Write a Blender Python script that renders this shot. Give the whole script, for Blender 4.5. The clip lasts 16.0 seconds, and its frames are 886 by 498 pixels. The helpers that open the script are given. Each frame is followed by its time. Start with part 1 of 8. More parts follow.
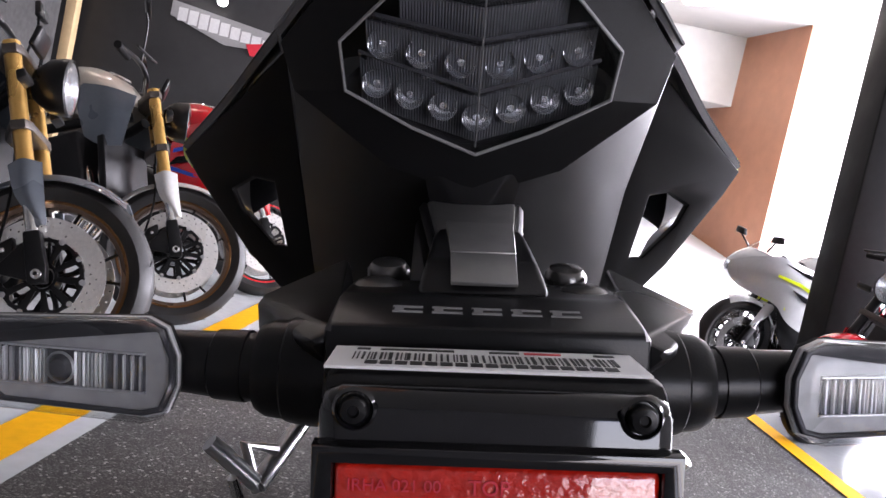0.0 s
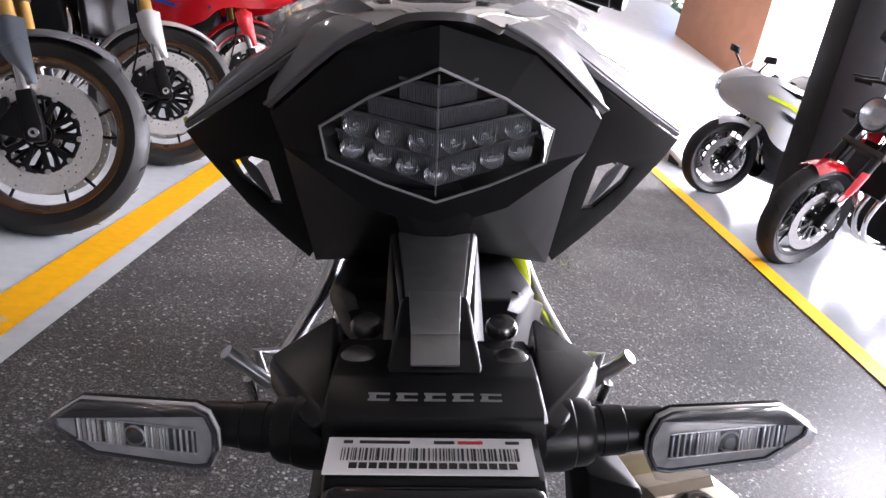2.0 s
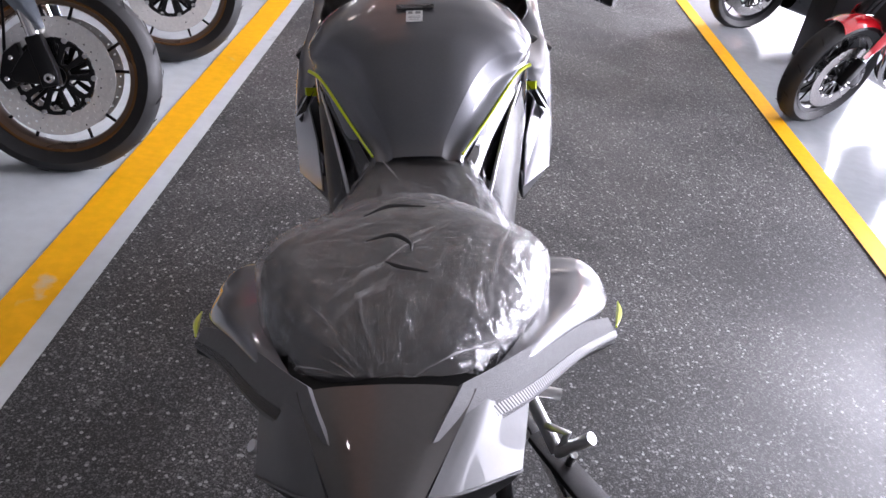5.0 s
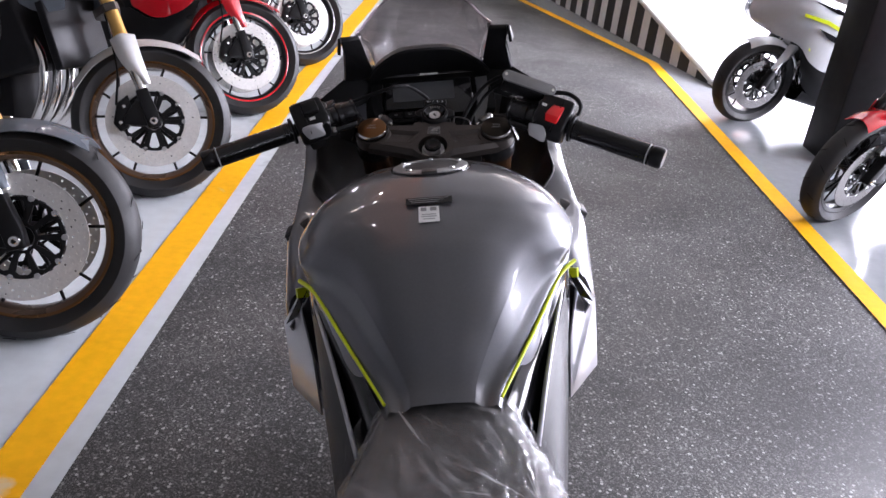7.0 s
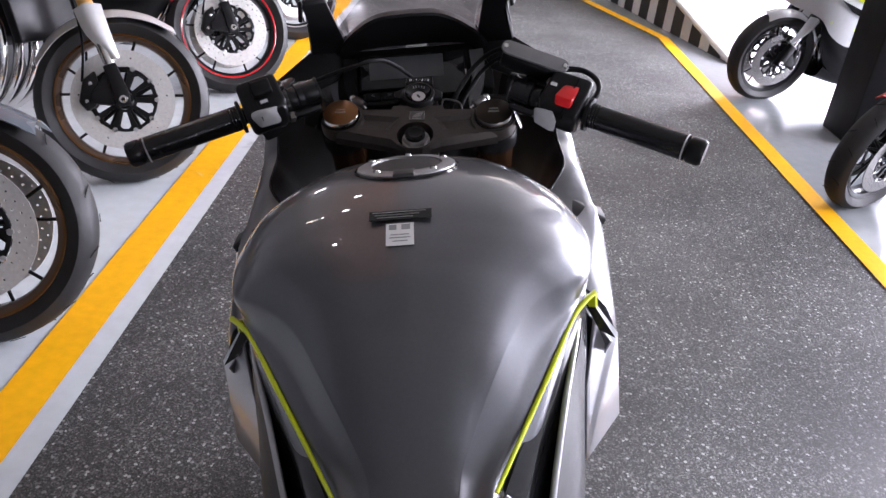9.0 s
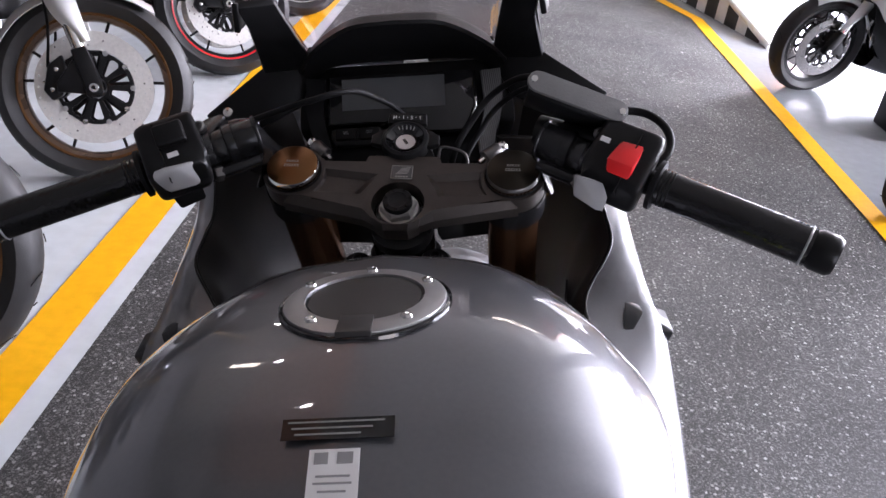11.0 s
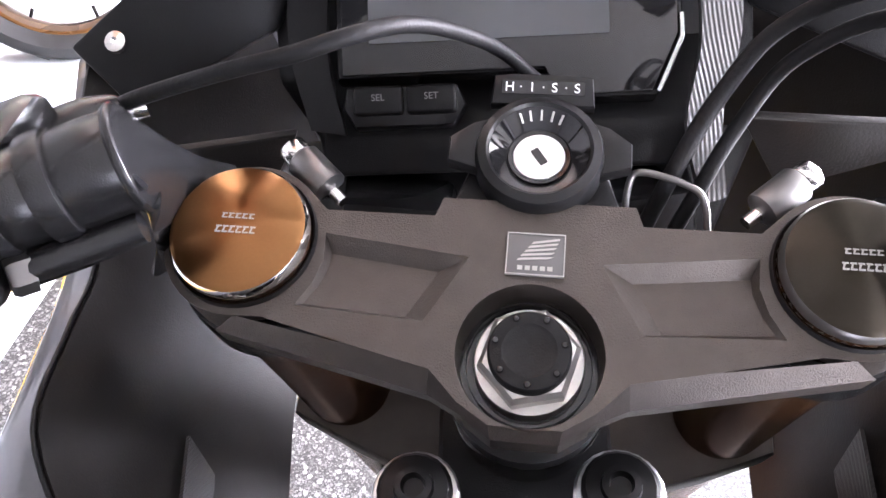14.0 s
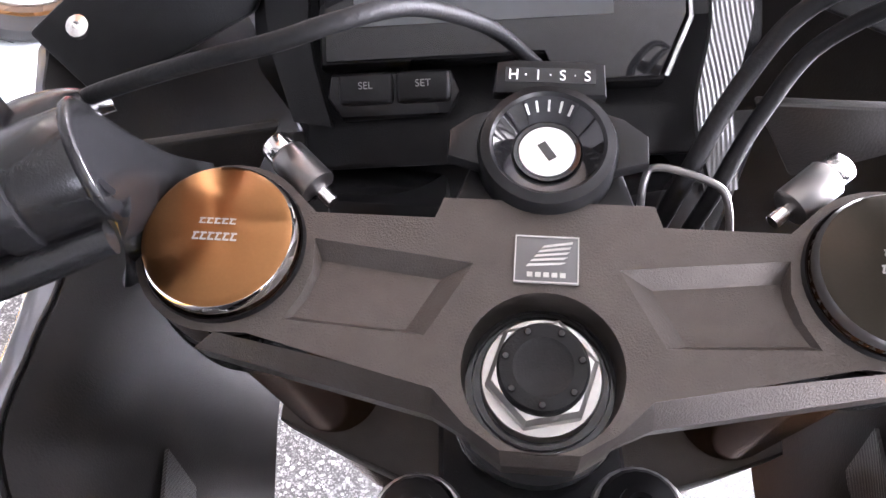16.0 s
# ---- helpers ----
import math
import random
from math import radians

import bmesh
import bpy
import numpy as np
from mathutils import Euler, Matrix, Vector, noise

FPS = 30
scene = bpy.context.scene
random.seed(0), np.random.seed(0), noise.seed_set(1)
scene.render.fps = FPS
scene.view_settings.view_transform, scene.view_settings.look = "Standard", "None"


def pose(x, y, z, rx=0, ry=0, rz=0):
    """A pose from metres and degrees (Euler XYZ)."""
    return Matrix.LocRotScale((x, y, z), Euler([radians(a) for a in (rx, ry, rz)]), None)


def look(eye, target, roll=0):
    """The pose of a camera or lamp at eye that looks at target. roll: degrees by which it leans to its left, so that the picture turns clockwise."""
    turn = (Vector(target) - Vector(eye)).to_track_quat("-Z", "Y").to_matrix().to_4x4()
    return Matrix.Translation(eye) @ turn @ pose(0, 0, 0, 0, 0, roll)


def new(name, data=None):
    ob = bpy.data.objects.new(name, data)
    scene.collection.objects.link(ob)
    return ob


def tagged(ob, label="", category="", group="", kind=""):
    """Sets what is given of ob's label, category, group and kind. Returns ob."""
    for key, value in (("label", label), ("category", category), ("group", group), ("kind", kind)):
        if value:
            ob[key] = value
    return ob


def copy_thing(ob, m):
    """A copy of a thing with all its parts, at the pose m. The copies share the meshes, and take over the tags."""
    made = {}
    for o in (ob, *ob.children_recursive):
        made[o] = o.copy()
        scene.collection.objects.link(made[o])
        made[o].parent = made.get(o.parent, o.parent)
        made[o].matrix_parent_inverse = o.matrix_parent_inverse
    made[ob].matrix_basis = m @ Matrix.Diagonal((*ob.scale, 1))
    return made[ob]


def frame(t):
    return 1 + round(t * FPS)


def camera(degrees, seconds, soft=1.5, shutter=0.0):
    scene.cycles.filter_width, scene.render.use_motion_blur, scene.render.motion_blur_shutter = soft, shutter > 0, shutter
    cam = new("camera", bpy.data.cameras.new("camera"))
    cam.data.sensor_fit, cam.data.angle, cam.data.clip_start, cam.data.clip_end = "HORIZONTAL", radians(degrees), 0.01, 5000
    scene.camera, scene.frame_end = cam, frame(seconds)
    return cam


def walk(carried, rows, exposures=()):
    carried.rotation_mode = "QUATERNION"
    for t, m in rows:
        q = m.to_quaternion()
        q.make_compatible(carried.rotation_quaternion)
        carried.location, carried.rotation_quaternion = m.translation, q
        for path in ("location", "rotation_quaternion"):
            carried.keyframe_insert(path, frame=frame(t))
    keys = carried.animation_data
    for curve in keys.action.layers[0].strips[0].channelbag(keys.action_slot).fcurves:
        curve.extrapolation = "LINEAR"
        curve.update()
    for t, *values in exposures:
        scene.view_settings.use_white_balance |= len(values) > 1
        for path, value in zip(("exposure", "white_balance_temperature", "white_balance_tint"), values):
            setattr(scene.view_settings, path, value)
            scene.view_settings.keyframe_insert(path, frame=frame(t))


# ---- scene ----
cam = camera(57.7, 16.0)
PATH = [
    (0, (0.106, 0.029, 0.802), (0.059, 2.024, 0.669), 12.4),
    (0.5, (0.106, 0.029, 0.802), (0.076, 2.028, 0.742), 11.8),
    (1, (0.103, 0.024, 0.809), (0.074, 2.024, 0.77), 11.8),
    (1.5, (0.103, 0.007, 0.841), (0.077, 2.003, 0.728), 11.5),
    (2, (0.096, -0.044, 0.943), (0.162, 1.866, 0.355), 12.0),
    (2.5, (0.091, -0.094, 1.069), (0.199, 1.698, 0.189), 12.7),
    (3, (0.091, -0.095, 1.183), (0.188, 1.606, 0.135), 12.2),
    (5.5, (0.078, 0.07, 1.358), (0.152, 1.77, 0.307), 9.4),
    (6, (0.058, 0.149, 1.376), (0.118, 1.898, 0.407), 8.5),
    (6.5, (0.044, 0.253, 1.385), (0.097, 2.032, 0.473), 7.7),
    (7, (0.032, 0.342, 1.382), (0.08, 2.141, 0.508), 6.7),
    (7.5, (0.023, 0.405, 1.375), (0.079, 2.209, 0.513), 6.2),
    (8, (0.033, 0.449, 1.363), (0.095, 2.248, 0.492), 6.2),
    (10.5, (0.072, 0.876, 1.269), (0.089, 2.613, 0.279), 7.7),
    (11, (0.07, 0.961, 1.284), (0.087, 2.698, 0.295), 7.6),
    (11.5, (0.047, 1.065, 1.273), (0.059, 2.806, 0.289), 7.8),
    (12, (0.023, 1.179, 1.25), (0.021, 2.921, 0.268), 8.8),
    (12.5, (0.009, 1.285, 1.219), (-0.01, 3.02, 0.224), 9.8),
    (13, (-0.003, 1.369, 1.182), (-0.026, 3.073, 0.134), 9.6),
    (13.5, (-0.003, 1.418, 1.151), (-0.023, 3.038, -0.021), 9.0),
    (14, (-0.005, 1.447, 1.141), (0.002, 2.976, -0.148), 8.0),
    (14.5, (-0.007, 1.462, 1.135), (0.028, 2.961, -0.189), 7.6),
    (15, (-0.011, 1.47, 1.13), (0.035, 2.969, -0.192), 7.9),
    (15.5, (-0.01, 1.476, 1.131), (0.05, 2.976, -0.191), 8.4),
    (16, (-0.014, 1.471, 1.13), (0.057, 2.972, -0.189), 8.8),
]
EXPOSE = [(t, e, k, 24) for t, e, k in ((0, 1.87, 6350), (1.5, 1.87, 6350), (2.5, 1.94, 6350), (3, 1.86, 6300), (5.5, 1.65, 6150), (8, 1.72, 6150), (10.5, 1.75, 6150), (12, 2.25, 6200), (13, 3.22, 6250), (13.5, 3.75, 6250), (14, 4.42, 6250), (16, 4.5, 6250))]
walk(cam, [(t, look(eye, target, roll)) for t, eye, target, roll in PATH], EXPOSE)

# ---------- world and large lights ----------
world = bpy.data.worlds.new("daylight")
scene.world = world
world.use_nodes = True
wn, wl = world.node_tree.nodes, world.node_tree.links
sky = wn.new("ShaderNodeTexSky")
sky.sky_type, sky.sun_disc = "NISHITA", False
sky.sun_elevation, sky.sun_rotation = radians(40), radians(100)
wn["Background"].inputs["Strength"].default_value = 0.15
wl.new(sky.outputs["Color"], wn["Background"].inputs["Color"])


H_ROOM = 3.6


def area(name, place, target, w, h, power, color):
    la = bpy.data.lights.new(name, "AREA")
    la.shape, la.size, la.size_y, la.energy, la.color = "RECTANGLE", w, h, power, color
    ob = new(name, la)
    ob.matrix_world = look(place, target)
    return ob


sun = bpy.data.lights.new("sun", "SUN")
sun.energy, sun.angle, sun.color = 0.5, radians(12), (1.0, 0.96, 0.9)
new("sun", sun).matrix_world = look((10, 6, 9), (0, 3, 0))
area("window_light_right", (6.1, 5.3, 1.85), (0, 4.6, 0.7), 9.2, 3.3, 720, (0.95, 0.97, 1.0))
# Fill lamp added behind the camera to light the tail; no source seen there.
area("fill_light_behind", (4.3, -4.75, 1.2), (0.2, 1.5, 0.8), 3.2, 2.2, 45, (0.97, 0.98, 1.0))
area("window_light_back", (5.5, 9.6, 2.1), (2.0, 3.0, 0.5), 1.3, 2.2, 170, (0.95, 0.98, 1.0))


# ---------- material kit ----------
def mat(name, color, rough=0.5, metal=0.0, vary=0.12, scale=40.0, bump=0.0, bump_scale=400.0, coat=0.0, coarse=3.0, spec=0.5, aniso=0.0):
    """Principled surface with tone variation at two scales and fine relief."""
    m = bpy.data.materials.new(name)
    m.use_nodes = True
    n, l = m.node_tree.nodes, m.node_tree.links
    b = n["Principled BSDF"]
    tc = n.new("ShaderNodeTexCoord")
    fine = n.new("ShaderNodeTexNoise")
    fine.inputs["Scale"].default_value, fine.inputs["Detail"].default_value = scale, 4
    big = n.new("ShaderNodeTexNoise")
    big.inputs["Scale"].default_value, big.inputs["Detail"].default_value = coarse, 3
    for t in (fine, big):
        l.new(tc.outputs["Object"], t.inputs["Vector"])
    add = n.new("ShaderNodeMath")
    add.operation = "ADD"
    l.new(fine.outputs["Fac"], add.inputs[0])
    l.new(big.outputs["Fac"], add.inputs[1])
    ramp = n.new("ShaderNodeMapRange")
    ramp.inputs["From Min"].default_value, ramp.inputs["From Max"].default_value = 0.6, 1.4
    ramp.inputs["To Min"].default_value, ramp.inputs["To Max"].default_value = 1 - vary, 1 + vary
    l.new(add.outputs[0], ramp.inputs["Value"])
    mul = n.new("ShaderNodeVectorMath")
    mul.operation = "SCALE"
    mul.inputs[0].default_value = color[:3]
    l.new(ramp.outputs[0], mul.inputs["Scale"])
    l.new(mul.outputs[0], b.inputs["Base Color"])
    rr = n.new("ShaderNodeMapRange")
    rr.inputs["From Min"].default_value, rr.inputs["From Max"].default_value = 0.3, 0.7
    rr.inputs["To Min"].default_value, rr.inputs["To Max"].default_value = max(rough * (1 - vary), 0.01), min(rough * (1 + vary), 1)
    l.new(big.outputs["Fac"], rr.inputs["Value"])
    l.new(rr.outputs[0], b.inputs["Roughness"])
    b.inputs["Metallic"].default_value = metal
    b.inputs["Specular IOR Level"].default_value = spec
    b.inputs["Coat Weight"].default_value = coat
    b.inputs["Coat Roughness"].default_value = 0.03
    if bump:
        bn = n.new("ShaderNodeTexNoise")
        bn.inputs["Scale"].default_value, bn.inputs["Detail"].default_value = bump_scale, 2
        l.new(tc.outputs["Object"], bn.inputs["Vector"])
        bp = n.new("ShaderNodeBump")
        bp.inputs["Strength"].default_value, bp.inputs["Distance"].default_value = bump, 0.001
        l.new(bn.outputs["Fac"], bp.inputs["Height"])
        l.new(bp.outputs["Normal"], b.inputs["Normal"])
    return m


def emit(name, color, strength):
    m = bpy.data.materials.new(name)
    m.use_nodes = True
    b = m.node_tree.nodes["Principled BSDF"]
    b.inputs["Base Color"].default_value = (*color, 1)
    b.inputs["Emission Color"].default_value = (*color, 1)
    b.inputs["Emission Strength"].default_value = strength
    return m


def clear(name, tint, share, rough=0.05, bump=0.0, bump_scale=30.0):
    """Thin clear plastic: mostly see-through, with a gloss on top."""
    m = bpy.data.materials.new(name)
    m.use_nodes = True
    n, l = m.node_tree.nodes, m.node_tree.links
    n.remove(n["Principled BSDF"])
    tr, gl, mx = n.new("ShaderNodeBsdfTransparent"), n.new("ShaderNodeBsdfGlossy"), n.new("ShaderNodeMixShader")
    tr.inputs["Color"].default_value = (*tint, 1)
    gl.inputs["Roughness"].default_value = rough
    fr = n.new("ShaderNodeLayerWeight")
    fr.inputs["Blend"].default_value = 0.5
    pw = n.new("ShaderNodeMath")
    pw.operation = "POWER"
    pw.inputs[1].default_value = 4.0
    l.new(fr.outputs["Facing"], pw.inputs[0])
    ad = n.new("ShaderNodeMath")
    ad.operation, ad.use_clamp = "MULTIPLY_ADD", True
    ad.inputs[1].default_value, ad.inputs[2].default_value = 0.7, share
    l.new(pw.outputs[0], ad.inputs[0])
    l.new(ad.outputs[0], mx.inputs["Fac"])
    l.new(tr.outputs[0], mx.inputs[1])
    l.new(gl.outputs[0], mx.inputs[2])
    if bump:
        tc, bn, bp = n.new("ShaderNodeTexCoord"), n.new("ShaderNodeTexNoise"), n.new("ShaderNodeBump")
        bn.inputs["Scale"].default_value, bn.inputs["Detail"].default_value, bn.inputs["Distortion"].default_value = bump_scale, 5, 1.5
        bp.inputs["Strength"].default_value, bp.inputs["Distance"].default_value = bump, 0.01
        l.new(tc.outputs["Object"], bn.inputs["Vector"])
        l.new(bn.outputs["Fac"], bp.inputs["Height"])
        l.new(bp.outputs["Normal"], gl.inputs["Normal"])
        l.new(bp.outputs["Normal"], fr.inputs["Normal"])
    l.new(mx.outputs[0], n["Material Output"].inputs["Surface"])
    return m


def film(name):
    """Thin crumpled wrapping: see-through, glossy; crease highlights and haze are painted in milky white."""
    m = clear(name, (0.95, 0.95, 0.96), 0.10, 0.2, 0.6, 50)
    n, l = m.node_tree.nodes, m.node_tree.links
    tc = n.new("ShaderNodeTexCoord")
    def math_node(op, p, q=None, clamp=False):
        k = n.new("ShaderNodeMath")
        k.operation, k.use_clamp = op, clamp
        for i, v in enumerate((p, q)):
            if isinstance(v, (int, float)):
                k.inputs[i].default_value = v
            elif v is not None:
                l.new(v, k.inputs[i])
        return k.outputs[0]
    pos = n.new("ShaderNodeSeparateXYZ")
    l.new(tc.outputs["Object"], pos.inputs[0])
    wob = n.new("ShaderNodeTexNoise")
    wob.inputs["Scale"].default_value = 14
    l.new(tc.outputs["Object"], wob.inputs["Vector"])
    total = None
    # painted glints on straight creases, fanning from the knots where the film is gathered
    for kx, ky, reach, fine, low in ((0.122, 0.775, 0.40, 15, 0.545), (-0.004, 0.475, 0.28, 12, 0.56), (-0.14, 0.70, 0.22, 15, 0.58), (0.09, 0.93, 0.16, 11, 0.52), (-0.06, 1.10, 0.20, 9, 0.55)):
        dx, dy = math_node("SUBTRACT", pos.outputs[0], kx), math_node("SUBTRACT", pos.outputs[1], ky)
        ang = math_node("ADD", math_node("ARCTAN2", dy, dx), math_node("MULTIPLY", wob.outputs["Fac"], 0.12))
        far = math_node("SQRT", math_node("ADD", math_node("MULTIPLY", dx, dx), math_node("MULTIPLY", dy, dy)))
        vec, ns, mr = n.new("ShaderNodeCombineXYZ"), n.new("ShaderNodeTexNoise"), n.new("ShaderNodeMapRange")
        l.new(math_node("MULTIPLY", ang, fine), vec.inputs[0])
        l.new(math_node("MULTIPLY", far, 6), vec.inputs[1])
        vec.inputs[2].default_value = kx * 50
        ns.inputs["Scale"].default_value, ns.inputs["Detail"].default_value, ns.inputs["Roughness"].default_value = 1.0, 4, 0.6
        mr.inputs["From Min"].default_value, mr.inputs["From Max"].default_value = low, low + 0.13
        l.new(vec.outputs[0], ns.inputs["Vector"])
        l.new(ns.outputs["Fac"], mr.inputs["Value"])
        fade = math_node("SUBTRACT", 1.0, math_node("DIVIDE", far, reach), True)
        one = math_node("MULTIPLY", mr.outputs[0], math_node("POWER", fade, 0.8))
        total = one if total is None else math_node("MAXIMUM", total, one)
    # fine crumple glints along the gathered edges, painted in the same way
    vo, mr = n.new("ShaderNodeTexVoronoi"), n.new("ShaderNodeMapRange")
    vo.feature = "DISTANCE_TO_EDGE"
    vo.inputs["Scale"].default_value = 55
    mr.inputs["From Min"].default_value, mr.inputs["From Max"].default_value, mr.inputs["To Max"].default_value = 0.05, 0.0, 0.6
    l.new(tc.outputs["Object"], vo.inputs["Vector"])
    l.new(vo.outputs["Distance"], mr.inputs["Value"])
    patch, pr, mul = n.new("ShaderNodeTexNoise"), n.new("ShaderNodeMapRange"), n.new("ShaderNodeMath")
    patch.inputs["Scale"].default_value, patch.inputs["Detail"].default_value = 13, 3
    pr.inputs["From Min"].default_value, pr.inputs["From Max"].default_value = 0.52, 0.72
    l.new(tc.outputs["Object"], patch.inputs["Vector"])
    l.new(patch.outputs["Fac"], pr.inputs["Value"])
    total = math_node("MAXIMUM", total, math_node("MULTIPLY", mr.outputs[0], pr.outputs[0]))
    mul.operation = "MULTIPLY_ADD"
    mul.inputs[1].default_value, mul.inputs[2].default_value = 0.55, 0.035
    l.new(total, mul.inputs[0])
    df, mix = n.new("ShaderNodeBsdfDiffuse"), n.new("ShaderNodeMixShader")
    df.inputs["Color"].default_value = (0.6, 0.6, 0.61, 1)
    out = n["Material Output"]
    l.new(mul.outputs[0], mix.inputs["Fac"])
    l.new(out.inputs["Surface"].links[0].from_socket, mix.inputs[1])
    l.new(df.outputs[0], mix.inputs[2])
    l.new(mix.outputs[0], out.inputs["Surface"])
    return m


def speckled(name):
    """Dark asphalt with pale chips, lightly sealed."""
    m = mat(name, (0.016, 0.0155, 0.015), 0.66, 0, 0.3, 60, 0.5, 260, coarse=0.9, spec=0.55)
    n, l = m.node_tree.nodes, m.node_tree.links
    b = n["Principled BSDF"]
    tc = n.new("ShaderNodeTexCoord")
    base = b.inputs["Base Color"].links[0].from_socket
    last = base
    for s, lo, tone in ((170, 0.50, 0.19), (300, 0.40, 0.14), (520, 0.40, 0.10), (110, 0.87, 0.38)):
        v = n.new("ShaderNodeTexVoronoi")
        v.inputs["Scale"].default_value = s
        l.new(tc.outputs["Object"], v.inputs["Vector"])
        sep = n.new("ShaderNodeSeparateColor")
        l.new(v.outputs["Color"], sep.inputs[0])
        a = n.new("ShaderNodeMath")
        a.operation = "GREATER_THAN"
        a.inputs[1].default_value = lo
        l.new(sep.outputs[0], a.inputs[0])
        d = n.new("ShaderNodeMath")
        d.operation = "LESS_THAN"
        d.inputs[1].default_value = 0.50
        l.new(v.outputs["Distance"], d.inputs[0])
        k = n.new("ShaderNodeMath")
        k.operation = "MULTIPLY"
        l.new(a.outputs[0], k.inputs[0])
        l.new(d.outputs[0], k.inputs[1])
        w = n.new("ShaderNodeMath")
        w.operation = "MULTIPLY"
        l.new(k.outputs[0], w.inputs[0])
        l.new(sep.outputs[1], w.inputs[1])
        mx = n.new("ShaderNodeMix")
        mx.data_type = "RGBA"
        mx.inputs[7].default_value = (tone, tone, tone * 0.97, 1)
        l.new(w.outputs[0], mx.inputs[0])
        l.new(last, mx.inputs[6])
        last = mx.outputs[2]
    worn, wr, tint = n.new("ShaderNodeTexNoise"), n.new("ShaderNodeMapRange"), n.new("ShaderNodeVectorMath")
    worn.inputs["Scale"].default_value, worn.inputs["Detail"].default_value, worn.inputs["Distortion"].default_value = 1.6, 6, 0.6
    wr.inputs["From Min"].default_value, wr.inputs["From Max"].default_value = 0.32, 0.68
    wr.inputs["To Min"].default_value, wr.inputs["To Max"].default_value = 0.62, 1.4
    tint.operation = "SCALE"
    l.new(tc.outputs["Object"], worn.inputs["Vector"])
    l.new(worn.outputs["Fac"], wr.inputs["Value"])
    l.new(last, tint.inputs[0])
    l.new(wr.outputs[0], tint.inputs["Scale"])
    l.new(tint.outputs[0], b.inputs["Base Color"])
    return m


def weave(name, color, rough=0.35, pitch=500.0):
    """Plastic moulded with a fine diagonal rib texture."""
    m = mat(name, color, rough, 0, 0.1, 60)
    n, l = m.node_tree.nodes, m.node_tree.links
    tc, wv, bp, mp = n.new("ShaderNodeTexCoord"), n.new("ShaderNodeTexWave"), n.new("ShaderNodeBump"), n.new("ShaderNodeMapping")
    mp.inputs["Rotation"].default_value = (0.3, 0.5, 0.8)
    wv.inputs["Scale"].default_value = pitch / 4.5
    bp.inputs["Strength"].default_value, bp.inputs["Distance"].default_value = 0.5, 0.0006
    l.new(tc.outputs["Object"], mp.inputs["Vector"])
    l.new(mp.outputs[0], wv.inputs["Vector"])
    l.new(wv.outputs["Fac"], bp.inputs["Height"])
    l.new(bp.outputs["Normal"], n["Principled BSDF"].inputs["Normal"])
    return m


def ribs(name, color, rough, metal, pitch):
    """Moulded lamp optics: fine upright ribs."""
    m = mat(name, color, rough, metal, 0.2, 160)
    n, l = m.node_tree.nodes, m.node_tree.links
    tc, wv, bp = n.new("ShaderNodeTexCoord"), n.new("ShaderNodeTexWave"), n.new("ShaderNodeBump")
    wv.bands_direction = "X"
    wv.inputs["Scale"].default_value = pitch
    bp.inputs["Strength"].default_value, bp.inputs["Distance"].default_value = 0.8, 0.0008
    l.new(tc.outputs["Object"], wv.inputs["Vector"])
    l.new(wv.outputs["Fac"], bp.inputs["Height"])
    l.new(bp.outputs["Normal"], n["Principled BSDF"].inputs["Normal"])
    return m


def brushed(name, color, rough):
    """Turned metal: concentric brushing that draws a radial streak."""
    m = mat(name, color, rough, 1.0, 0.06, 900)
    n, l = m.node_tree.nodes, m.node_tree.links
    b = n["Principled BSDF"]
    tg = n.new("ShaderNodeTangent")
    tg.direction_type, tg.axis = "RADIAL", "Z"
    b.inputs["Anisotropic"].default_value, b.inputs["Anisotropic Rotation"].default_value = 0.92, 0.25
    l.new(tg.outputs[0], b.inputs["Tangent"])
    return m


ASPHALT = speckled("sealed_asphalt")
def scuffed(m, color, low, scale):
    """Patches where the paint has worn pale."""
    n, l = m.node_tree.nodes, m.node_tree.links
    b = n["Principled BSDF"]
    base = b.inputs["Base Color"].links[0].from_socket
    tc, ns, mr, mx = n.new("ShaderNodeTexCoord"), n.new("ShaderNodeTexNoise"), n.new("ShaderNodeMapRange"), n.new("ShaderNodeMix")
    ns.inputs["Scale"].default_value, ns.inputs["Detail"].default_value = scale, 8
    mr.inputs["From Min"].default_value, mr.inputs["From Max"].default_value = low, low + 0.06
    mr.inputs["To Max"].default_value = 0.7
    mx.data_type = "RGBA"
    mx.inputs[7].default_value = (*color, 1)
    l.new(tc.outputs["Object"], ns.inputs["Vector"])
    l.new(ns.outputs["Fac"], mr.inputs["Value"])
    l.new(mr.outputs[0], mx.inputs[0])
    l.new(base, mx.inputs[6])
    l.new(mx.outputs[2], b.inputs["Base Color"])
    return m


GREYFLOOR = mat("grey_floor_paint", (0.55, 0.585, 0.60), 0.22, 0, 0.1, 18, 0.08, 90, coarse=0.8)
# Same bay paint, its colour darkened to offset the strong window light.
DIMMEDFLOOR = mat("grey_floor_paint_dimmed", (0.27, 0.285, 0.30), 0.16, 0, 0.1, 18, 0.08, 90, coarse=0.8)
YELLOW = mat("yellow_line_paint", (0.90, 0.43, 0.0), 0.55, 0, 0.12, 30, 0.15, 200, coarse=2.0, spec=0.2)
scuffed(YELLOW, (0.62, 0.55, 0.40), 0.67, 5.0)
scuffed(GREYFLOOR, (0.30, 0.31, 0.31), 0.62, 2.5)
WALLWHITE = mat("white_wall_paint", (0.50, 0.49, 0.46), 0.8, 0, 0.06, 8, 0.1, 60, coarse=0.7)
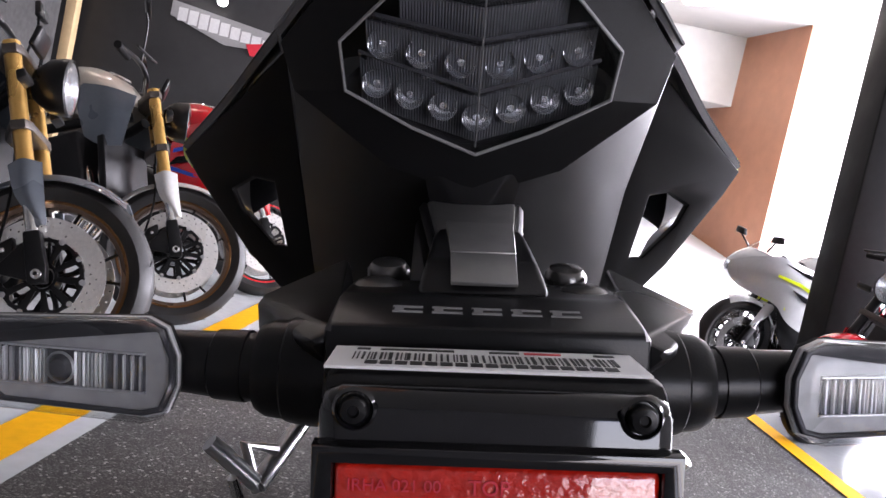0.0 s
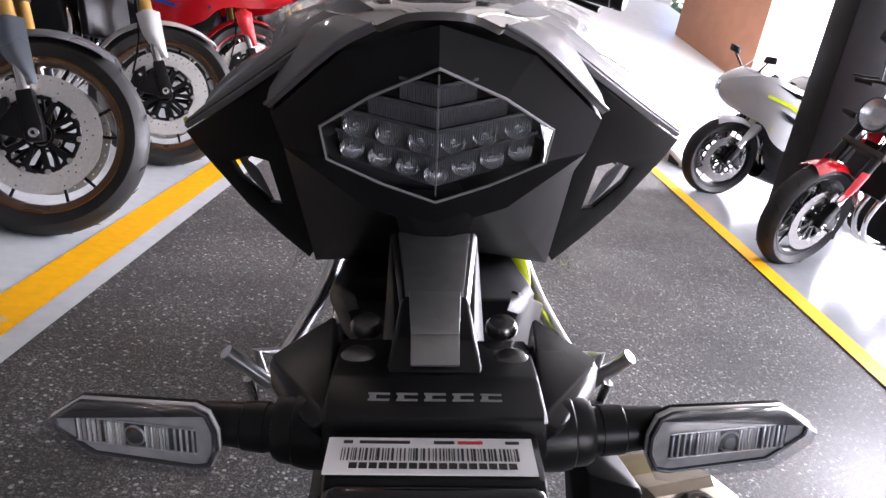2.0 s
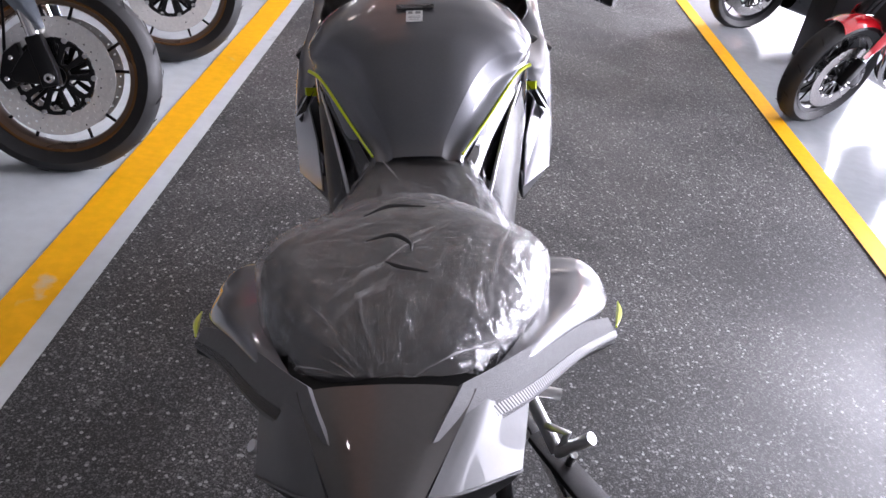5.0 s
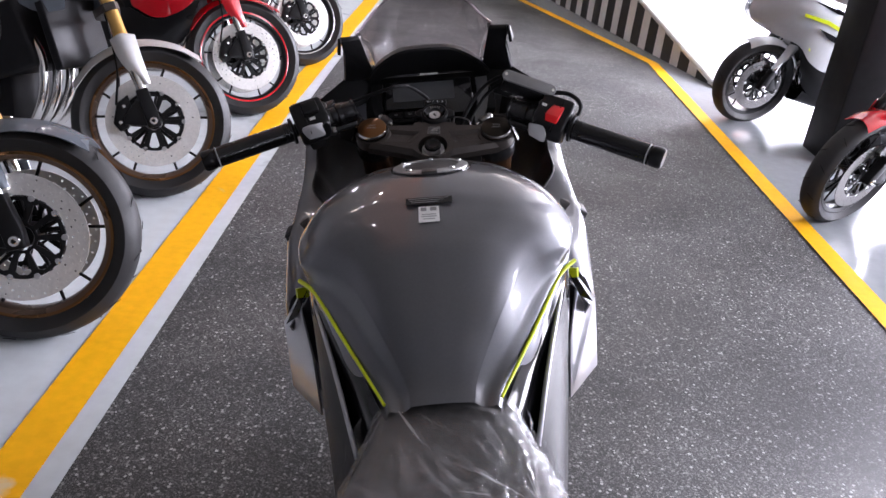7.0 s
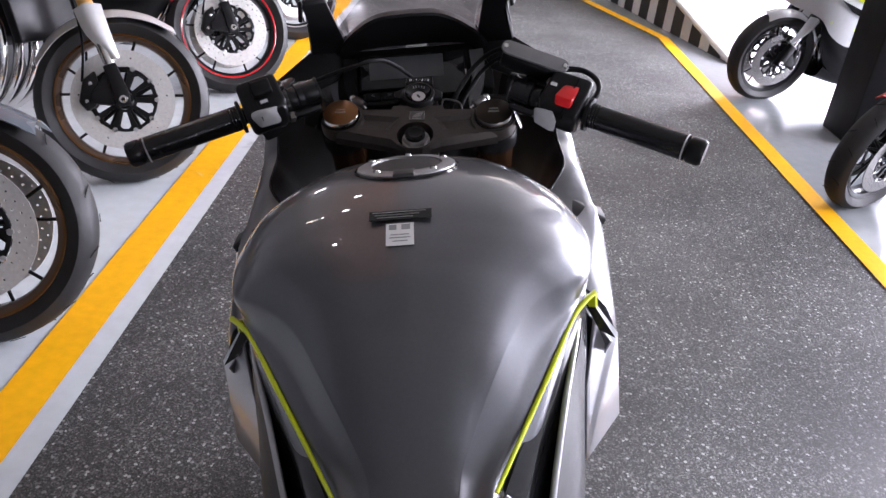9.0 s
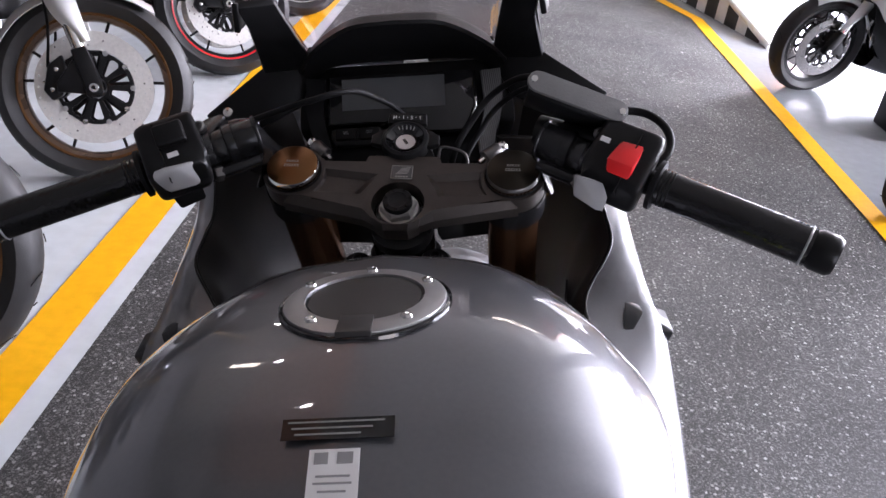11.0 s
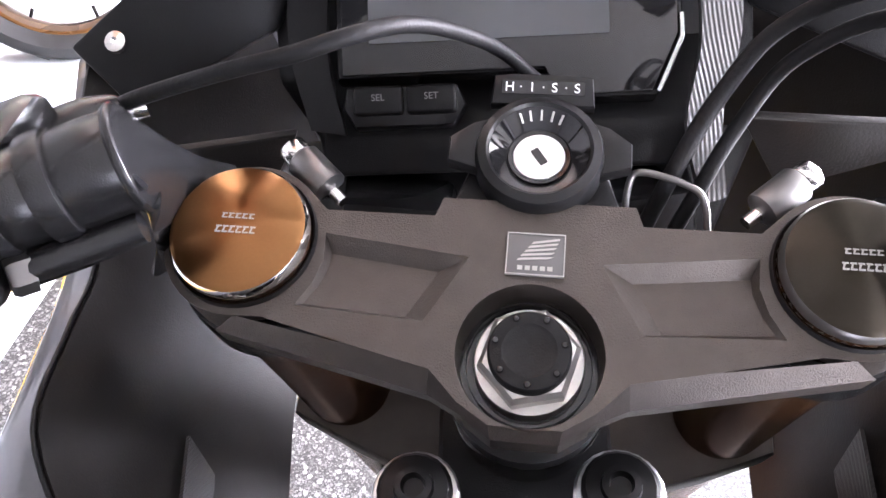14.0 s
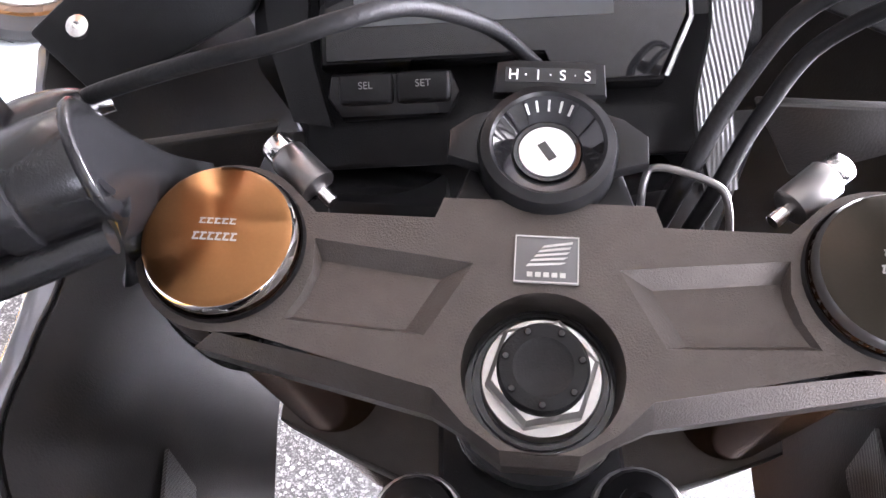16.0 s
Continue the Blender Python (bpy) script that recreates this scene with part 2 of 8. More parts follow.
CEILING = mat("ceiling_paint", (0.36, 0.35, 0.325), 0.85, 0, 0.06, 5, 0.05, 40, coarse=0.5)
BROWN = mat("brown_wall_panel", (0.36, 0.17, 0.10), 0.45, 0, 0.15, 6, 0.1, 80, coarse=1.2)
BLACKWALL = mat("black_display_wall", (0.02, 0.02, 0.021), 0.6, 0, 0.2, 10, 0.05, 60)
TAN = mat("tan_post_paint", (0.55, 0.40, 0.22), 0.6, 0, 0.12, 10)
STONE = mat("grey_stone_wall", (0.17, 0.17, 0.175), 0.8, 0, 0.3, 12, 0.6, 30, coarse=2.0)
POST = mat("dark_steel_post", (0.014, 0.014, 0.015), 0.55, 0, 0.2, 20, 0.1, 120, spec=0.15)
STRIPEBLACK = mat("black_stripe_paint", (0.02, 0.02, 0.02), 0.5, 0, 0.2, 20)
STRIPEWHITE = mat("white_stripe_paint", (0.75, 0.75, 0.73), 0.5, 0, 0.1, 20)
RAMPTOP = mat("ramp_paint", (0.62, 0.63, 0.64), 0.35, 0, 0.08, 12)
FRAMEWHITE = mat("white_window_frame", (0.75, 0.76, 0.77), 0.4, 0, 0.05, 20)
GREEN = mat("far_foliage", (0.10, 0.14, 0.05), 0.8, 0, 0.4, 3.0, coarse=0.8)
PAVING = mat("outdoor_paving", (0.5, 0.5, 0.48), 0.8, 0, 0.1, 3.0)

GREYPAINT = mat("grey_metallic_paint", (0.115, 0.117, 0.127), 0.40, 0.75, 0.06, 300, 0.0, 1500, coat=1.0, spec=0.4)
DECKPAINT = mat("grey_deck_paint", (0.060, 0.056, 0.053), 0.36, 0.4, 0.08, 200, 0.05, 1500, coat=1.0)
SHOULDER = mat("silver_shoulder_paint", (0.095, 0.095, 0.098), 0.52, 0.3, 0.06, 200, 0.04, 1500, coat=0.2, spec=0.3)
BRACKETGREY = mat("grey_bracket_plastic", (0.024, 0.024, 0.025), 0.42, 0, 0.15, 90, 0.2, 1400, spec=0.3)
SILVERPAINT = mat("silver_metallic_paint", (0.42, 0.43, 0.45), 0.3, 0.6, 0.05, 300, coat=0.8)
MATBLACK = mat("black_moulded_plastic", (0.008, 0.008, 0.0085), 0.46, 0, 0.2, 90, 0.18, 1400, spec=0.16)
SATIN = mat("satin_black_plastic", (0.008, 0.008, 0.0085), 0.30, 0, 0.15, 60, 0.06, 1200, spec=0.22)
NECK = mat("brushed_grey_steel", (0.28, 0.277, 0.272), 0.38, 0.7, 0.15, 120, 0.1, 900)
GLOSSBLACK = mat("gloss_black_plastic", (0.008, 0.008, 0.009), 0.08, 0, 0.2, 30)
CLAMP = mat("black_anodised_casting", (0.058, 0.049, 0.043), 0.45, 0.5, 0.15, 120, 0.35, 1600)
COWL = mat("black_cowl_plastic", (0.009, 0.009, 0.0095), 0.50, 0, 0.15, 60, 0.12, 1400, spec=0.08)
TEXGREY = mat("textured_grey_plastic", (0.13, 0.13, 0.133), 0.55, 0, 0.12, 200, 0.6, 1100, spec=0.2)
TEXDARK = mat("dark_cap_plastic", (0.022, 0.021, 0.020), 0.45, 0.1, 0.15, 120, 0.2, 900)
PALERIM = mat("pale_lens_rim", (0.55, 0.55, 0.55), 0.25, 0, 0.1, 90)
CAPRING = mat("satin_cap_ring", (0.30, 0.30, 0.30), 0.4, 0.85, 0.15, 60)
EMBLEMGREY = mat("grey_emblem_print", (0.22, 0.22, 0.22), 0.5)
SEATVINYL = mat("black_seat_vinyl", (0.010, 0.010, 0.011), 0.55, 0, 0.2, 80, 0.4, 700)
RUBBER = mat("black_rubber", (0.007, 0.007, 0.0075), 0.55, 0, 0.25, 60, 0.25, 500, spec=0.14)
ENDPAINT = mat("silver_end_paint", (0.50, 0.50, 0.52), 0.30, 0.9, 0.06, 300, 0.03, 1500, coat=0.6)
TYRE = mat("tyre_rubber", (0.013, 0.0125, 0.0125), 0.6, 0, 0.25, 30, 0.3, 300, coarse=6)
ALU = mat("cast_aluminium", (0.62, 0.62, 0.62), 0.3, 0.95, 0.12, 60, 0.12, 700)
STEEL = mat("bright_steel", (0.75, 0.74, 0.72), 0.16, 1.0, 0.1, 80)
CHROME = mat("polished_steel", (0.85, 0.84, 0.82), 0.07, 1.0, 0.05, 80)
NUTSTEEL = mat("machined_steel", (0.50, 0.49, 0.47), 0.40, 0.9, 0.15, 80, 0.1, 600)
GRIPWRAP = mat("wrapped_grip_rubber", (0.007, 0.007, 0.0075), 0.16, 0, 0.25, 60, 0.9, 140, spec=0.45)
DARKSTEEL = mat("dark_plated_steel", (0.16, 0.155, 0.15), 0.3, 0.9, 0.2, 80)
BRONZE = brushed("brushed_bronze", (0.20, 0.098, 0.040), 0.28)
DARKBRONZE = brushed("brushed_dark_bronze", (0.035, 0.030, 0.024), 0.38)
LINING = mat("black_lining_plastic", (0.013, 0.012, 0.0115), 0.5, 0, 0.25, 40, 0.2, 900, spec=0.17)
CASTGREY = mat("satin_black_casting", (0.017, 0.017, 0.018), 0.21, 0.3, 0.15, 90, 0.15, 1500)
GLOSSCAST = mat("gloss_black_casting", (0.014, 0.014, 0.015), 0.2, 0.2, 0.2, 60, 0.1, 900)
CAPPRINT = mat("engraved_print", (0.36, 0.35, 0.33), 0.45, 0.3)
BADGE = mat("grey_badge", (0.10, 0.10, 0.10), 0.35, 0.5)
FORKBROWN = mat("brown_anodised_tube", (0.16, 0.075, 0.035), 0.25, 0.85, 0.15, 60)
GOLD = mat("gold_anodised", (0.75, 0.45, 0.14), 0.28, 0.9, 0.1, 60)
BRONZERIM = mat("bronze_painted_rim", (0.16, 0.105, 0.075), 0.28, 0.7, 0.12, 60)
DISC = mat("brake_disc_steel", (0.76, 0.75, 0.72), 0.38, 0.5, 0.15, 90)
LIME = mat("lime_yellow_decal", (0.62, 0.72, 0.0), 0.3, 0, 0.05, 60, coat=0.5)
WHITELABEL = mat("white_label", (0.78, 0.78, 0.77), 0.45, 0, 0.04, 80)
INK = mat("label_ink", (0.02, 0.02, 0.02), 0.5)
REDINK = mat("red_label_ink", (0.65, 0.03, 0.05), 0.5)
REDSWITCH = mat("red_switch_plastic", (0.75, 0.015, 0.015), 0.35, 0, 0.06, 60)
GREYSWITCH = mat("grey_switch_plastic", (0.42, 0.42, 0.42), 0.45, 0, 0.06, 60)
PRINT = mat("pale_print", (0.7, 0.7, 0.7), 0.5)
GREYPRINT = mat("grey_print", (0.30, 0.30, 0.30), 0.5)
SILVERPRINT = mat("silver_print", (0.55, 0.54, 0.52), 0.35, 0.6)
REFLECTOR = mat("red_reflector", (0.55, 0.015, 0.005), 0.2, 0, 0.25, 250, 0.9, 350, coat=1.0)
LCD = mat("dark_screen", (0.075, 0.08, 0.085), 0.12, 0, 0.1, 20)
FACE = mat("screen_surround", (0.012, 0.012, 0.013), 0.06, 0, 0.1, 20)
WEAVE = weave("ribbed_grey_plastic", (0.045, 0.045, 0.045), 0.45, 1500)
WEAVEBLACK = weave("ribbed_black_plastic", (0.012, 0.012, 0.012), 0.42, 1150)
LENS = clear("clear_lamp_lens", (0.84, 0.85, 0.86), 0.035, 0.1)
SCREEN = clear("smoked_windscreen", (0.80, 0.76, 0.77), 0.02, 0.04)
FILM = film("clear_plastic_film")
REFLECT = mat("lamp_reflector", (0.62, 0.63, 0.65), 0.2, 0.9, 0.25, 220, 0.8, 300)
RIBX = ribs("fine_ribbed_reflector", (0.24, 0.25, 0.27), 0.3, 0.5, 230)
RIBPALE = ribs("pale_ribbed_reflector", (0.85, 0.85, 0.86), 0.35, 0.4, 300)
CUPRIB = ribs("ribbed_lamp_cup", (0.62, 0.63, 0.65), 0.2, 0.85, 260)
LAMPGREY = mat("lamp_housing_grey", (0.36, 0.36, 0.365), 0.3, 0.2, 0.35, 120)
CUP = mat("lamp_cup", (0.60, 0.61, 0.63), 0.36, 0.8, 0.3, 500, 0.3, 900)
LAMPDARK = mat("lamp_inner_dark", (0.07, 0.07, 0.078), 0.25, 0.3, 0.2, 60)
REDPAINT = mat("red_paint", (0.55, 0.006, 0.012), 0.2, 0, 0.08, 40, coat=1.0)
BLUEPAINT = mat("blue_paint", (0.02, 0.05, 0.35), 0.25, 0, 0.08, 40, coat=1.0)
WHITEPAINT = mat("white_paint", (0.50, 0.51, 0.51), 0.2, 0, 0.05, 40, coat=1.0)
STORMPAINT = mat("blue_grey_paint", (0.12, 0.14, 0.165), 0.28, 0.3, 0.08, 60, coat=0.8)
PALEGREY = mat("pale_grey_paint", (0.54, 0.54, 0.53), 0.3, 0.2, 0.08, 60, coat=0.7)
OLIVE = mat("tank_grey_green", (0.42, 0.39, 0.33), 0.3, 0.3, 0.08, 60, coat=0.7)
ENGINE = mat("engine_black", (0.010, 0.010, 0.011), 0.55, 0.1, 0.3, 30, 0.4, 300, spec=0.2)
TITAN = mat("muffler_steel", (0.62, 0.54, 0.43), 0.36, 0.9, 0.15, 25)
# Muffler side: olive-gold of a yellow reflection, put into the steel's colour.
OLIVESTEEL = mat("steel_with_yellow_reflection", (0.34, 0.27, 0.12), 0.32, 0.9, 0.2, 25)
STRIPLIGHT = emit("ceiling_strip_glow", (1.0, 0.90, 0.72), 6.0)
SPOTGLOW = emit("spot_lamp_glow", (1.0, 0.97, 0.9), 30.0)
SPRING = mat("red_spring", (0.5, 0.02, 0.02), 0.4)


# ---------- mesh kit ----------
def mesh(name, verts, faces, material, smooth=True, angle=40):
    me = bpy.data.meshes.new(name)
    me.from_pydata([tuple(v) for v in verts], [], [tuple(f) for f in faces])
    me.materials.append(material)
    finish(me, smooth, angle)
    return me


def finish(me, smooth=True, angle=40):
    bm = bmesh.new()
    bm.from_mesh(me)
    bmesh.ops.recalc_face_normals(bm, faces=bm.faces)
    for f in bm.faces:
        f.smooth = smooth
    if smooth:
        for e in bm.edges:
            if len(e.link_faces) == 2 and e.calc_face_angle(0) > radians(angle):
                e.smooth = False
    bm.to_mesh(me)
    bm.free()
    me.update()


def part(name, me, parent=None, label="", m=None):
    """Link a mesh as one object under a thing or a part."""
    if isinstance(me, (list, tuple)):
        me = joined(me)
    if m is not None:
        me.transform(m)
    me.name = name
    ob = new(name, me)
    if parent is not None:
        ob.parent = parent
    if label:
        ob["label"] = label
    return ob


def joined(meshes):
    bm = bmesh.new()
    mats = []
    for me in meshes:
        base = len(mats)
        mats.extend(me.materials)
        start = len(bm.faces)
        bm.from_mesh(me)
        bm.faces.ensure_lookup_table()
        for f in bm.faces[start:]:
            f.material_index += base
    out = bpy.data.meshes.new("joined")
    bm.to_mesh(out)
    bm.free()
    for k in mats:
        out.materials.append(k)
    return out


def root(name, m, label, category, group="", kind=""):
    ob = new(name)
    ob.empty_display_size = 0.1
    ob.matrix_world = m
    return tagged(ob, label, category, group, kind)


def moved(me, m):
    me.transform(m)
    return me


def box(sx, sy, sz, material, bevel=0.0, at=(0, 0, 0), rot=(0, 0, 0), seg=2, taper=None):
    """A bevelled block centred at a place; taper scales its top in x and y."""
    bm = bmesh.new()
    bmesh.ops.create_cube(bm, size=1.0)
    for v in bm.verts:
        if taper and v.co.z > 0:
            v.co.x *= taper[0]
            v.co.y *= taper[1]
        v.co = Vector((v.co.x * sx, v.co.y * sy, v.co.z * sz))
    if bevel:
        bmesh.ops.bevel(bm, geom=list(bm.edges), offset=bevel, segments=seg, affect="EDGES", profile=0.5)
    me = bpy.data.meshes.new("box")
    bm.to_mesh(me)
    bm.free()
    me.materials.append(material)
    finish(me, bevel > 0, 50)
    me.transform(pose(*at, *rot))
    return me


def prism(loops, depth, material, m=None, bevel=0.0, seg=2):
    """A plate from closed 2D loops (later ones are holes), depth thick, centred on its plane."""
    cu = bpy.data.curves.new("plate", "CURVE")
    cu.dimensions, cu.fill_mode = "2D", "BOTH"
    cu.extrude = max(depth / 2 - bevel, 0.00005)
    cu.bevel_depth, cu.bevel_resolution, cu.offset = bevel, seg - 1, -bevel
    for lp in loops:
        sp = cu.splines.new("POLY")
        sp.points.add(len(lp) - 1)
        for p, c in zip(sp.points, lp):
            p.co = (c[0], c[1], 0, 1)
        sp.use_cyclic_u = True
    ob = bpy.data.objects.new("plate", cu)
    scene.collection.objects.link(ob)
    dg = bpy.context.evaluated_depsgraph_get()
    me = bpy.data.meshes.new_from_object(ob.evaluated_get(dg))
    bpy.data.objects.remove(ob)
    bpy.data.curves.remove(cu)
    me.materials.clear()
    me.materials.append(material)
    bm = bmesh.new()
    bm.from_mesh(me)
    bmesh.ops.remove_doubles(bm, verts=bm.verts, dist=0.00002)
    bm.to_mesh(me)
    bm.free()
    finish(me, True, 35)
    if m is not None:
        me.transform(m)
    return me


def text(words, size, material, m=None, depth=0.0003):
    cu = bpy.data.curves.new("print", "FONT")
    cu.body, cu.size, cu.align_x, cu.align_y, cu.extrude = words, size, "CENTER", "CENTER", depth / 2
    ob = bpy.data.objects.new("print", cu)
    scene.collection.objects.link(ob)
    dg = bpy.context.evaluated_depsgraph_get()
    me = bpy.data.meshes.new_from_object(ob.evaluated_get(dg))
    bpy.data.objects.remove(ob)
    bpy.data.curves.remove(cu)
    me.materials.clear()
    me.materials.append(material)
    if m is not None:
        me.transform(m)
    return me


def circle(r, n=32, c=(0, 0), a0=0.0, a1=360.0):
    full = a1 - a0 >= 360
    k = n if full else n + 1
    return [(c[0] + r * math.cos(radians(a0 + (a1 - a0) * i / n)), c[1] + r * math.sin(radians(a0 + (a1 - a0) * i / n))) for i in range(k)]


def lathe(profile, material, n=40, m=None, angle=35):
    """Turn (radius, height) points round z."""
    verts, faces = [], []
    for i in range(n):
        a = 2 * math.pi * i / n
        for r, z in profile:
            verts.append((r * math.cos(a), r * math.sin(a), z))
    k = len(profile)
    for i in range(n):
        j = (i + 1) % n
        for p in range(k - 1):
            faces.append((i * k + p, j * k + p, j * k + p + 1, i * k + p + 1))
    me = bpy.data.meshes.new("lathe")
    me.from_pydata(verts, [], faces)
    me.materials.append(material)
    bm = bmesh.new()
    bm.from_mesh(me)
    bmesh.ops.remove_doubles(bm, verts=bm.verts, dist=0.00001)
    bm.to_mesh(me)
    bm.free()
    finish(me, True, angle)
    if m is not None:
        me.transform(m)
    return me


def spline(points, per=6):
    """A smooth row of points through the given ones."""
    p = [np.array(q, float) for q in points]
    p = [2 * p[0] - p[1]] + p + [2 * p[-1] - p[-2]]
    out = []
    for i in range(1, len(p) - 2):
        for k in range(per):
            t = k / per
            out.append(0.5 * ((2 * p[i]) + (p[i + 1] - p[i - 1]) * t + (2 * p[i - 1] - 5 * p[i] + 4 * p[i + 1] - p[i + 2]) * t * t + (3 * p[i] - p[i - 1] - 3 * p[i + 1] + p[i + 2]) * t ** 3))
    out.append(p[-2])
    return out


def tube(points, radius, material, n=12, smooth_path=True, per=6, caps=True):
    """A round tube along points; radius may be a list, one for each given point."""
    rs = radius if isinstance(radius, (list, tuple)) else [radius] * len(points)
    q = [(*p, r) for p, r in zip(points, rs)]
    q = spline(q, per) if smooth_path and len(q) > 2 else [np.array(a, float) for a in q]
    verts, faces = [], []
    up = None
    for i, a in enumerate(q):
        d = Vector(q[min(i + 1, len(q) - 1)][:3]) - Vector(q[max(i - 1, 0)][:3])
        d.normalize()
        if up is None:
            up = d.orthogonal().normalized()
        up = (up - d * up.dot(d)).normalized()
        side = d.cross(up)
        for k in range(n):
            c = 2 * math.pi * k / n
            verts.append(Vector(a[:3]) + (up * math.cos(c) + side * math.sin(c)) * a[3])
    for i in range(len(q) - 1):
        for k in range(n):
            faces.append((i * n + k, i * n + (k + 1) % n, (i + 1) * n + (k + 1) % n, (i + 1) * n + k))
    if caps:
        faces.append(tuple(range(n)))
        faces.append(tuple((len(q) - 1) * n + k for k in range(n)))
    return mesh("tube", verts, faces, material, True, 50)


def surface(rows, material, per=(4, 4), mirror=False, thick=0.0, angle=60, soft=True):
    """A sheet through a grid of points, smoothed between them; mirror adds the other side in x (first column on x = 0)."""
    g = [[np.array(p, float) for p in r] for r in rows]
    if soft:
        if per[1] > 1:
            g = [spline(r, per[1]) for r in g]
        if per[0] > 1:
            cols = [spline([g[i][j] for i in range(len(g))], per[0]) for j in range(len(g[0]))]
            g = [[cols[j][i] for j in range(len(cols))] for i in range(len(cols[0]))]
    if mirror:
        g = [[p * np.array((-1, 1, 1)) for p in reversed(r[1:])] + r for r in g]
    nr, nc = len(g), len(g[0])
    verts = [tuple(p) for r in g for p in r]
    faces = [(i * nc + j, i * nc + j + 1, (i + 1) * nc + j + 1, (i + 1) * nc + j) for i in range(nr - 1) for j in range(nc - 1)]
    me = mesh("sheet", verts, faces, material, True, angle)
    if thick:
        bm = bmesh.new()
        bm.from_mesh(me)
        bmesh.ops.solidify(bm, geom=list(bm.faces), thickness=thick)
        bm.to_mesh(me)
        bm.free()
        finish(me, True, angle)
    return me


def hull(points, material, bevel=0.0, seg=2, angle=30):
    """A faceted solid, the convex hull of its corners, with bevelled edges."""
    bm = bmesh.new()
    for p in points:
        bm.verts.new(p)
    r = bmesh.ops.convex_hull(bm, input=bm.verts)
    bmesh.ops.delete(bm, geom=[v for v in bm.verts if not v.link_faces], context="VERTS")
    bmesh.ops.dissolve_limit(bm, angle_limit=radians(4), verts=bm.verts, edges=bm.edges)
    if bevel:
        bmesh.ops.bevel(bm, geom=list(bm.edges), offset=bevel, segments=seg, affect="EDGES", profile=0.5, clamp_overlap=True)
    me = bpy.data.meshes.new("hull")
    bm.to_mesh(me)
    bm.free()
    me.materials.append(material)
    finish(me, True, angle)
    return me


def slab(corners, thick, material, bevel=0.0):
    """A flat panel of the given corners (3D), with thickness along its normal."""
    c = [Vector(p) for p in corners]
    nrm = Vector((0, 0, 0))
    for i in range(len(c)):
        a, b = c[i], c[(i + 1) % len(c)]
        nrm += a.cross(b)
    nrm.normalize()
    bm = bmesh.new()
    top = [bm.verts.new(p + nrm * thick / 2) for p in c]
    bot = [bm.verts.new(p - nrm * thick / 2) for p in c]
    bm.faces.new(top)
    bm.faces.new(list(reversed(bot)))
    for i in range(len(c)):
        j = (i + 1) % len(c)
        bm.faces.new((top[j], top[i], bot[i], bot[j]))
    if bevel:
        bmesh.ops.bevel(bm, geom=list(bm.edges), offset=bevel, segments=2, affect="EDGES", profile=0.5, clamp_overlap=True)
    me = bpy.data.meshes.new("slab")
    bm.to_mesh(me)
    bm.free()
    me.materials.append(material)
    finish(me, True, 30)
    return me


def axis(p, d, spin=0.0):
    """A pose at p whose z points along d."""
    q = Vector(d).to_track_quat("Z", "Y").to_matrix().to_4x4()
    return Matrix.Translation(p) @ q @ Matrix.Rotation(radians(spin), 4, "Z")


def both(pts):
    return [(-x, y, z) for x, y, z in pts]


# ---------- the place ----------
def flat(name, pts, z, material, label, thick=0.0):
    verts = [(x, y, z) for x, y in pts]
    if thick:
        n = len(pts)
        verts += [(x, y, z - thick) for x, y in pts]
        faces = [tuple(range(n)), tuple(reversed(range(n, 2 * n)))] + [(i, (i + 1) % n, n + (i + 1) % n, n + i) for i in range(n)]
    else:
        faces = [tuple(range(len(pts)))]
    return tagged(part(name, mesh(name, verts, faces, material, False)), label, name.split("_")[0], kind="structure")


XL0, XL1, XL2, XR0, XR1 = -0.755, -0.817, -0.935, 1.745, 1.838
BEND = 7.15
SLOPE = -0.35
flat("floor_aisle", [(-7, -5), (6.35, -5), (6.35, 13), (-7, 13)], 0.0, ASPHALT, "dark sealed asphalt aisle with pale chips", 0.2)
flat("floor_bay_left", [(-7, -5), (XL0, -5), (XL0 + 0.02, 5), (XL0 + 0.12, 9), (XL0 - 0.6, 13), (-7, 13)], 0.003, GREYFLOOR, "smooth light grey painted parking bay floor")
flat("floor_bay_right", [(XR0, -5), (6.35, -5), (6.35, 13), (XR0 + SLOPE * (13 - BEND), 13), (XR0, BEND)], 0.003, DIMMEDFLOOR, "glossy grey painted parking bay floor")
flat("line_left", [(XL2, -5), (XL1, -5), (XL1 + 0.02, 5), (XL1 + 0.14, 9), (XL1 - 0.5, 13), (XL2 - 0.5, 13), (XL2 + 0.12, 9), (XL2 + 0.02, 5)], 0.006, YELLOW, "yellow painted line beside the parking bays")
flat("line_right", [(XR0, -5), (XR1, -5), (XR1, BEND + 0.03), (XR1 + SLOPE * 6.2, BEND + 6.2), (XR0 + SLOPE * 6.2, BEND + 6.2), (XR0, BEND)], 0.006, YELLOW, "worn yellow painted line that bends along the aisle")


def wall(name, x0, y0, x1, y1, z0, z1, material, label, openings=(), thick=0.2):
    """A wall from one plan point to another; openings are (from, to, sill, head) along it."""
    d = Vector((x1 - x0, y1 - y0, 0))
    ln = d.length
    loops = [[(0, z0), (ln, z0), (ln, z1), (0, z1)]] + [[(a, s), (b, s), (b, h), (a, h)] for a, b, s, h in openings]
    m = Matrix.Translation((x0, y0, 0)) @ Matrix(((d.x / ln, 0, d.y / ln, 0), (d.y / ln, 0, -d.x / ln, 0), (0, 1, 0, 0), (0, 0, 0, 1)))
    return tagged(part(name, prism(loops, thick, material, m)), label, "wall", kind="structure")


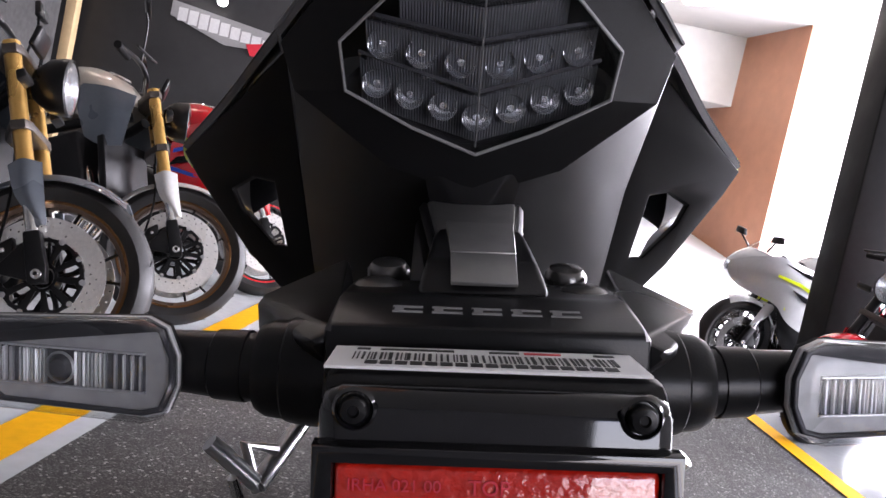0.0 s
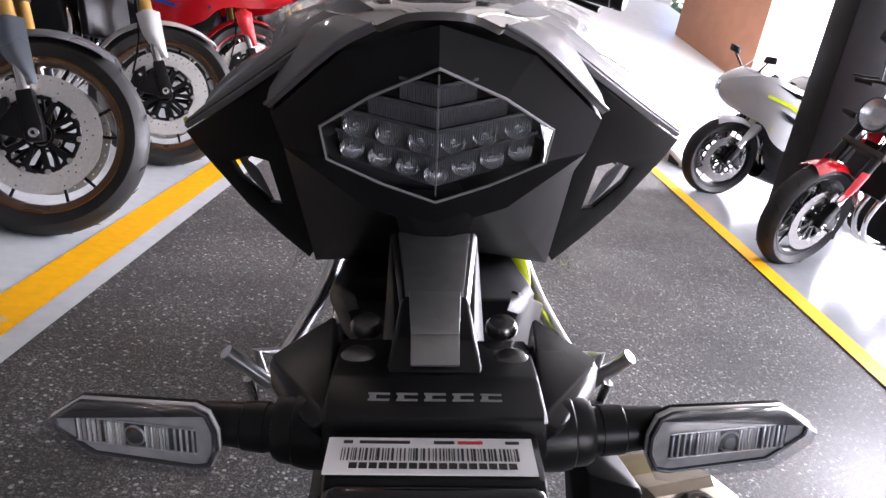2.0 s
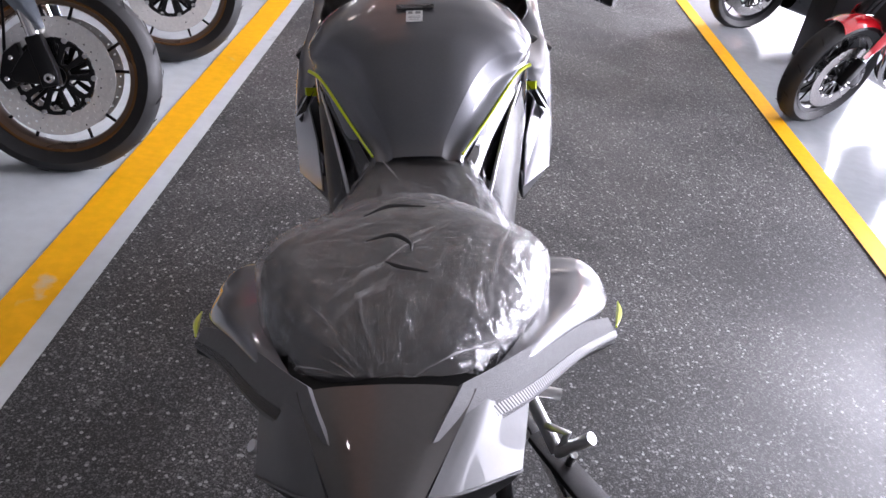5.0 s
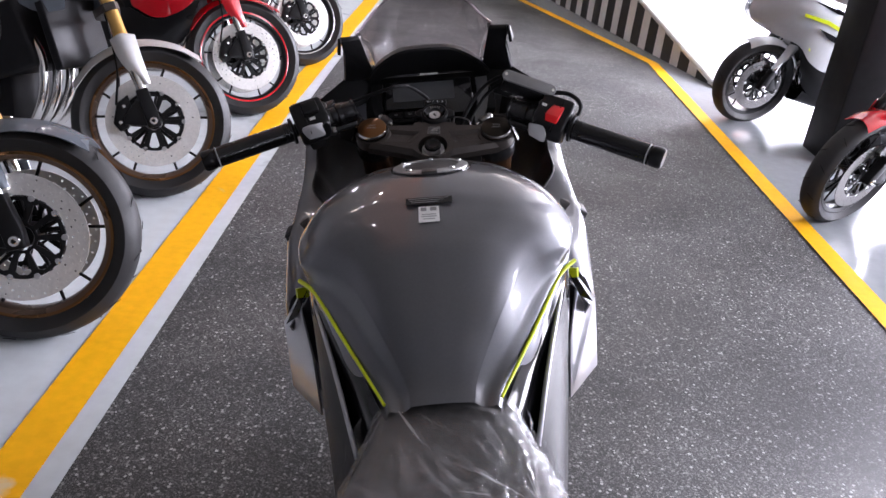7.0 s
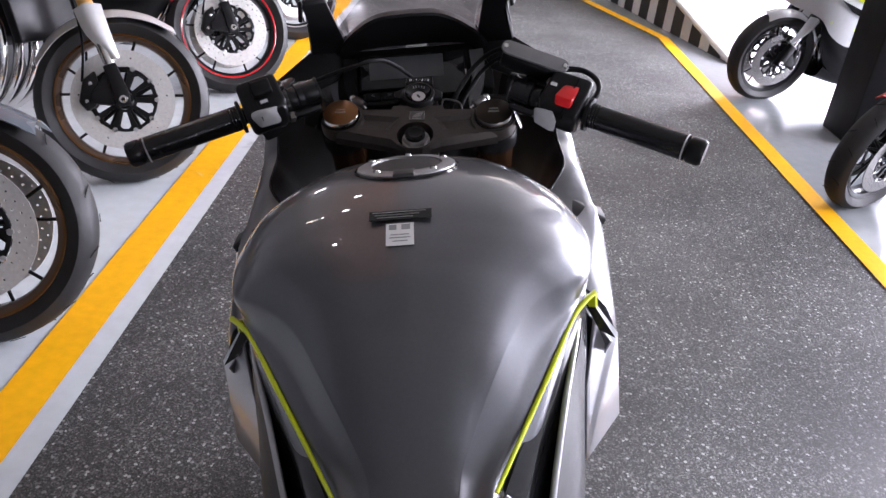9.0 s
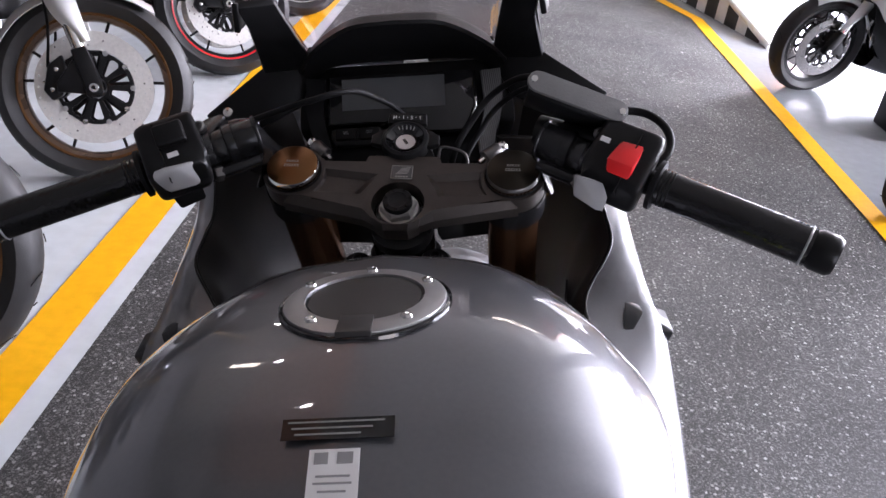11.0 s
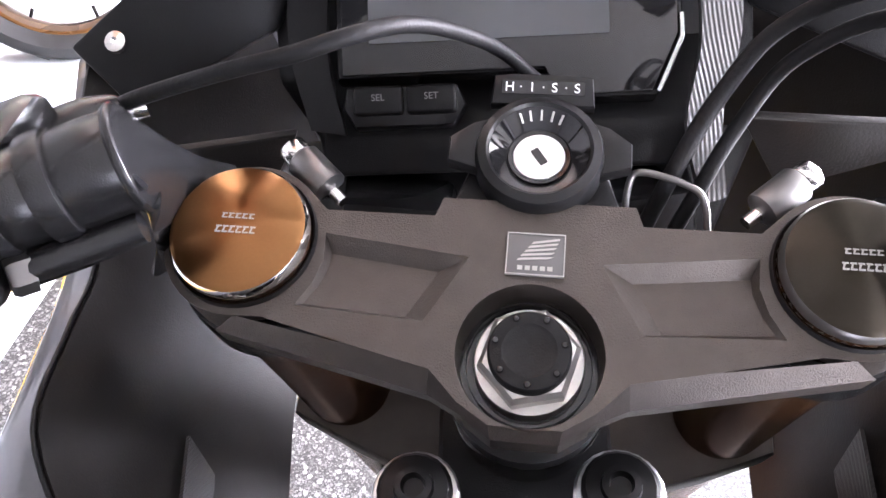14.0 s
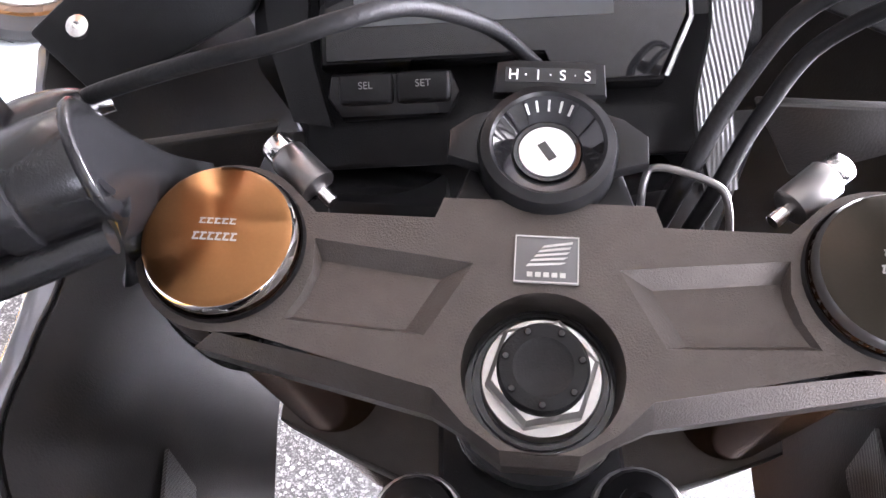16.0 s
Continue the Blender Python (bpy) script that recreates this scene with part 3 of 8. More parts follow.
H = H_ROOM
wall("wall_left", -7, -5, -7, 13, 0, H, STONE, "rough grey stone-faced side wall")
wall("wall_back", -7, 13.1, 3.2, 13.1, 0, H, WALLWHITE, "plain off-white painted back wall")
# Out-of-view wall; its doorway is added for the fill lamp.
wall("wall_behind", -7, -5, 6.35, -5, 0, H, STONE, "unseen grey stone-faced wall with an opening added for fill light", [(9.6, 13.0, 0.02, 2.4)])
wall("wall_right", 6.35, -5, 6.35, 10, 0, H, FRAMEWHITE, "white wall with tall window openings", [(0.6 + 3.6 * i, 3.9 + 3.6 * i, 0.5, 3.3) for i in range(2, 4)])
wall("wall_window", 3.62, 9.9, 6.45, 9.9, 0, H, FRAMEWHITE, "white wall with a wide bright window", [(1.25, 2.6, 0.9, 3.35)])
wall("wall_brown", 3.0, 11.2, 3.55, 9.55, 0, H, BROWN, "brown panelled wall slab", thick=0.16)
flat("ceiling", [(-7, -5), (6.35, -5), (6.35, 13.2), (-7, 13.2)], H + 0.2, CEILING, "plain pale painted ceiling", 0.2)
# Unseen panel added overhead to give the tank its brown reflected band.
tagged(part("ceiling_reflection_panel", box(1.3, 6.0, 0.05, BROWN, 0.004, (-1.75, 4.6, H - 0.028))), "unseen brown ceiling panel added to mirror in the tank", "ceiling panel", kind="structure")
tagged(part("beam", box(4.6, 0.5, 0.9, WALLWHITE, 0.01, (0.8, 10.9, 3.15))), "white painted ceiling bulkhead", "beam", kind="structure")
tagged(part("ground_outside", mesh("g", [(-30, 10.1, -0.05), (60, 10.1, -0.05), (60, 70, -0.05), (-30, 70, -0.05)], [(0, 1, 2, 3)], PAVING, False)), "pale paving outside the window", "ground", kind="structure")
tagged(part("ground_side", mesh("g", [(6.5, -30, -0.05), (60, -30, -0.05), (60, 10.05, -0.05), (6.5, 10.05, -0.05)], [(0, 1, 2, 3)], PAVING, False)), "pale paving outside the side windows", "ground", kind="structure")

# windows
for k, (a, b) in enumerate(((4.87, 6.22),)):
    w = root("window_%d" % (k + 1), pose(0, 9.9, 0), "white framed window with a clear pane", "window", kind="structure")
    for nm, sx, sz, x, z in (("sill", b - a, 0.05, (a + b) / 2, 0.925), ("head", b - a, 0.05, (a + b) / 2, 3.325), ("jamb", 0.05, 2.35, a + 0.025, 2.125), ("jamb", 0.05, 2.35, b - 0.025, 2.125)):
        part(nm, box(sx, 0.08, sz, FRAMEWHITE, 0.004, (x, 0, z)), w)

# ramp with a striped side
ramp = root("ramp", pose(2.15, 6.50, 0, 0, 0, 14.5), "white concrete ramp with a black and white striped side", "ramp", kind="structure")
RL, RH = 6.2, 1.55
part("slope", mesh("slope", [(0, 0, 0), (2.6, 0, 0), (2.6, RL, RH), (0, RL, RH), (0, RL, 0), (2.6, RL, 0)], [(0, 1, 2, 3), (0, 3, 4), (1, 5, 2), (0, 4, 5, 1), (3, 2, 5, 4)], RAMPTOP, False), ramp)
y, k = 0.15, 0
while y < RL - 0.2:
    w = 0.14 if k % 2 else 0.17
    h0, h1 = RH * y / RL, RH * (y + w) / RL
    part("stripe", slab([(-0.008, y, 0.004), (-0.008, y + w, 0.004), (-0.008, y + w, h1 - 0.004), (-0.008, y, h0 - 0.004)], 0.012, STRIPEWHITE if k % 2 else STRIPEBLACK), ramp)
    y += w
    k += 1
part("edge_trim", tube([(-0.01, 0, 0.02), (-0.01, RL, RH + 0.02)], 0.025, STRIPEWHITE, 8, False), ramp)

tagged(part("post", box(0.34, 0.34, H, POST, 0.01, (2.48, 5.02, H / 2))), "dark painted square steel post", "post", kind="structure")
tagged(part("display_wall", box(2.7, 0.12, 2.6, BLACKWALL, 0.006, (-3.6, 9.2, 1.3))), "black display wall with a white emblem", "display wall", kind="structure")
tagged(part("tan_post", box(0.12, 0.12, H, TAN, 0.008, (-4.72, 9.0, H / 2))), "tan painted slim post", "post", kind="structure")



# ---------- the grey sport motorcycle ----------
BIKE = pose(0.2708, 0, 0, 0, -10.3, 2.5)
RAKE, STEER = 25.3, -5.65


def steered():
    """Pose of the handlebar set: u right, v ahead in the yoke's plane, w up the steering axis."""
    a, k = radians(STEER), radians(RAKE)
    f0, r0, w = Vector((0, math.cos(k), math.sin(k))), Vector((1, 0, 0)), Vector((0, -math.sin(k), math.cos(k)))
    r, f = r0 * math.cos(a) + f0 * math.sin(a), f0 * math.cos(a) - r0 * math.sin(a)
    return Matrix(((r.x, f.x, w.x, 0.005), (r.y, f.y, w.y, 1.6723), (r.z, f.z, w.z, 0.9762), (0, 0, 0, 1)))


ST = steered()
bike = root("motorcycle", BIKE, "grey and black sport motorcycle leaning on its side stand", "motorcycle")


def wheel(R, width, rim_r, rim_mat, m, parent, name, edge=None, spokes=6, disc=0.155, disc_x=(-0.06, 0.06), tread=True, disc_mat=DISC):
    """Wheel turned about x at a pose: tyre, rim with spokes, discs with holes and carriers."""
    q = m @ Matrix.Rotation(radians(90), 4, "Y")
    hw = width / 2
    w = part(name, lathe([(rim_r + 0.004, -hw * 0.62), (rim_r + 0.03, -hw * 0.93), (R - 0.035, -hw), (R - 0.012, -hw * 0.72), (R - 0.003, -hw * 0.38), (R, 0), (R - 0.003, hw * 0.38), (R - 0.012, hw * 0.72), (R - 0.035, hw), (rim_r + 0.03, hw * 0.93), (rim_r + 0.004, hw * 0.62)], TYRE, 64, q), parent)
    part("rim", lathe([(rim_r - 0.02, -0.02), (rim_r - 0.016, -hw * 0.55), (rim_r + 0.004, -hw * 0.66), (rim_r + 0.006, -hw * 0.6), (rim_r + 0.006, hw * 0.6), (rim_r + 0.004, hw * 0.66), (rim_r - 0.016, hw * 0.55), (rim_r - 0.02, 0.02), (rim_r - 0.02, -0.02)], rim_mat, 64, q), w)
    for s in (-1, 1):
        part("rim_edge", lathe([(rim_r - 0.003, s * hw * 0.645), (rim_r + 0.0035, s * hw * 0.675), (rim_r + 0.006, s * hw * 0.66)], edge or STEEL, 64, q), w)
    part("hub", lathe([(0.0, -0.055), (0.03, -0.055), (0.034, -0.02), (0.034, 0.02), (0.03, 0.055), (0.0, 0.055)], SATIN, 24, q), w)
    for i in range(spokes):
        for s in (-1, 1):
            a = 360 * i / spokes
            d0, d1 = radians(a + s * 3), radians(a + s * 13)
            p = [(0, 0.03 * math.cos(d0), 0.03 * math.sin(d0)), (0, 0.12 * math.cos(radians(a + s * 9)), 0.12 * math.sin(radians(a + s * 9))), (0, (rim_r - 0.015) * math.cos(d1), (rim_r - 0.015) * math.sin(d1))]
            part("spoke", moved(tube(p, [0.009, 0.0055, 0.005], SATIN, 8, True, 4), m), w)
    for x in disc_x:
        band = disc * 0.33
        loops = [circle(disc, 72), circle(disc - band, 48)]
        for ring, n, off in ((disc - band * 0.2, 30, 0), (disc - band * 0.47, 30, 6), (disc - band * 0.74, 30, 0)):
            loops += [circle(0.0032, 6, (ring * math.cos(radians(off + 360 * i / n)), ring * math.sin(radians(off + 360 * i / n)))) for i in range(n)]
        dk = part("disc", prism(loops, 0.004, disc_mat, q @ Matrix.Translation((0, 0, x))), w)
        r0, r1, r2 = 0.045, disc - band - 0.014, disc - band - 0.003
        lo = [circle(r2, 60), circle(0.036, 24)]
        for i in range(10):
            c = 36 * i + 18
            lo.append([(r * math.cos(radians(c + o)), r * math.sin(radians(c + o))) for r, o in ((r0, -9), (r1 - 0.008, -12), (r1, -6), (r1, 6), (r1 - 0.008, 12), (r0, 9))])
        part("carrier", prism(lo, 0.006, SATIN, q @ Matrix.Translation((0, 0, x)), 0.001), dk)
        for i in range(10):
            a = radians(36 * i)
            p = Vector(((disc - band - 0.005) * math.cos(a), (disc - band - 0.005) * math.sin(a), x))
            part("bobbin", lathe([(0, -0.006), (0.009, -0.006), (0.009, 0.006), (0.004, 0.007), (0, 0.007)], STEEL if i % 2 else ALU, 10, q @ Matrix.Translation(p)), dk)
    return w


def build_rear():
    wheel(0.315, 0.16, 0.225, SATIN, Matrix.Translation((0, 0.60, 0.315)), bike, "rear_wheel", spokes=5, disc=0.12, disc_x=(0.07,))
    # swing arm and suspension
    for s in (-1, 1):
        part("swing_arm", hull([(s * x, y, z) for x, y, z in ((0.10, 0.56, 0.30), (0.135, 0.56, 0.30), (0.10, 0.56, 0.345), (0.135, 0.56, 0.345), (0.09, 1.05, 0.38), (0.125, 1.05, 0.38), (0.09, 1.05, 0.47), (0.125, 1.05, 0.47))], SATIN, 0.008), bike)
    part("hugger", surface([[(0, 0.45, 0.645), (0.07, 0.45, 0.63), (0.095, 0.47, 0.57)], [(0, 0.60, 0.672), (0.07, 0.60, 0.655), (0.095, 0.60, 0.59)], [(0, 0.78, 0.62), (0.07, 0.77, 0.605), (0.095, 0.74, 0.55)], [(0, 0.88, 0.53), (0.07, 0.87, 0.52), (0.095, 0.84, 0.48)]], MATBLACK, (4, 4), True, 0.004), bike)
    for i in range(5):
        part("hugger_rib", tube([(0.012 + 0.014 * i, 0.46, 0.651 - 0.004 * i), (0.014 + 0.014 * i, 0.6, 0.677 - 0.004 * i), (0.014 + 0.014 * i, 0.76, 0.633 - 0.004 * i)], 0.003, SATIN, 6), bike)
    part("undertray", hull([(s * x, y, z) for s in (-1, 1) for x, y, z in ((0.06, 0.44, 0.775), (0.085, 0.56, 0.735), (0.09, 0.95, 0.66), (0.05, 0.46, 0.73), (0.07, 0.6, 0.67), (0.08, 0.95, 0.56))], MATBLACK, 0.01), bike)
    part("plastic_guard", slab([(0.055, 0.47, 0.77), (0.085, 0.55, 0.73), (0.075, 0.60, 0.60), (0.045, 0.50, 0.64)], 0.006, SATIN, 0.002), bike)
    teeth = [((0.100 if k % 4 in (1, 2) else 0.092) * math.cos(2 * math.pi * k / 160), (0.100 if k % 4 in (1, 2) else 0.092) * math.sin(2 * math.pi * k / 160)) for k in range(160)]
    part("sprocket", prism([teeth, circle(0.055, 32)], 0.006, DARKSTEEL, Matrix.Translation((-0.100, 0.60, 0.315)) @ Matrix.Rotation(radians(90), 4, "Y")), bike, "dark steel rear sprocket")
    for z0, z1 in ((0.408, 0.435), (0.222, 0.330)):
        part("chain", tube([(-0.100, 0.60, z0), (-0.098, 0.80, (z0 + z1) / 2), (-0.095, 1.04, z1)], 0.0085, DARKSTEEL, 8), bike, "dark steel drive chain")
    part("chain_guard", slab([(-0.115, 0.56, 0.432), (-0.085, 0.56, 0.432), (-0.085, 0.98, 0.462), (-0.115, 0.98, 0.462)], 0.004, MATBLACK, 0.001), bike)
    part("cable_tag", tube([(0.105, 0.88, 0.665), (0.112, 0.87, 0.635), (0.108, 0.865, 0.60)], 0.009, LIME, 8), bike, "lime yellow wrapped tag")
    # number plate bracket
    br = part("plate_bracket", [hull([(s * x, y, z) for s in (-1, 1) for x, y, z in ((0.047, 0.250, 0.7655), (0.047, 0.30, 0.7655), (0.047, 0.245, 0.758), (0.046, 0.30, 0.735), (0.044, 0.245, 0.735))], SATIN, 0.004),
                             hull([(s * x, y, z) for s in (-1, 1) for x, y, z in ((0.052, 0.287, 0.772), (0.052, 0.287, 0.750), (0.050, 0.315, 0.779), (0.05, 0.36, 0.779), (0.05, 0.36, 0.745))], SATIN, 0.003),
                             hull([(s * x, y, z) for s in (-1, 1) for x, y, z in ((0.024, 0.318, 0.779), (0.020, 0.335, 0.790), (0.018, 0.37, 0.800), (0.022, 0.37, 0.77))], SATIN, 0.002),
                             hull([(s * x, y, z) for s in (-1, 1) for x, y, z in ((0.022, 0.36, 0.78), (0.03, 0.36, 0.745), (0.03, 0.50, 0.80), (0.03, 0.50, 0.76))], MATBLACK, 0.003)], bike, "black plastic number plate bracket", Matrix.Translation((0, 0, 0.004)))
    part("plate_face", box(0.094, 0.016, 0.18, GLOSSBLACK, 0.006, (0, 0.247, 0.677)), br, "glossy black plate carrier")
    rf = part("reflector", box(0.083, 0.007, 0.055, REFLECTOR, 0.002, (0, 0.2375, 0.7225)), br, "red reflector with moulded marking")
    part("reflector_frame", prism([[(-0.047, -0.032), (0.047, -0.032), (0.047, 0.032), (-0.047, 0.032)], [(-0.0415, -0.0275), (0.0415, -0.0275), (0.0415, 0.0275), (-0.0415, 0.0275)]], 0.008, GLOSSBLACK, pose(0, 0.2365, 0.7225, 90), 0.001), br)
    part("marking", text("IRHA 021 00", 0.0045, REDINK, pose(-0.026, 0.2335, 0.7445, 90)), rf)
    part("marking", text("TOP", 0.0055, REDINK, pose(-0.002, 0.2335, 0.7445, 90)), rf)
    for s in (-1, 1):
        part("screw", lathe([(0, 0.001), (0.0012, 0.001), (0.0016, 0.002), (0.0032, 0.0017), (0.0040, 0), (0.0040, -0.003)], SATIN, 16, axis((s * 0.037, 0.2375, 0.7625), (0, -1, 0))), br)
        part("screw_recess", lathe([(0.0044, 0.0), (0.0050, 0.0012), (0.0058, 0.0)], GLOSSBLACK, 20, axis((s * 0.037, 0.2388, 0.7625), (0, -1, 0))), br)
        part("bracket_bolt", lathe([(0.0105, -0.002), (0.0105, 0.001), (0.008, 0.004), (0.004, 0.0055), (0, 0.006)], DARKSTEEL, 20, axis((s * 0.039, 0.338, 0.780), (0, -0.25, 1))), br)
        part("bracket_bolt", lathe([(0.009, -0.002), (0.009, 0.001), (0.007, 0.004), (0.0035, 0.005), (0, 0.0055)], DARKSTEEL, 20, axis((s * 0.037, 0.372, 0.785), (0, -0.25, 1))), br)
        part("bracket_wing", hull([(s * x, y, z) for x, y, z in ((0.049, 0.290, 0.774), (0.05, 0.290, 0.762), (0.054, 0.378, 0.790), (0.050, 0.36, 0.778), (0.088, 0.352, 0.775), (0.084, 0.338, 0.763), (0.060, 0.305, 0.760), (0.058, 0.287, 0.770), (0.05, 0.36, 0.762))], SATIN, 0.002), br)
    # emblem lettering as plain bars
    for i in range(5):
        part("emblem_bar", box(0.0100, 0.0012, 0.0004, EMBLEMGREY, 0, (-0.0262 + 0.0131 * i, 0.2985, 0.7792), (14, 0, 0)), br)
        part("emblem_bar", box(0.0100, 0.0012, 0.0004, EMBLEMGREY, 0, (-0.0262 + 0.0131 * i, 0.3025, 0.7802), (14, 0, 0)), br)
        part("emblem_bar", box(0.0030, 0.0050, 0.0004, EMBLEMGREY, 0, (-0.0290 + 0.0131 * i, 0.3005, 0.7797), (14, 0, 0)), br)
    lab = part("barcode_label", box(0.0895, 0.028, 0.0008, WHITELABEL, 0, (-0.002, 0.265, 0.7705)), br, "white paper barcode label")
    random.seed(4)
    x = -0.040
    while x < 0.036:
        w = random.choice((0.0004, 0.0007, 0.0011))
        part("code_bar", box(w, 0.0095, 0.0002, INK, 0, (x, 0.2655, 0.7710)), lab)
        x += w + random.choice((0.0005, 0.0008, 0.0011))
    for i in range(17):
        part("print_bar", box(0.0034, 0.0042, 0.0002, INK, 0, (-0.0345 + 0.0042 * i, 0.2568, 0.7710)), lab)
    for x, w, mt in ((-0.038, 0.004, INK), (-0.022, 0.022, INK), (0.004, 0.009, INK), (0.0155, 0.011, REDINK), (0.034, 0.006, INK)):
        part("print_bar", box(w, 0.0022, 0.0002, mt, 0, (x, 0.2752, 0.7710)), lab)
    # indicators
    for s in (-1, 1):
        part("indicator_arm", tube([(s * 0.045, 0.31, 0.755), (s * 0.085, 0.313, 0.756), (s * 0.112, 0.316, 0.757)], [0.013, 0.0118, 0.0105], SATIN, 14), bike)
        part("arm_boss", lathe([(0.0190, -0.020), (0.0190, 0.0), (0.0180, 0.006), (0.0172, 0.0068), (0.0168, 0.013), (0.0150, 0.0165), (0.0110, 0.0175)], SATIN, 28, axis((s * 0.060, 0.3115, 0.7555), (s, 0.07, 0.02))), bike, "stepped black boss at the arm root")
        part("arm_sleeve", lathe([(0.0105, -0.012), (0.0126, -0.011), (0.0122, 0.0), (0.0112, 0.0010)], SATIN, 24, axis((s * 0.092, 0.3138, 0.7562), (s, 0.08, 0.03))), bike)
        out = [(0.101, -0.006), (0.105, -0.0155), (0.112, -0.0175), (0.166, -0.0165), (0.186, -0.004), (0.187, 0.002), (0.170, 0.0135), (0.112, 0.0165), (0.105, 0.0135), (0.101, 0.004)]
        m = Matrix.Translation((0, 0.304, 0.7575)) @ Matrix.Rotation(radians(90), 4, "X")
        def bend(me):
            for v in me.vertices:
                v.co.x *= s
                v.co.y += (abs(v.co.x) - 0.10) * 0.2
            finish(me, True, 35)
            return me
        shell = prism([out], 0.018, SATIN, m @ Matrix.Translation((0, 0, -0.006)), 0.003)
        for v in shell.vertices:
            if v.co.y > 0.309:
                v.co.z = 0.7555 + (v.co.z - 0.7555) * 0.45
                v.co.x = 0.14 + (v.co.x - 0.14) * 0.85
        ind = part("indicator", bend(shell), bike, "black turn indicator with clear lens")
        c = [(0.144 + (x - 0.144) * 0.93, z * 0.86) for x, z in out]
        e = [(0.144 + (x - 0.144) * 0.975, z * 0.95) for x, z in out]
        part("bulb_plate", bend(prism([c], 0.002, LAMPGREY, m @ Matrix.Translation((0, 0, 0.005)))), ind)
        part("rib_bed", bend(box(0.062, 0.0014, 0.0125, LAMPDARK, 0.0003, (0.1435, 0.2985, 0.7550))), ind)
        for x0, n, step, w in ((0.1140, 4, 0.0030, 0.0009), (0.1268, 8, 0.0015, 0.0009), (0.1490, 7, 0.0015, 0.0010), (0.1615, 5, 0.0026, 0.0014)):
            for i in range(n):
                part("prism_rib", bend(box(w, 0.0022, 0.0118, RIBPALE if i % 3 else CUP, 0.0003, (x0 + step * i, 0.2972, 0.7550))), ind)
        part("bulb", bend(lathe([(0.0046, -0.001), (0.0044, 0.001), (0.0030, 0.0028), (0.0, 0.0034)], LAMPDARK, 20, axis((0.1432, 0.2975, 0.7550), (0, -1, 0)))), ind, "dark rounded bulb")
        part("bulb_collar", bend(lathe([(0.0046, 0.0), (0.0050, 0.0012), (0.0056, 0.0)], CUP, 20, axis((0.1432, 0.2968, 0.7550), (0, -1, 0)))), ind)
        for z in (0.7485, 0.7615):
            part("plate_ledge", bend(box(0.062, 0.0018, 0.0008, CUP, 0.0002, (0.1435, 0.2978, z))), ind)
        part("lens", bend(prism([out], 0.012, LENS, m @ Matrix.Translation((0, 0, 0.0095)), 0.003)), ind, "clear ribbed lens")
        part("lens_rim", bend(prism([e, c], 0.005, LAMPDARK, m @ Matrix.Translation((0, 0, 0.0055)), 0.0008)), ind)
        part("lens_edge", bend(prism([out, e], 0.003, PALERIM, m @ Matrix.Translation((0, 0, 0.0040)), 0.0004)), ind)
    # steel neck of the bracket
    nk = part("bracket_neck", slab([(-0.0125, 0.348, 0.783), (0.0125, 0.348, 0.783), (0.0235, 0.459, 0.812), (-0.0235, 0.459, 0.812)], 0.006, NECK, 0.0025), bike, "grey steel neck strip")
    part("neck_strip", slab([(-0.0120, 0.3195, 0.7865), (0.0120, 0.3195, 0.7865), (0.0122, 0.3345, 0.7960), (-0.0122, 0.3345, 0.7960)], 0.002, NECK, 0.0006), nk)
    part("neck_strip", slab([(-0.0122, 0.3347, 0.7962), (0.0122, 0.3347, 0.7962), (0.0140, 0.3690, 0.8060), (-0.0140, 0.3690, 0.8060)], 0.002, NECK, 0.0006), nk)
    # Twin edges of one strip: right coloured as lit, left as shaded.
    part("bright_edge", slab([(0.0125, 0.348, 0.784), (0.0145, 0.348, 0.780), (0.0262, 0.459, 0.809), (0.0235, 0.459, 0.813)], 0.004, ALU, 0.001), nk)
    part("shaded_edge", slab([(-0.0125, 0.348, 0.784), (-0.0145, 0.348, 0.780), (-0.0262, 0.459, 0.809), (-0.0235, 0.459, 0.813)], 0.004, SATIN, 0.001), nk)
    # tail unit: lamp surround and cowl
    ring0 = [(0, 0.360, 0.925), (0.035, 0.386, 0.908), (0.066, 0.418, 0.887), (0.064, 0.430, 0.866), (0.032, 0.437, 0.850), (0, 0.441, 0.838)]
    ring1 = [(0, 0.366, 0.945), (0.05, 0.388, 0.930), (0.098, 0.44, 0.890), (0.093, 0.452, 0.868), (0.045, 0.452, 0.832), (0, 0.452, 0.817)]
    ring2 = [(0, 0.44, 0.948), (0.072, 0.455, 0.934), (0.108, 0.51, 0.890), (0.113, 0.60, 0.825), (0.114, 0.72, 0.706), (0, 0.62, 0.755)]
    ring3 = [(0, 0.60, 0.93), (0.10, 0.60, 0.92), (0.120, 0.62, 0.88), (0.125, 0.70, 0.80), (0.12, 0.82, 0.68), (0, 0.75, 0.70)]
    rings = [ring0, ring1, ring2, ring3]
    tail = part("tail_cowl", surface([r[:4] for r in rings], COWL, (1, 1), True, 0.0, 18, False), bike, "black faceted plastic tail cowl")
    part("under_cowl", surface([r[:2:-1] for r in rings[:2]], COWL, (1, 1), True, 0.0, 18, False), tail)
    part("under_cowl", surface([r[:2:-1] for r in rings[1:]], COWL, (1, 1), True, 0.0, 60, False), tail)
    lamp = part("tail_lamp", surface([[Vector(p) + Vector((0, 0.030, -0.012)) for p in ring0], [Vector((p[0] * 0.4, 0.44, 0.878)) for p in ring0], [Vector((0, 0.442, 0.878))] * 6], LAMPDARK, (1, 1), True, 0, 18, False), bike, "clear diamond shaped tail lamp with inner reflectors")
    front = [Vector(p) + Vector((0, -0.003, 0.001)) for p in ring0]
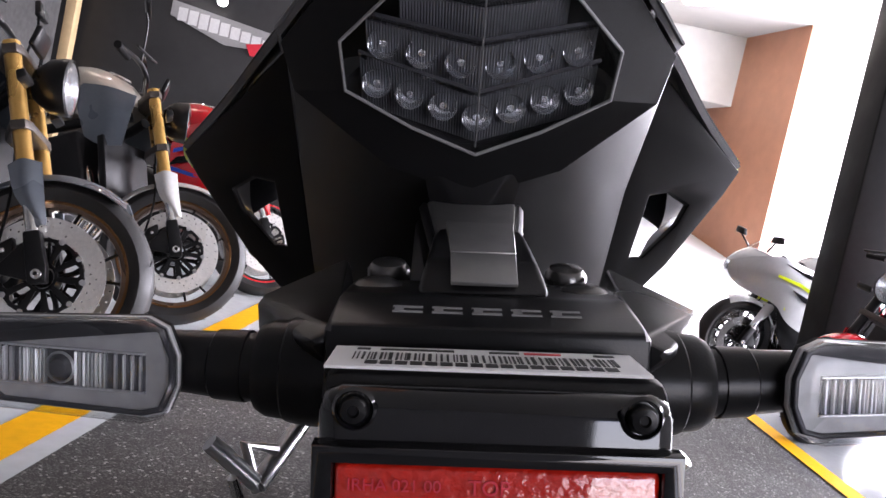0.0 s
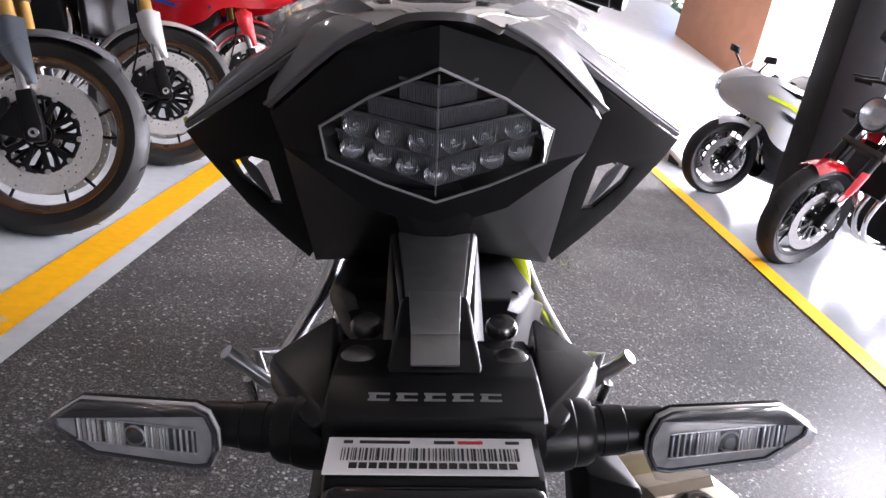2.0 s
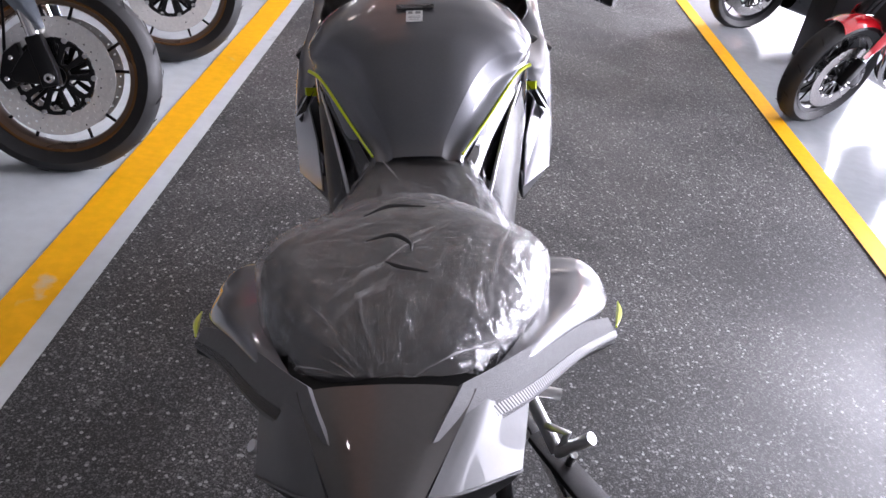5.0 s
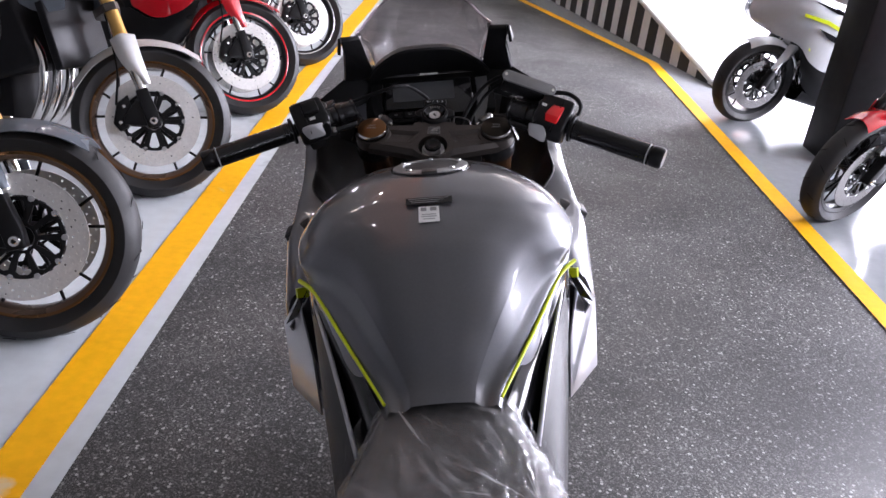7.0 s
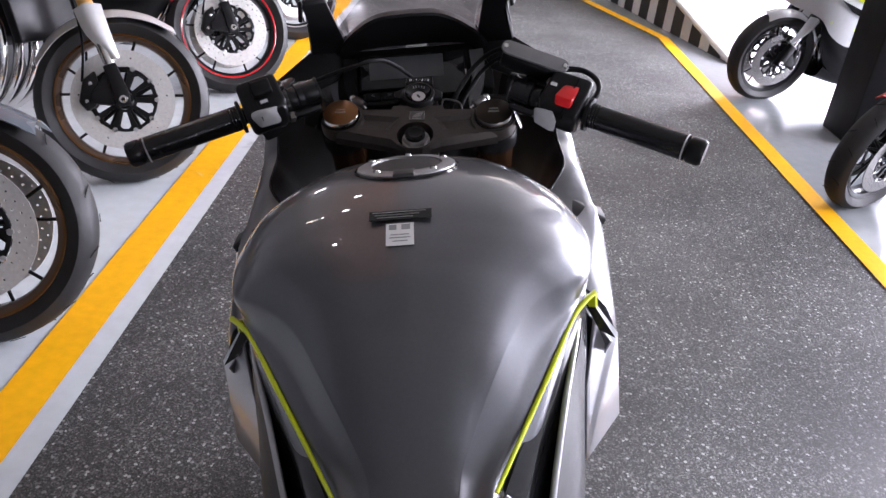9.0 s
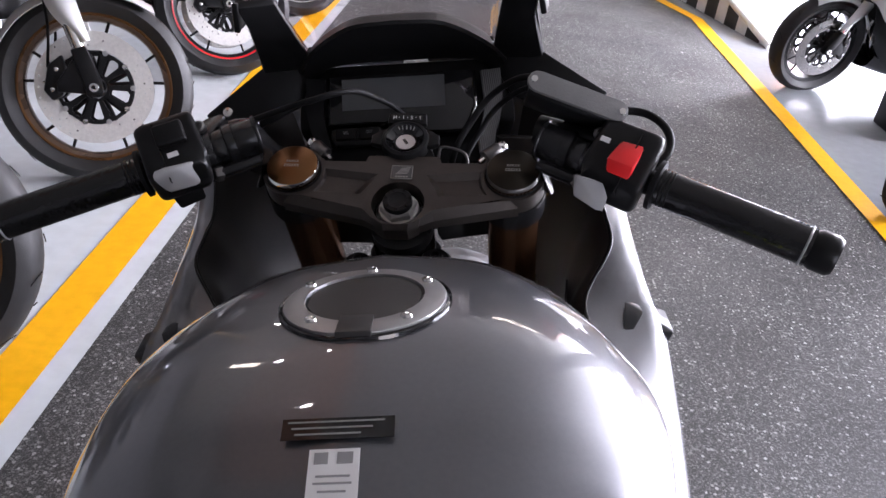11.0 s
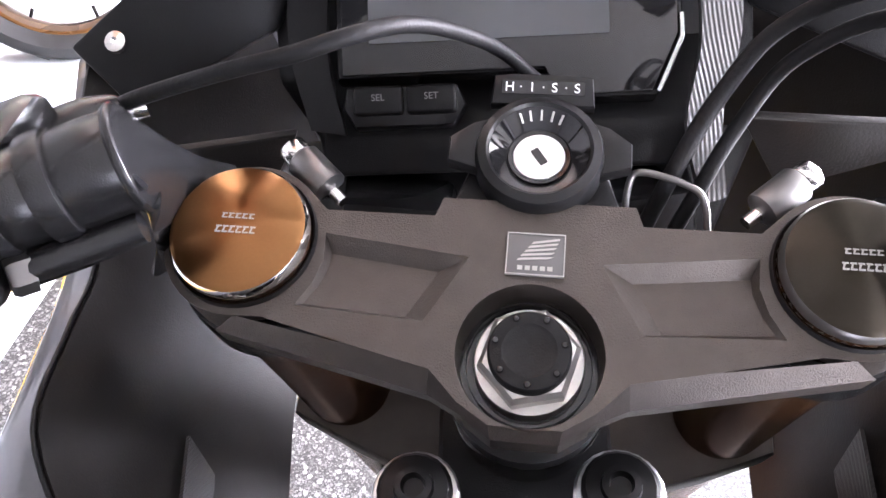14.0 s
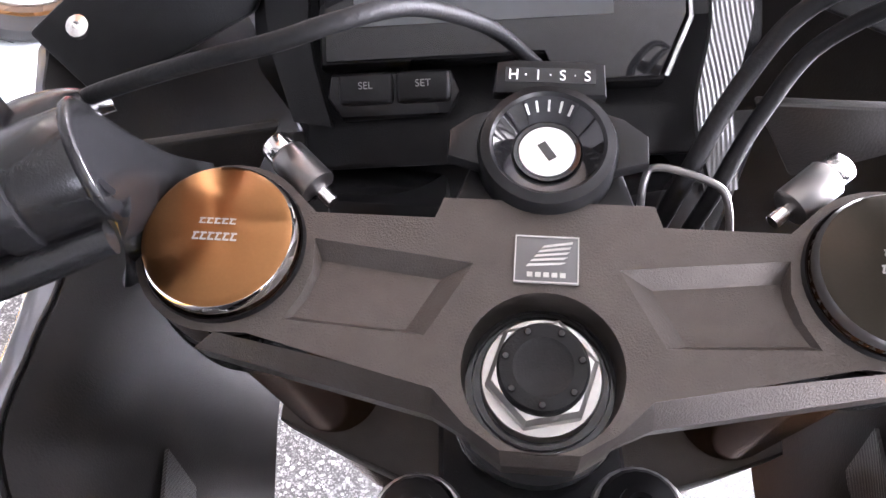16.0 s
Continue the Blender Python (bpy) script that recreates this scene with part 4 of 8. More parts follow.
    part("lens", surface([front, [v.lerp(Vector((0, 0.397, 0.884)), 0.5) for v in front], [Vector((0, 0.396, 0.884))] * 6], LENS, (1, 1), True, 0, 60, False), lamp)
    part("lens_edge", tube([*[Vector(p) + Vector((0, -0.002, 0)) for p in both(ring0)][::-1], *[Vector(p) + Vector((0, -0.002, 0)) for p in ring0[1:]]], 0.0009, EMBLEMGREY, 6, False), lamp)
    def lampy(z, x):
        """Depth of the inner steps behind the slanted lens."""
        return 0.441 - (z - 0.838) * 0.93 + abs(x) * 0.30
    bands = ((0.846, 0.866, 0.058, 0.30, 0.018, RIBX), (0.868, 0.886, 0.054, 0.22, 0.014, RIBX), (0.889, 0.900, 0.038, 0.2, 0.012, RIBX), (0.903, 0.914, 0.020, 0.2, 0.010, RIBX))
    for z0, z1, span, rise, deep, mt in bands:
        for s in (-1, 1):
            q = []
            for x, z in ((0, z0), (s * span, z0 + rise * span), (s * span, z1 + rise * span), (0, z1)):
                q.append((x, lampy(z, x) + deep, z))
            part("reflector_band", slab(q, 0.002, mt), lamp)
            q = [(0, lampy(z1, 0) + deep - 0.010, z1 + 0.001), (s * span, lampy(z1 + rise * span, span) + deep - 0.010, z1 + rise * span + 0.001), (s * span, lampy(z1 + rise * span, span) + deep, z1 + rise * span + 0.001), (0, lampy(z1, 0) + deep, z1 + 0.001)]
            part("reflector_step", slab(q, 0.0016, LAMPDARK), lamp)
    for z, n, span, rise, deep in ((0.856, 7, 0.050, 0.30, 0.012), (0.877, 6, 0.046, 0.22, 0.010)):
        for i in range(n):
            x = -span + 2 * span * i / (n - 1)
            zz = z + abs(x) * rise
            part("reflector_cup", lathe([(0.0074, 0.0), (0.0066, -0.0012), (0.0052, -0.0040), (0.0022, -0.0055), (0.0018, -0.001), (0, -0.0002)], CUPRIB, 16, axis((x, lampy(zz, x) + deep, zz), (0, -0.85, -0.35))), lamp)
    part("centre_rib", tube([(0, 0.441, 0.842), (0, 0.40, 0.884), (0, 0.366, 0.921)], 0.0005, EMBLEMGREY, 6), lamp)
    part("lamp_peak", hull([(s * x, y, z) for s in (-1, 1) for x, y, z in ((0.0, 0.449, 0.836), (0.03, 0.447, 0.845), (0.02, 0.46, 0.80), (0.0, 0.452, 0.80))], SATIN, 0.002), tail)
    # side wings of the tail with their openings
    for s in (-1, 1):
        outl = [(0.046, 0.942), (0.105, 0.909), (0.16, 0.874), (0.212, 0.843), (0.206, 0.825), (0.176, 0.765), (0.150, 0.730), (0.124, 0.700), (0.112, 0.72), (0.116, 0.80), (0.112, 0.87), (0.09, 0.900)]
        hole = [(0.139, 0.822), (0.156, 0.825), (0.176, 0.816), (0.172, 0.800), (0.150, 0.772), (0.138, 0.772)]
        me = prism([outl, hole], 0.016, COWL, Matrix.Rotation(radians(90), 4, "X"), 0.003)
        for v in me.vertices:
            v.co.y += 0.46 + (v.co.x - 0.046) * 1.18 + max(0, 0.948 - (v.co.x - 0.046) * 0.614 - v.co.z) * 1.0
            v.co.x *= s
        finish(me, True, 30)
        wg = part("tail_wing", me, bike, "black plastic side wing with an opening")
        low = [(0.036, 0.414, 0.9515), (0.075, 0.450, 0.9310), (0.115, 0.505, 0.906), (0.165, 0.588, 0.876), (0.214, 0.656, 0.847)]
        high = [(0.058, 0.470, 0.9555), (0.086, 0.508, 0.940), (0.12, 0.558, 0.920), (0.16, 0.618, 0.892), (0.207, 0.676, 0.857)]
        mid = [tuple((p + q) / 2 + d for p, q, d in zip(l, h, (0, -0.002, 0.002))) for l, h in zip(low, high)]
        part("wing_top", surface([[(s * x, y, z) for x, y, z in r] for r in (low, mid, high)], TEXGREY, (3, 4), False, 0.004, 50), wg, "textured grey wing top")
        strip = [tuple(p + (q - p) * k + d for p, q, d in zip(l, m, (0, 0, 0.0022))) for k in (0.06, 0.5) for l, m in zip(low[1:], mid[1:])]
        part("ribbed_strip", surface([[(s * x, y, z) for x, y, z in strip[:4]], [(s * x, y, z) for x, y, z in strip[4:]]], WEAVEBLACK, (1, 4), False, 0.003), wg)
    part("deck_panel", surface([[(0, 0.3655, 0.9512), (0.016, 0.3670, 0.9500), (0.031, 0.3730, 0.9440)], [(0, 0.415, 0.9545), (0.028, 0.415, 0.9525), (0.049, 0.418, 0.9465)], [(0, 0.470, 0.9560), (0.038, 0.470, 0.9545), (0.068, 0.472, 0.9480)]], DECKPAINT, (3, 3), True, 0.004, 50), bike, "dark grey painted tail deck")
    for s in (-1, 1):
        sp = part("shoulder_panel", surface([[(s * x, y, z) for x, y, z in r] for r in ([(0.0325, 0.3715, 0.9440), (0.056, 0.3880, 0.9310), (0.1005, 0.4395, 0.8950)], [(0.0535, 0.4300, 0.9470), (0.072, 0.4370, 0.9365), (0.1060, 0.4745, 0.8960)], [(0.0700, 0.4760, 0.9430), (0.086, 0.4900, 0.9330), (0.1115, 0.5095, 0.8970)])], SHOULDER, (3, 3), False, 0.003, 50), bike, "silver grey painted shoulder panel")
        part("shoulder_lip", tube([(s * x, y, z) for x, y, z in ((0.0325, 0.3705, 0.9450), (0.056, 0.3870, 0.9320), (0.1005, 0.4385, 0.8960))], 0.0012, SHOULDER, 6), sp)
    for s in (-1, 1):
        g = [[(0.075, 0.50, 0.932), (0.088, 0.505, 0.932), (0.100, 0.515, 0.927), (0.098, 0.53, 0.91)],
             [(0.108, 0.57, 0.918), (0.135, 0.585, 0.914), (0.155, 0.605, 0.893), (0.13, 0.62, 0.87)],
             [(0.136, 0.66, 0.896), (0.176, 0.665, 0.890), (0.203, 0.685, 0.857), (0.17, 0.70, 0.84)],
             [(0.140, 0.735, 0.876), (0.190, 0.74, 0.868), (0.220, 0.745, 0.832), (0.185, 0.76, 0.80)],
             [(0.142, 0.775, 0.870), (0.192, 0.782, 0.858), (0.216, 0.786, 0.820), (0.18, 0.79, 0.78)],
             [(0.138, 0.785, 0.820), (0.180, 0.792, 0.800), (0.195, 0.794, 0.780), (0.165, 0.80, 0.74)]]
        sc = part("side_cowl", surface([[(s * x, y, z) for x, y, z in r] for r in g], GREYPAINT, (5, 4), False, 0.0), bike, "grey metallic painted tail side panel")
        part("lime_stripe", tube([(s * 0.214, 0.665, 0.853), (s * 0.224, 0.70, 0.844), (s * 0.2295, 0.735, 0.833)], [0.001, 0.0035, 0.001], LIME, 6), sc, "lime yellow accent stripe")
        # passenger footrest
        pg = part("footrest_bracket", tube([(s * 0.115, 0.97, 0.64), (s * 0.14, 0.90, 0.59), (s * 0.186, 0.81, 0.525)], [0.011, 0.009, 0.010], ALU, 10), bike, "bare cast aluminium footrest bracket")
        part("footrest_loop", tube([(s * 0.186, 0.81, 0.520), (s * 0.196, 0.80, 0.57), (s * 0.172, 0.83, 0.555)], 0.006, ALU, 8, False), pg)
        part("footrest", [tube([(s * 0.186, 0.805, 0.53), (s * 0.226, 0.785, 0.575)], 0.009, ALU, 10, False), tube([(s * 0.20, 0.80, 0.51), (s * 0.205, 0.79, 0.54)], 0.006, STEEL, 8, False)], pg)
    # muffler
    ax0, ax1 = Vector((0.270, 0.628, 0.437)), Vector((0.205, 1.00, 0.30))
    d = (ax1 - ax0).normalized()
    side = Vector((1, 0, 0.1)).normalized()
    up = side.cross(d).normalized()
    if up.z < 0:
        up = -up
    prof = [(-0.056, -0.055), (-0.064, -0.03), (-0.062, 0.046), (-0.044, 0.066), (0.024, 0.074), (0.050, 0.050), (0.055, 0.0), (0.046, -0.055), (0.01, -0.074), (-0.030, -0.072)]
    rows = []
    for t, k in ((0.0, 0.62), (0.0, 0.86), (0.012, 0.97), (0.05, 1.0), (0.09, 1.0), (0.15, 0.92), (0.20, 0.70), (0.22, 0.4)):
        c = ax0 + d * t
        rows.append([c + side * (a * k) + up * (b * k) for a, b in prof] + [c + side * (prof[0][0] * k) + up * (prof[0][1] * k)])
    mf = part("muffler", [surface(rows[3:], OLIVESTEEL, (3, 1), False, 0, 40), surface(rows[:4], TITAN, (1, 1), False, 0.003, 25, False)], bike, "stubby steel exhaust muffler with twin outlets")
    for k in (0.040, -0.040):
        part("outlet", lathe([(0.021, -0.004), (0.021, 0.006), (0.018, 0.008), (0.015, 0.004), (0.015, -0.03)], DARKSTEEL, 24, axis(ax0 + up * k - d * 0.002, -d)), mf)
    # Black block added to fill the dark area beside the muffler; no real shield.
    part("muffler_dark_fill", hull([(0.160, 0.66, 0.505), (0.212, 0.640, 0.500), (0.212, 0.640, 0.385), (0.165, 0.66, 0.38), (0.150, 0.76, 0.50), (0.215, 0.75, 0.47), (0.16, 0.76, 0.40)], MATBLACK, 0.006), bike)
    part("muffler_bracket", slab([(0.15, 0.86, 0.50), (0.20, 0.72, 0.53), (0.25, 0.72, 0.52), (0.18, 0.92, 0.46)], 0.008, MATBLACK, 0.002), bike)
    part("exhaust_pipe", tube([ax0 + d * 0.20, (0.19, 1.10, 0.28), (0.12, 1.3, 0.22), (0.08, 1.5, 0.2), (0.06, 1.62, 0.35)], 0.022, STEEL, 12), bike)


def build_seat():
    g = [[(0, 0.486, 0.912), (0.03, 0.488, 0.911), (0.055, 0.496, 0.909), (0.06, 0.502, 0.895)],
         [(0, 0.494, 0.938), (0.04, 0.498, 0.936), (0.068, 0.510, 0.926), (0.075, 0.515, 0.895)],
         [(0, 0.53, 0.950), (0.05, 0.535, 0.947), (0.088, 0.545, 0.929), (0.094, 0.548, 0.89)],
         [(0, 0.60, 0.957), (0.07, 0.60, 0.953), (0.116, 0.603, 0.931), (0.121, 0.605, 0.885)],
         [(0, 0.69, 0.958), (0.085, 0.69, 0.952), (0.136, 0.69, 0.928), (0.142, 0.69, 0.875)],
         [(0, 0.745, 0.952), (0.065, 0.745, 0.945), (0.110, 0.742, 0.918), (0.128, 0.745, 0.855)],
         [(0, 0.80, 0.935), (0.045, 0.795, 0.926), (0.082, 0.790, 0.895), (0.112, 0.80, 0.84)],
         [(0, 0.845, 0.875), (0.06, 0.845, 0.868), (0.105, 0.85, 0.85), (0.125, 0.85, 0.80)],
         [(0, 0.89, 0.842), (0.06, 0.89, 0.84), (0.112, 0.90, 0.825), (0.13, 0.90, 0.77)],
         [(0, 0.97, 0.832), (0.06, 0.97, 0.83), (0.108, 0.98, 0.815), (0.125, 0.98, 0.75)],
         [(0, 1.05, 0.835), (0.05, 1.05, 0.833), (0.088, 1.055, 0.818), (0.105, 1.06, 0.75)],
         [(0, 1.10, 0.840), (0.045, 1.10, 0.838), (0.075, 1.10, 0.822), (0.09, 1.10, 0.75)]]
    part("seat", surface(g, SEATVINYL, (4, 4), True, 0.0, 60), bike, "black vinyl stepped seat")
    return g


def build_tank():
    st = [(1.078, 0.852, 0.036, 0.850, 0.062, 0.844, 0.068, 0.80),
          (1.105, 0.874, 0.043, 0.864, 0.070, 0.851, 0.083, 0.80),
          (1.15, 0.934, 0.072, 0.909, 0.099, 0.868, 0.115, 0.81),
          (1.20, 0.979, 0.101, 0.931, 0.128, 0.889, 0.137, 0.82),
          (1.228, 0.994, 0.124, 0.939, 0.144, 0.900, 0.144, 0.825),
          (1.25, 1.0025, 0.150, 0.940, 0.157, 0.907, 0.150, 0.83),
          (1.27, 1.009, 0.170, 0.937, 0.166, 0.911, 0.156, 0.835),
          (1.30, 1.018, 0.180, 0.935, 0.176, 0.910, 0.160, 0.84),
          (1.35, 1.0235, 0.187, 0.933, 0.185, 0.908, 0.166, 0.85),
          (1.40, 1.016, 0.183, 0.931, 0.183, 0.906, 0.166, 0.85),
          (1.45, 1.004, 0.167, 0.927, 0.171, 0.902, 0.158, 0.84),
          (1.50, 0.986, 0.144, 0.919, 0.154, 0.895, 0.143, 0.83),
          (1.54, 0.959, 0.118, 0.899, 0.132, 0.875, 0.128, 0.81),
          (1.565, 0.925, 0.093, 0.870, 0.110, 0.848, 0.118, 0.79)]
    rows = []
    for y, zt, wm, zm, ws, zs, wl_, zl in st:
        rows.append([(0, y, zt), (wm * 0.5, y, zt - (zt - zm) * 0.14), (wm * 0.80, y, zt - (zt - zm) * 0.46), (wm * 0.955, y, zt - (zt - zm) * 0.82), (wm, y, zm), ((wm + ws) / 2 - 0.003, y, (zm + zs) / 2 - 0.004), (ws, y, zs), (wl_ + (ws - wl_) * 0.3, y, (zs + zl) / 2), (wl_, y, zl)])
    tank = part("tank", surface(rows, GREYPAINT, (6, 5), True, 0.0, 70), bike, "grey metallic painted fuel tank")

    def top(x, y):
        """Height and slope of the tank's top near its middle."""
        ys, zs, ws, ms = [s[0] for s in st], [s[1] for s in st], [s[2] for s in st], [s[3] for s in st]
        z, w, zm = np.interp(y, ys, zs), np.interp(y, ys, ws), np.interp(y, ys, ms)
        return z - (z - zm) * 0.14 * min(abs(x) / (0.5 * w), 1) ** 2
    CAPM = Matrix.Translation((0.001, 1.394, 1.0135)) @ Matrix.Rotation(radians(-10.5), 4, 'X')
    cap = part("fuel_cap", [lathe([(0.0, 0.0042), (0.030, 0.0036), (0.036, 0.003), (0.0365, 0.001)], TEXDARK, 48, CAPM),
                            lathe([(0.0372, 0.000), (0.0380, 0.0042), (0.048, 0.0040), (0.0515, 0.0022), (0.053, -0.004)], CAPRING, 56, CAPM)], tank, "black fuel cap in a satin metal ring")
    part("key_flap", prism([[(-0.0105, -0.0535), (0.0105, -0.0535), (0.0105, -0.030), (-0.0105, -0.030)]], 0.005, TEXDARK, CAPM @ Matrix.Translation((-0.001, 0, 0.0022)), 0.0008), cap, "dark key flap of the cap")
    for a in (90, 30, -50, -130, 150):
        part("cap_screw", lathe([(0, 0.0005), (0.0016, 0.0005), (0.0018, 0.0018), (0.0034, 0.0018), (0.0040, 0)], STEEL, 14, CAPM @ Matrix.Translation((0.0445 * math.cos(radians(a)), 0.0445 * math.sin(radians(a)), 0.0040))), cap)
    part("cap_seal", lathe([(0.0522, 0.0005), (0.0535, 0.0012), (0.0550, 0.0004), (0.0556, -0.006)], GLOSSBLACK, 56, CAPM), cap)
    sl = math.degrees(math.atan2(top(0, 1.285) - top(0, 1.26), 0.025))
    z0 = top(0, 1.2785)
    wl2 = part("warning_label", box(0.058, 0.0125, 0.0006, GLOSSBLACK, 0, (-0.002, 1.2785, z0 + 0.0015), (sl * 0.85, 0, 0)), tank, "black warning label with fine print")
    for i in range(3):
        part("print_bar", box(0.05 - 0.008 * i, 0.0009, 0.0003, EMBLEMGREY, 0, (-0.003 - 0.002 * i, 1.282 - 0.0035 * i, z0 + 0.0022 + (0.0035 - 0.0035 * i) * math.tan(radians(sl * 0.85))), (sl * 0.85, 0, 0)), wl2)
    z1 = top(0, 1.254)
    sl1 = math.degrees(math.atan2(top(0, 1.268) - top(0, 1.240), 0.028))
    lab = part("paper_label", box(0.0255, 0.0275, 0.0006, WHITELABEL, 0, (-0.0025, 1.254, z1 + 0.0015), (sl1, 0, 0)), tank, "small white paper label")
    tl = math.tan(radians(sl1))
    for x, y, w, h in ((-0.0065, 0.008, 0.007, 0.0062), (0.0055, 0.008, 0.008, 0.0062), (0.0, -0.001, 0.017, 0.001), (0.0, -0.0045, 0.019, 0.001), (0.0, -0.0085, 0.014, 0.001)):
        part("print_bar", box(w, h, 0.0003, GREYPRINT, 0, (x - 0.0025, 1.254 + y, z1 + 0.0021 + y * tl), (sl1, 0, 0)), lab)
    # side panels under the tank and their lime edges
    for s in (-1, 1):
        part("lime_edge", tube([(s * 0.066, 1.085, 0.850), (s * 0.1005, 1.15, 0.870), (s * 0.129, 1.20, 0.891), (s * 0.152, 1.243, 0.907), (s * 0.166, 1.262, 0.913), (s * 0.179, 1.276, 0.915)], [0.002, 0.0024, 0.0026, 0.0028, 0.0030, 0.003], LIME, 8), tank, "lime yellow edge stripe")
        g = [[(s * 0.071, 1.088, 0.838), (s * 0.086, 1.085, 0.815), (s * 0.094, 1.08, 0.76), (s * 0.094, 1.07, 0.66)],
             [(s * 0.100, 1.15, 0.862), (s * 0.115, 1.15, 0.83), (s * 0.122, 1.15, 0.76), (s * 0.118, 1.14, 0.64)],
             [(s * 0.128, 1.20, 0.885), (s * 0.140, 1.20, 0.845), (s * 0.144, 1.20, 0.76), (s * 0.13, 1.2, 0.62)],
             [(s * 0.152, 1.245, 0.900), (s * 0.162, 1.25, 0.85), (s * 0.160, 1.25, 0.76), (s * 0.14, 1.25, 0.60)],
             [(s * 0.176, 1.31, 0.905), (s * 0.178, 1.31, 0.85), (s * 0.174, 1.31, 0.76), (s * 0.15, 1.31, 0.58)],
             [(s * 0.184, 1.38, 0.885), (s * 0.184, 1.38, 0.85), (s * 0.180, 1.38, 0.76), (s * 0.15, 1.38, 0.58)]]
        part("side_panel", surface(g, GLOSSBLACK, (4, 4)), bike, "glossy black side panel")
        part("panel_trim", tube([(s * 0.104, 1.075, 0.785), (s * 0.120, 1.13, 0.823), (s * 0.138, 1.19, 0.856), (s * 0.157, 1.25, 0.882), (s * 0.172, 1.31, 0.895)], [0.003, 0.0032, 0.0032, 0.003, 0.002], SILVERPAINT, 8), bike)
        c = [[(0.105, 1.07, 0.780), (0.128, 1.06, 0.74), (0.132, 1.05, 0.66), (0.115, 1.05, 0.58)],
             [(0.121, 1.13, 0.819), (0.140, 1.12, 0.77), (0.142, 1.11, 0.68), (0.12, 1.11, 0.58)],
             [(0.139, 1.19, 0.852), (0.153, 1.18, 0.80), (0.152, 1.18, 0.70), (0.13, 1.18, 0.58)],
             [(0.161, 1.25, 0.876), (0.166, 1.25, 0.82), (0.162, 1.25, 0.72), (0.14, 1.25, 0.58)],
             [(0.173, 1.31, 0.890), (0.177, 1.31, 0.84), (0.170, 1.31, 0.74), (0.15, 1.31, 0.58)]]
        part("frame_cover", surface([[(s * x, y, z) for x, y, z in r] for r in c], BRACKETGREY, (3, 3), False, 0.003), bike, "dark grey plastic frame cover")


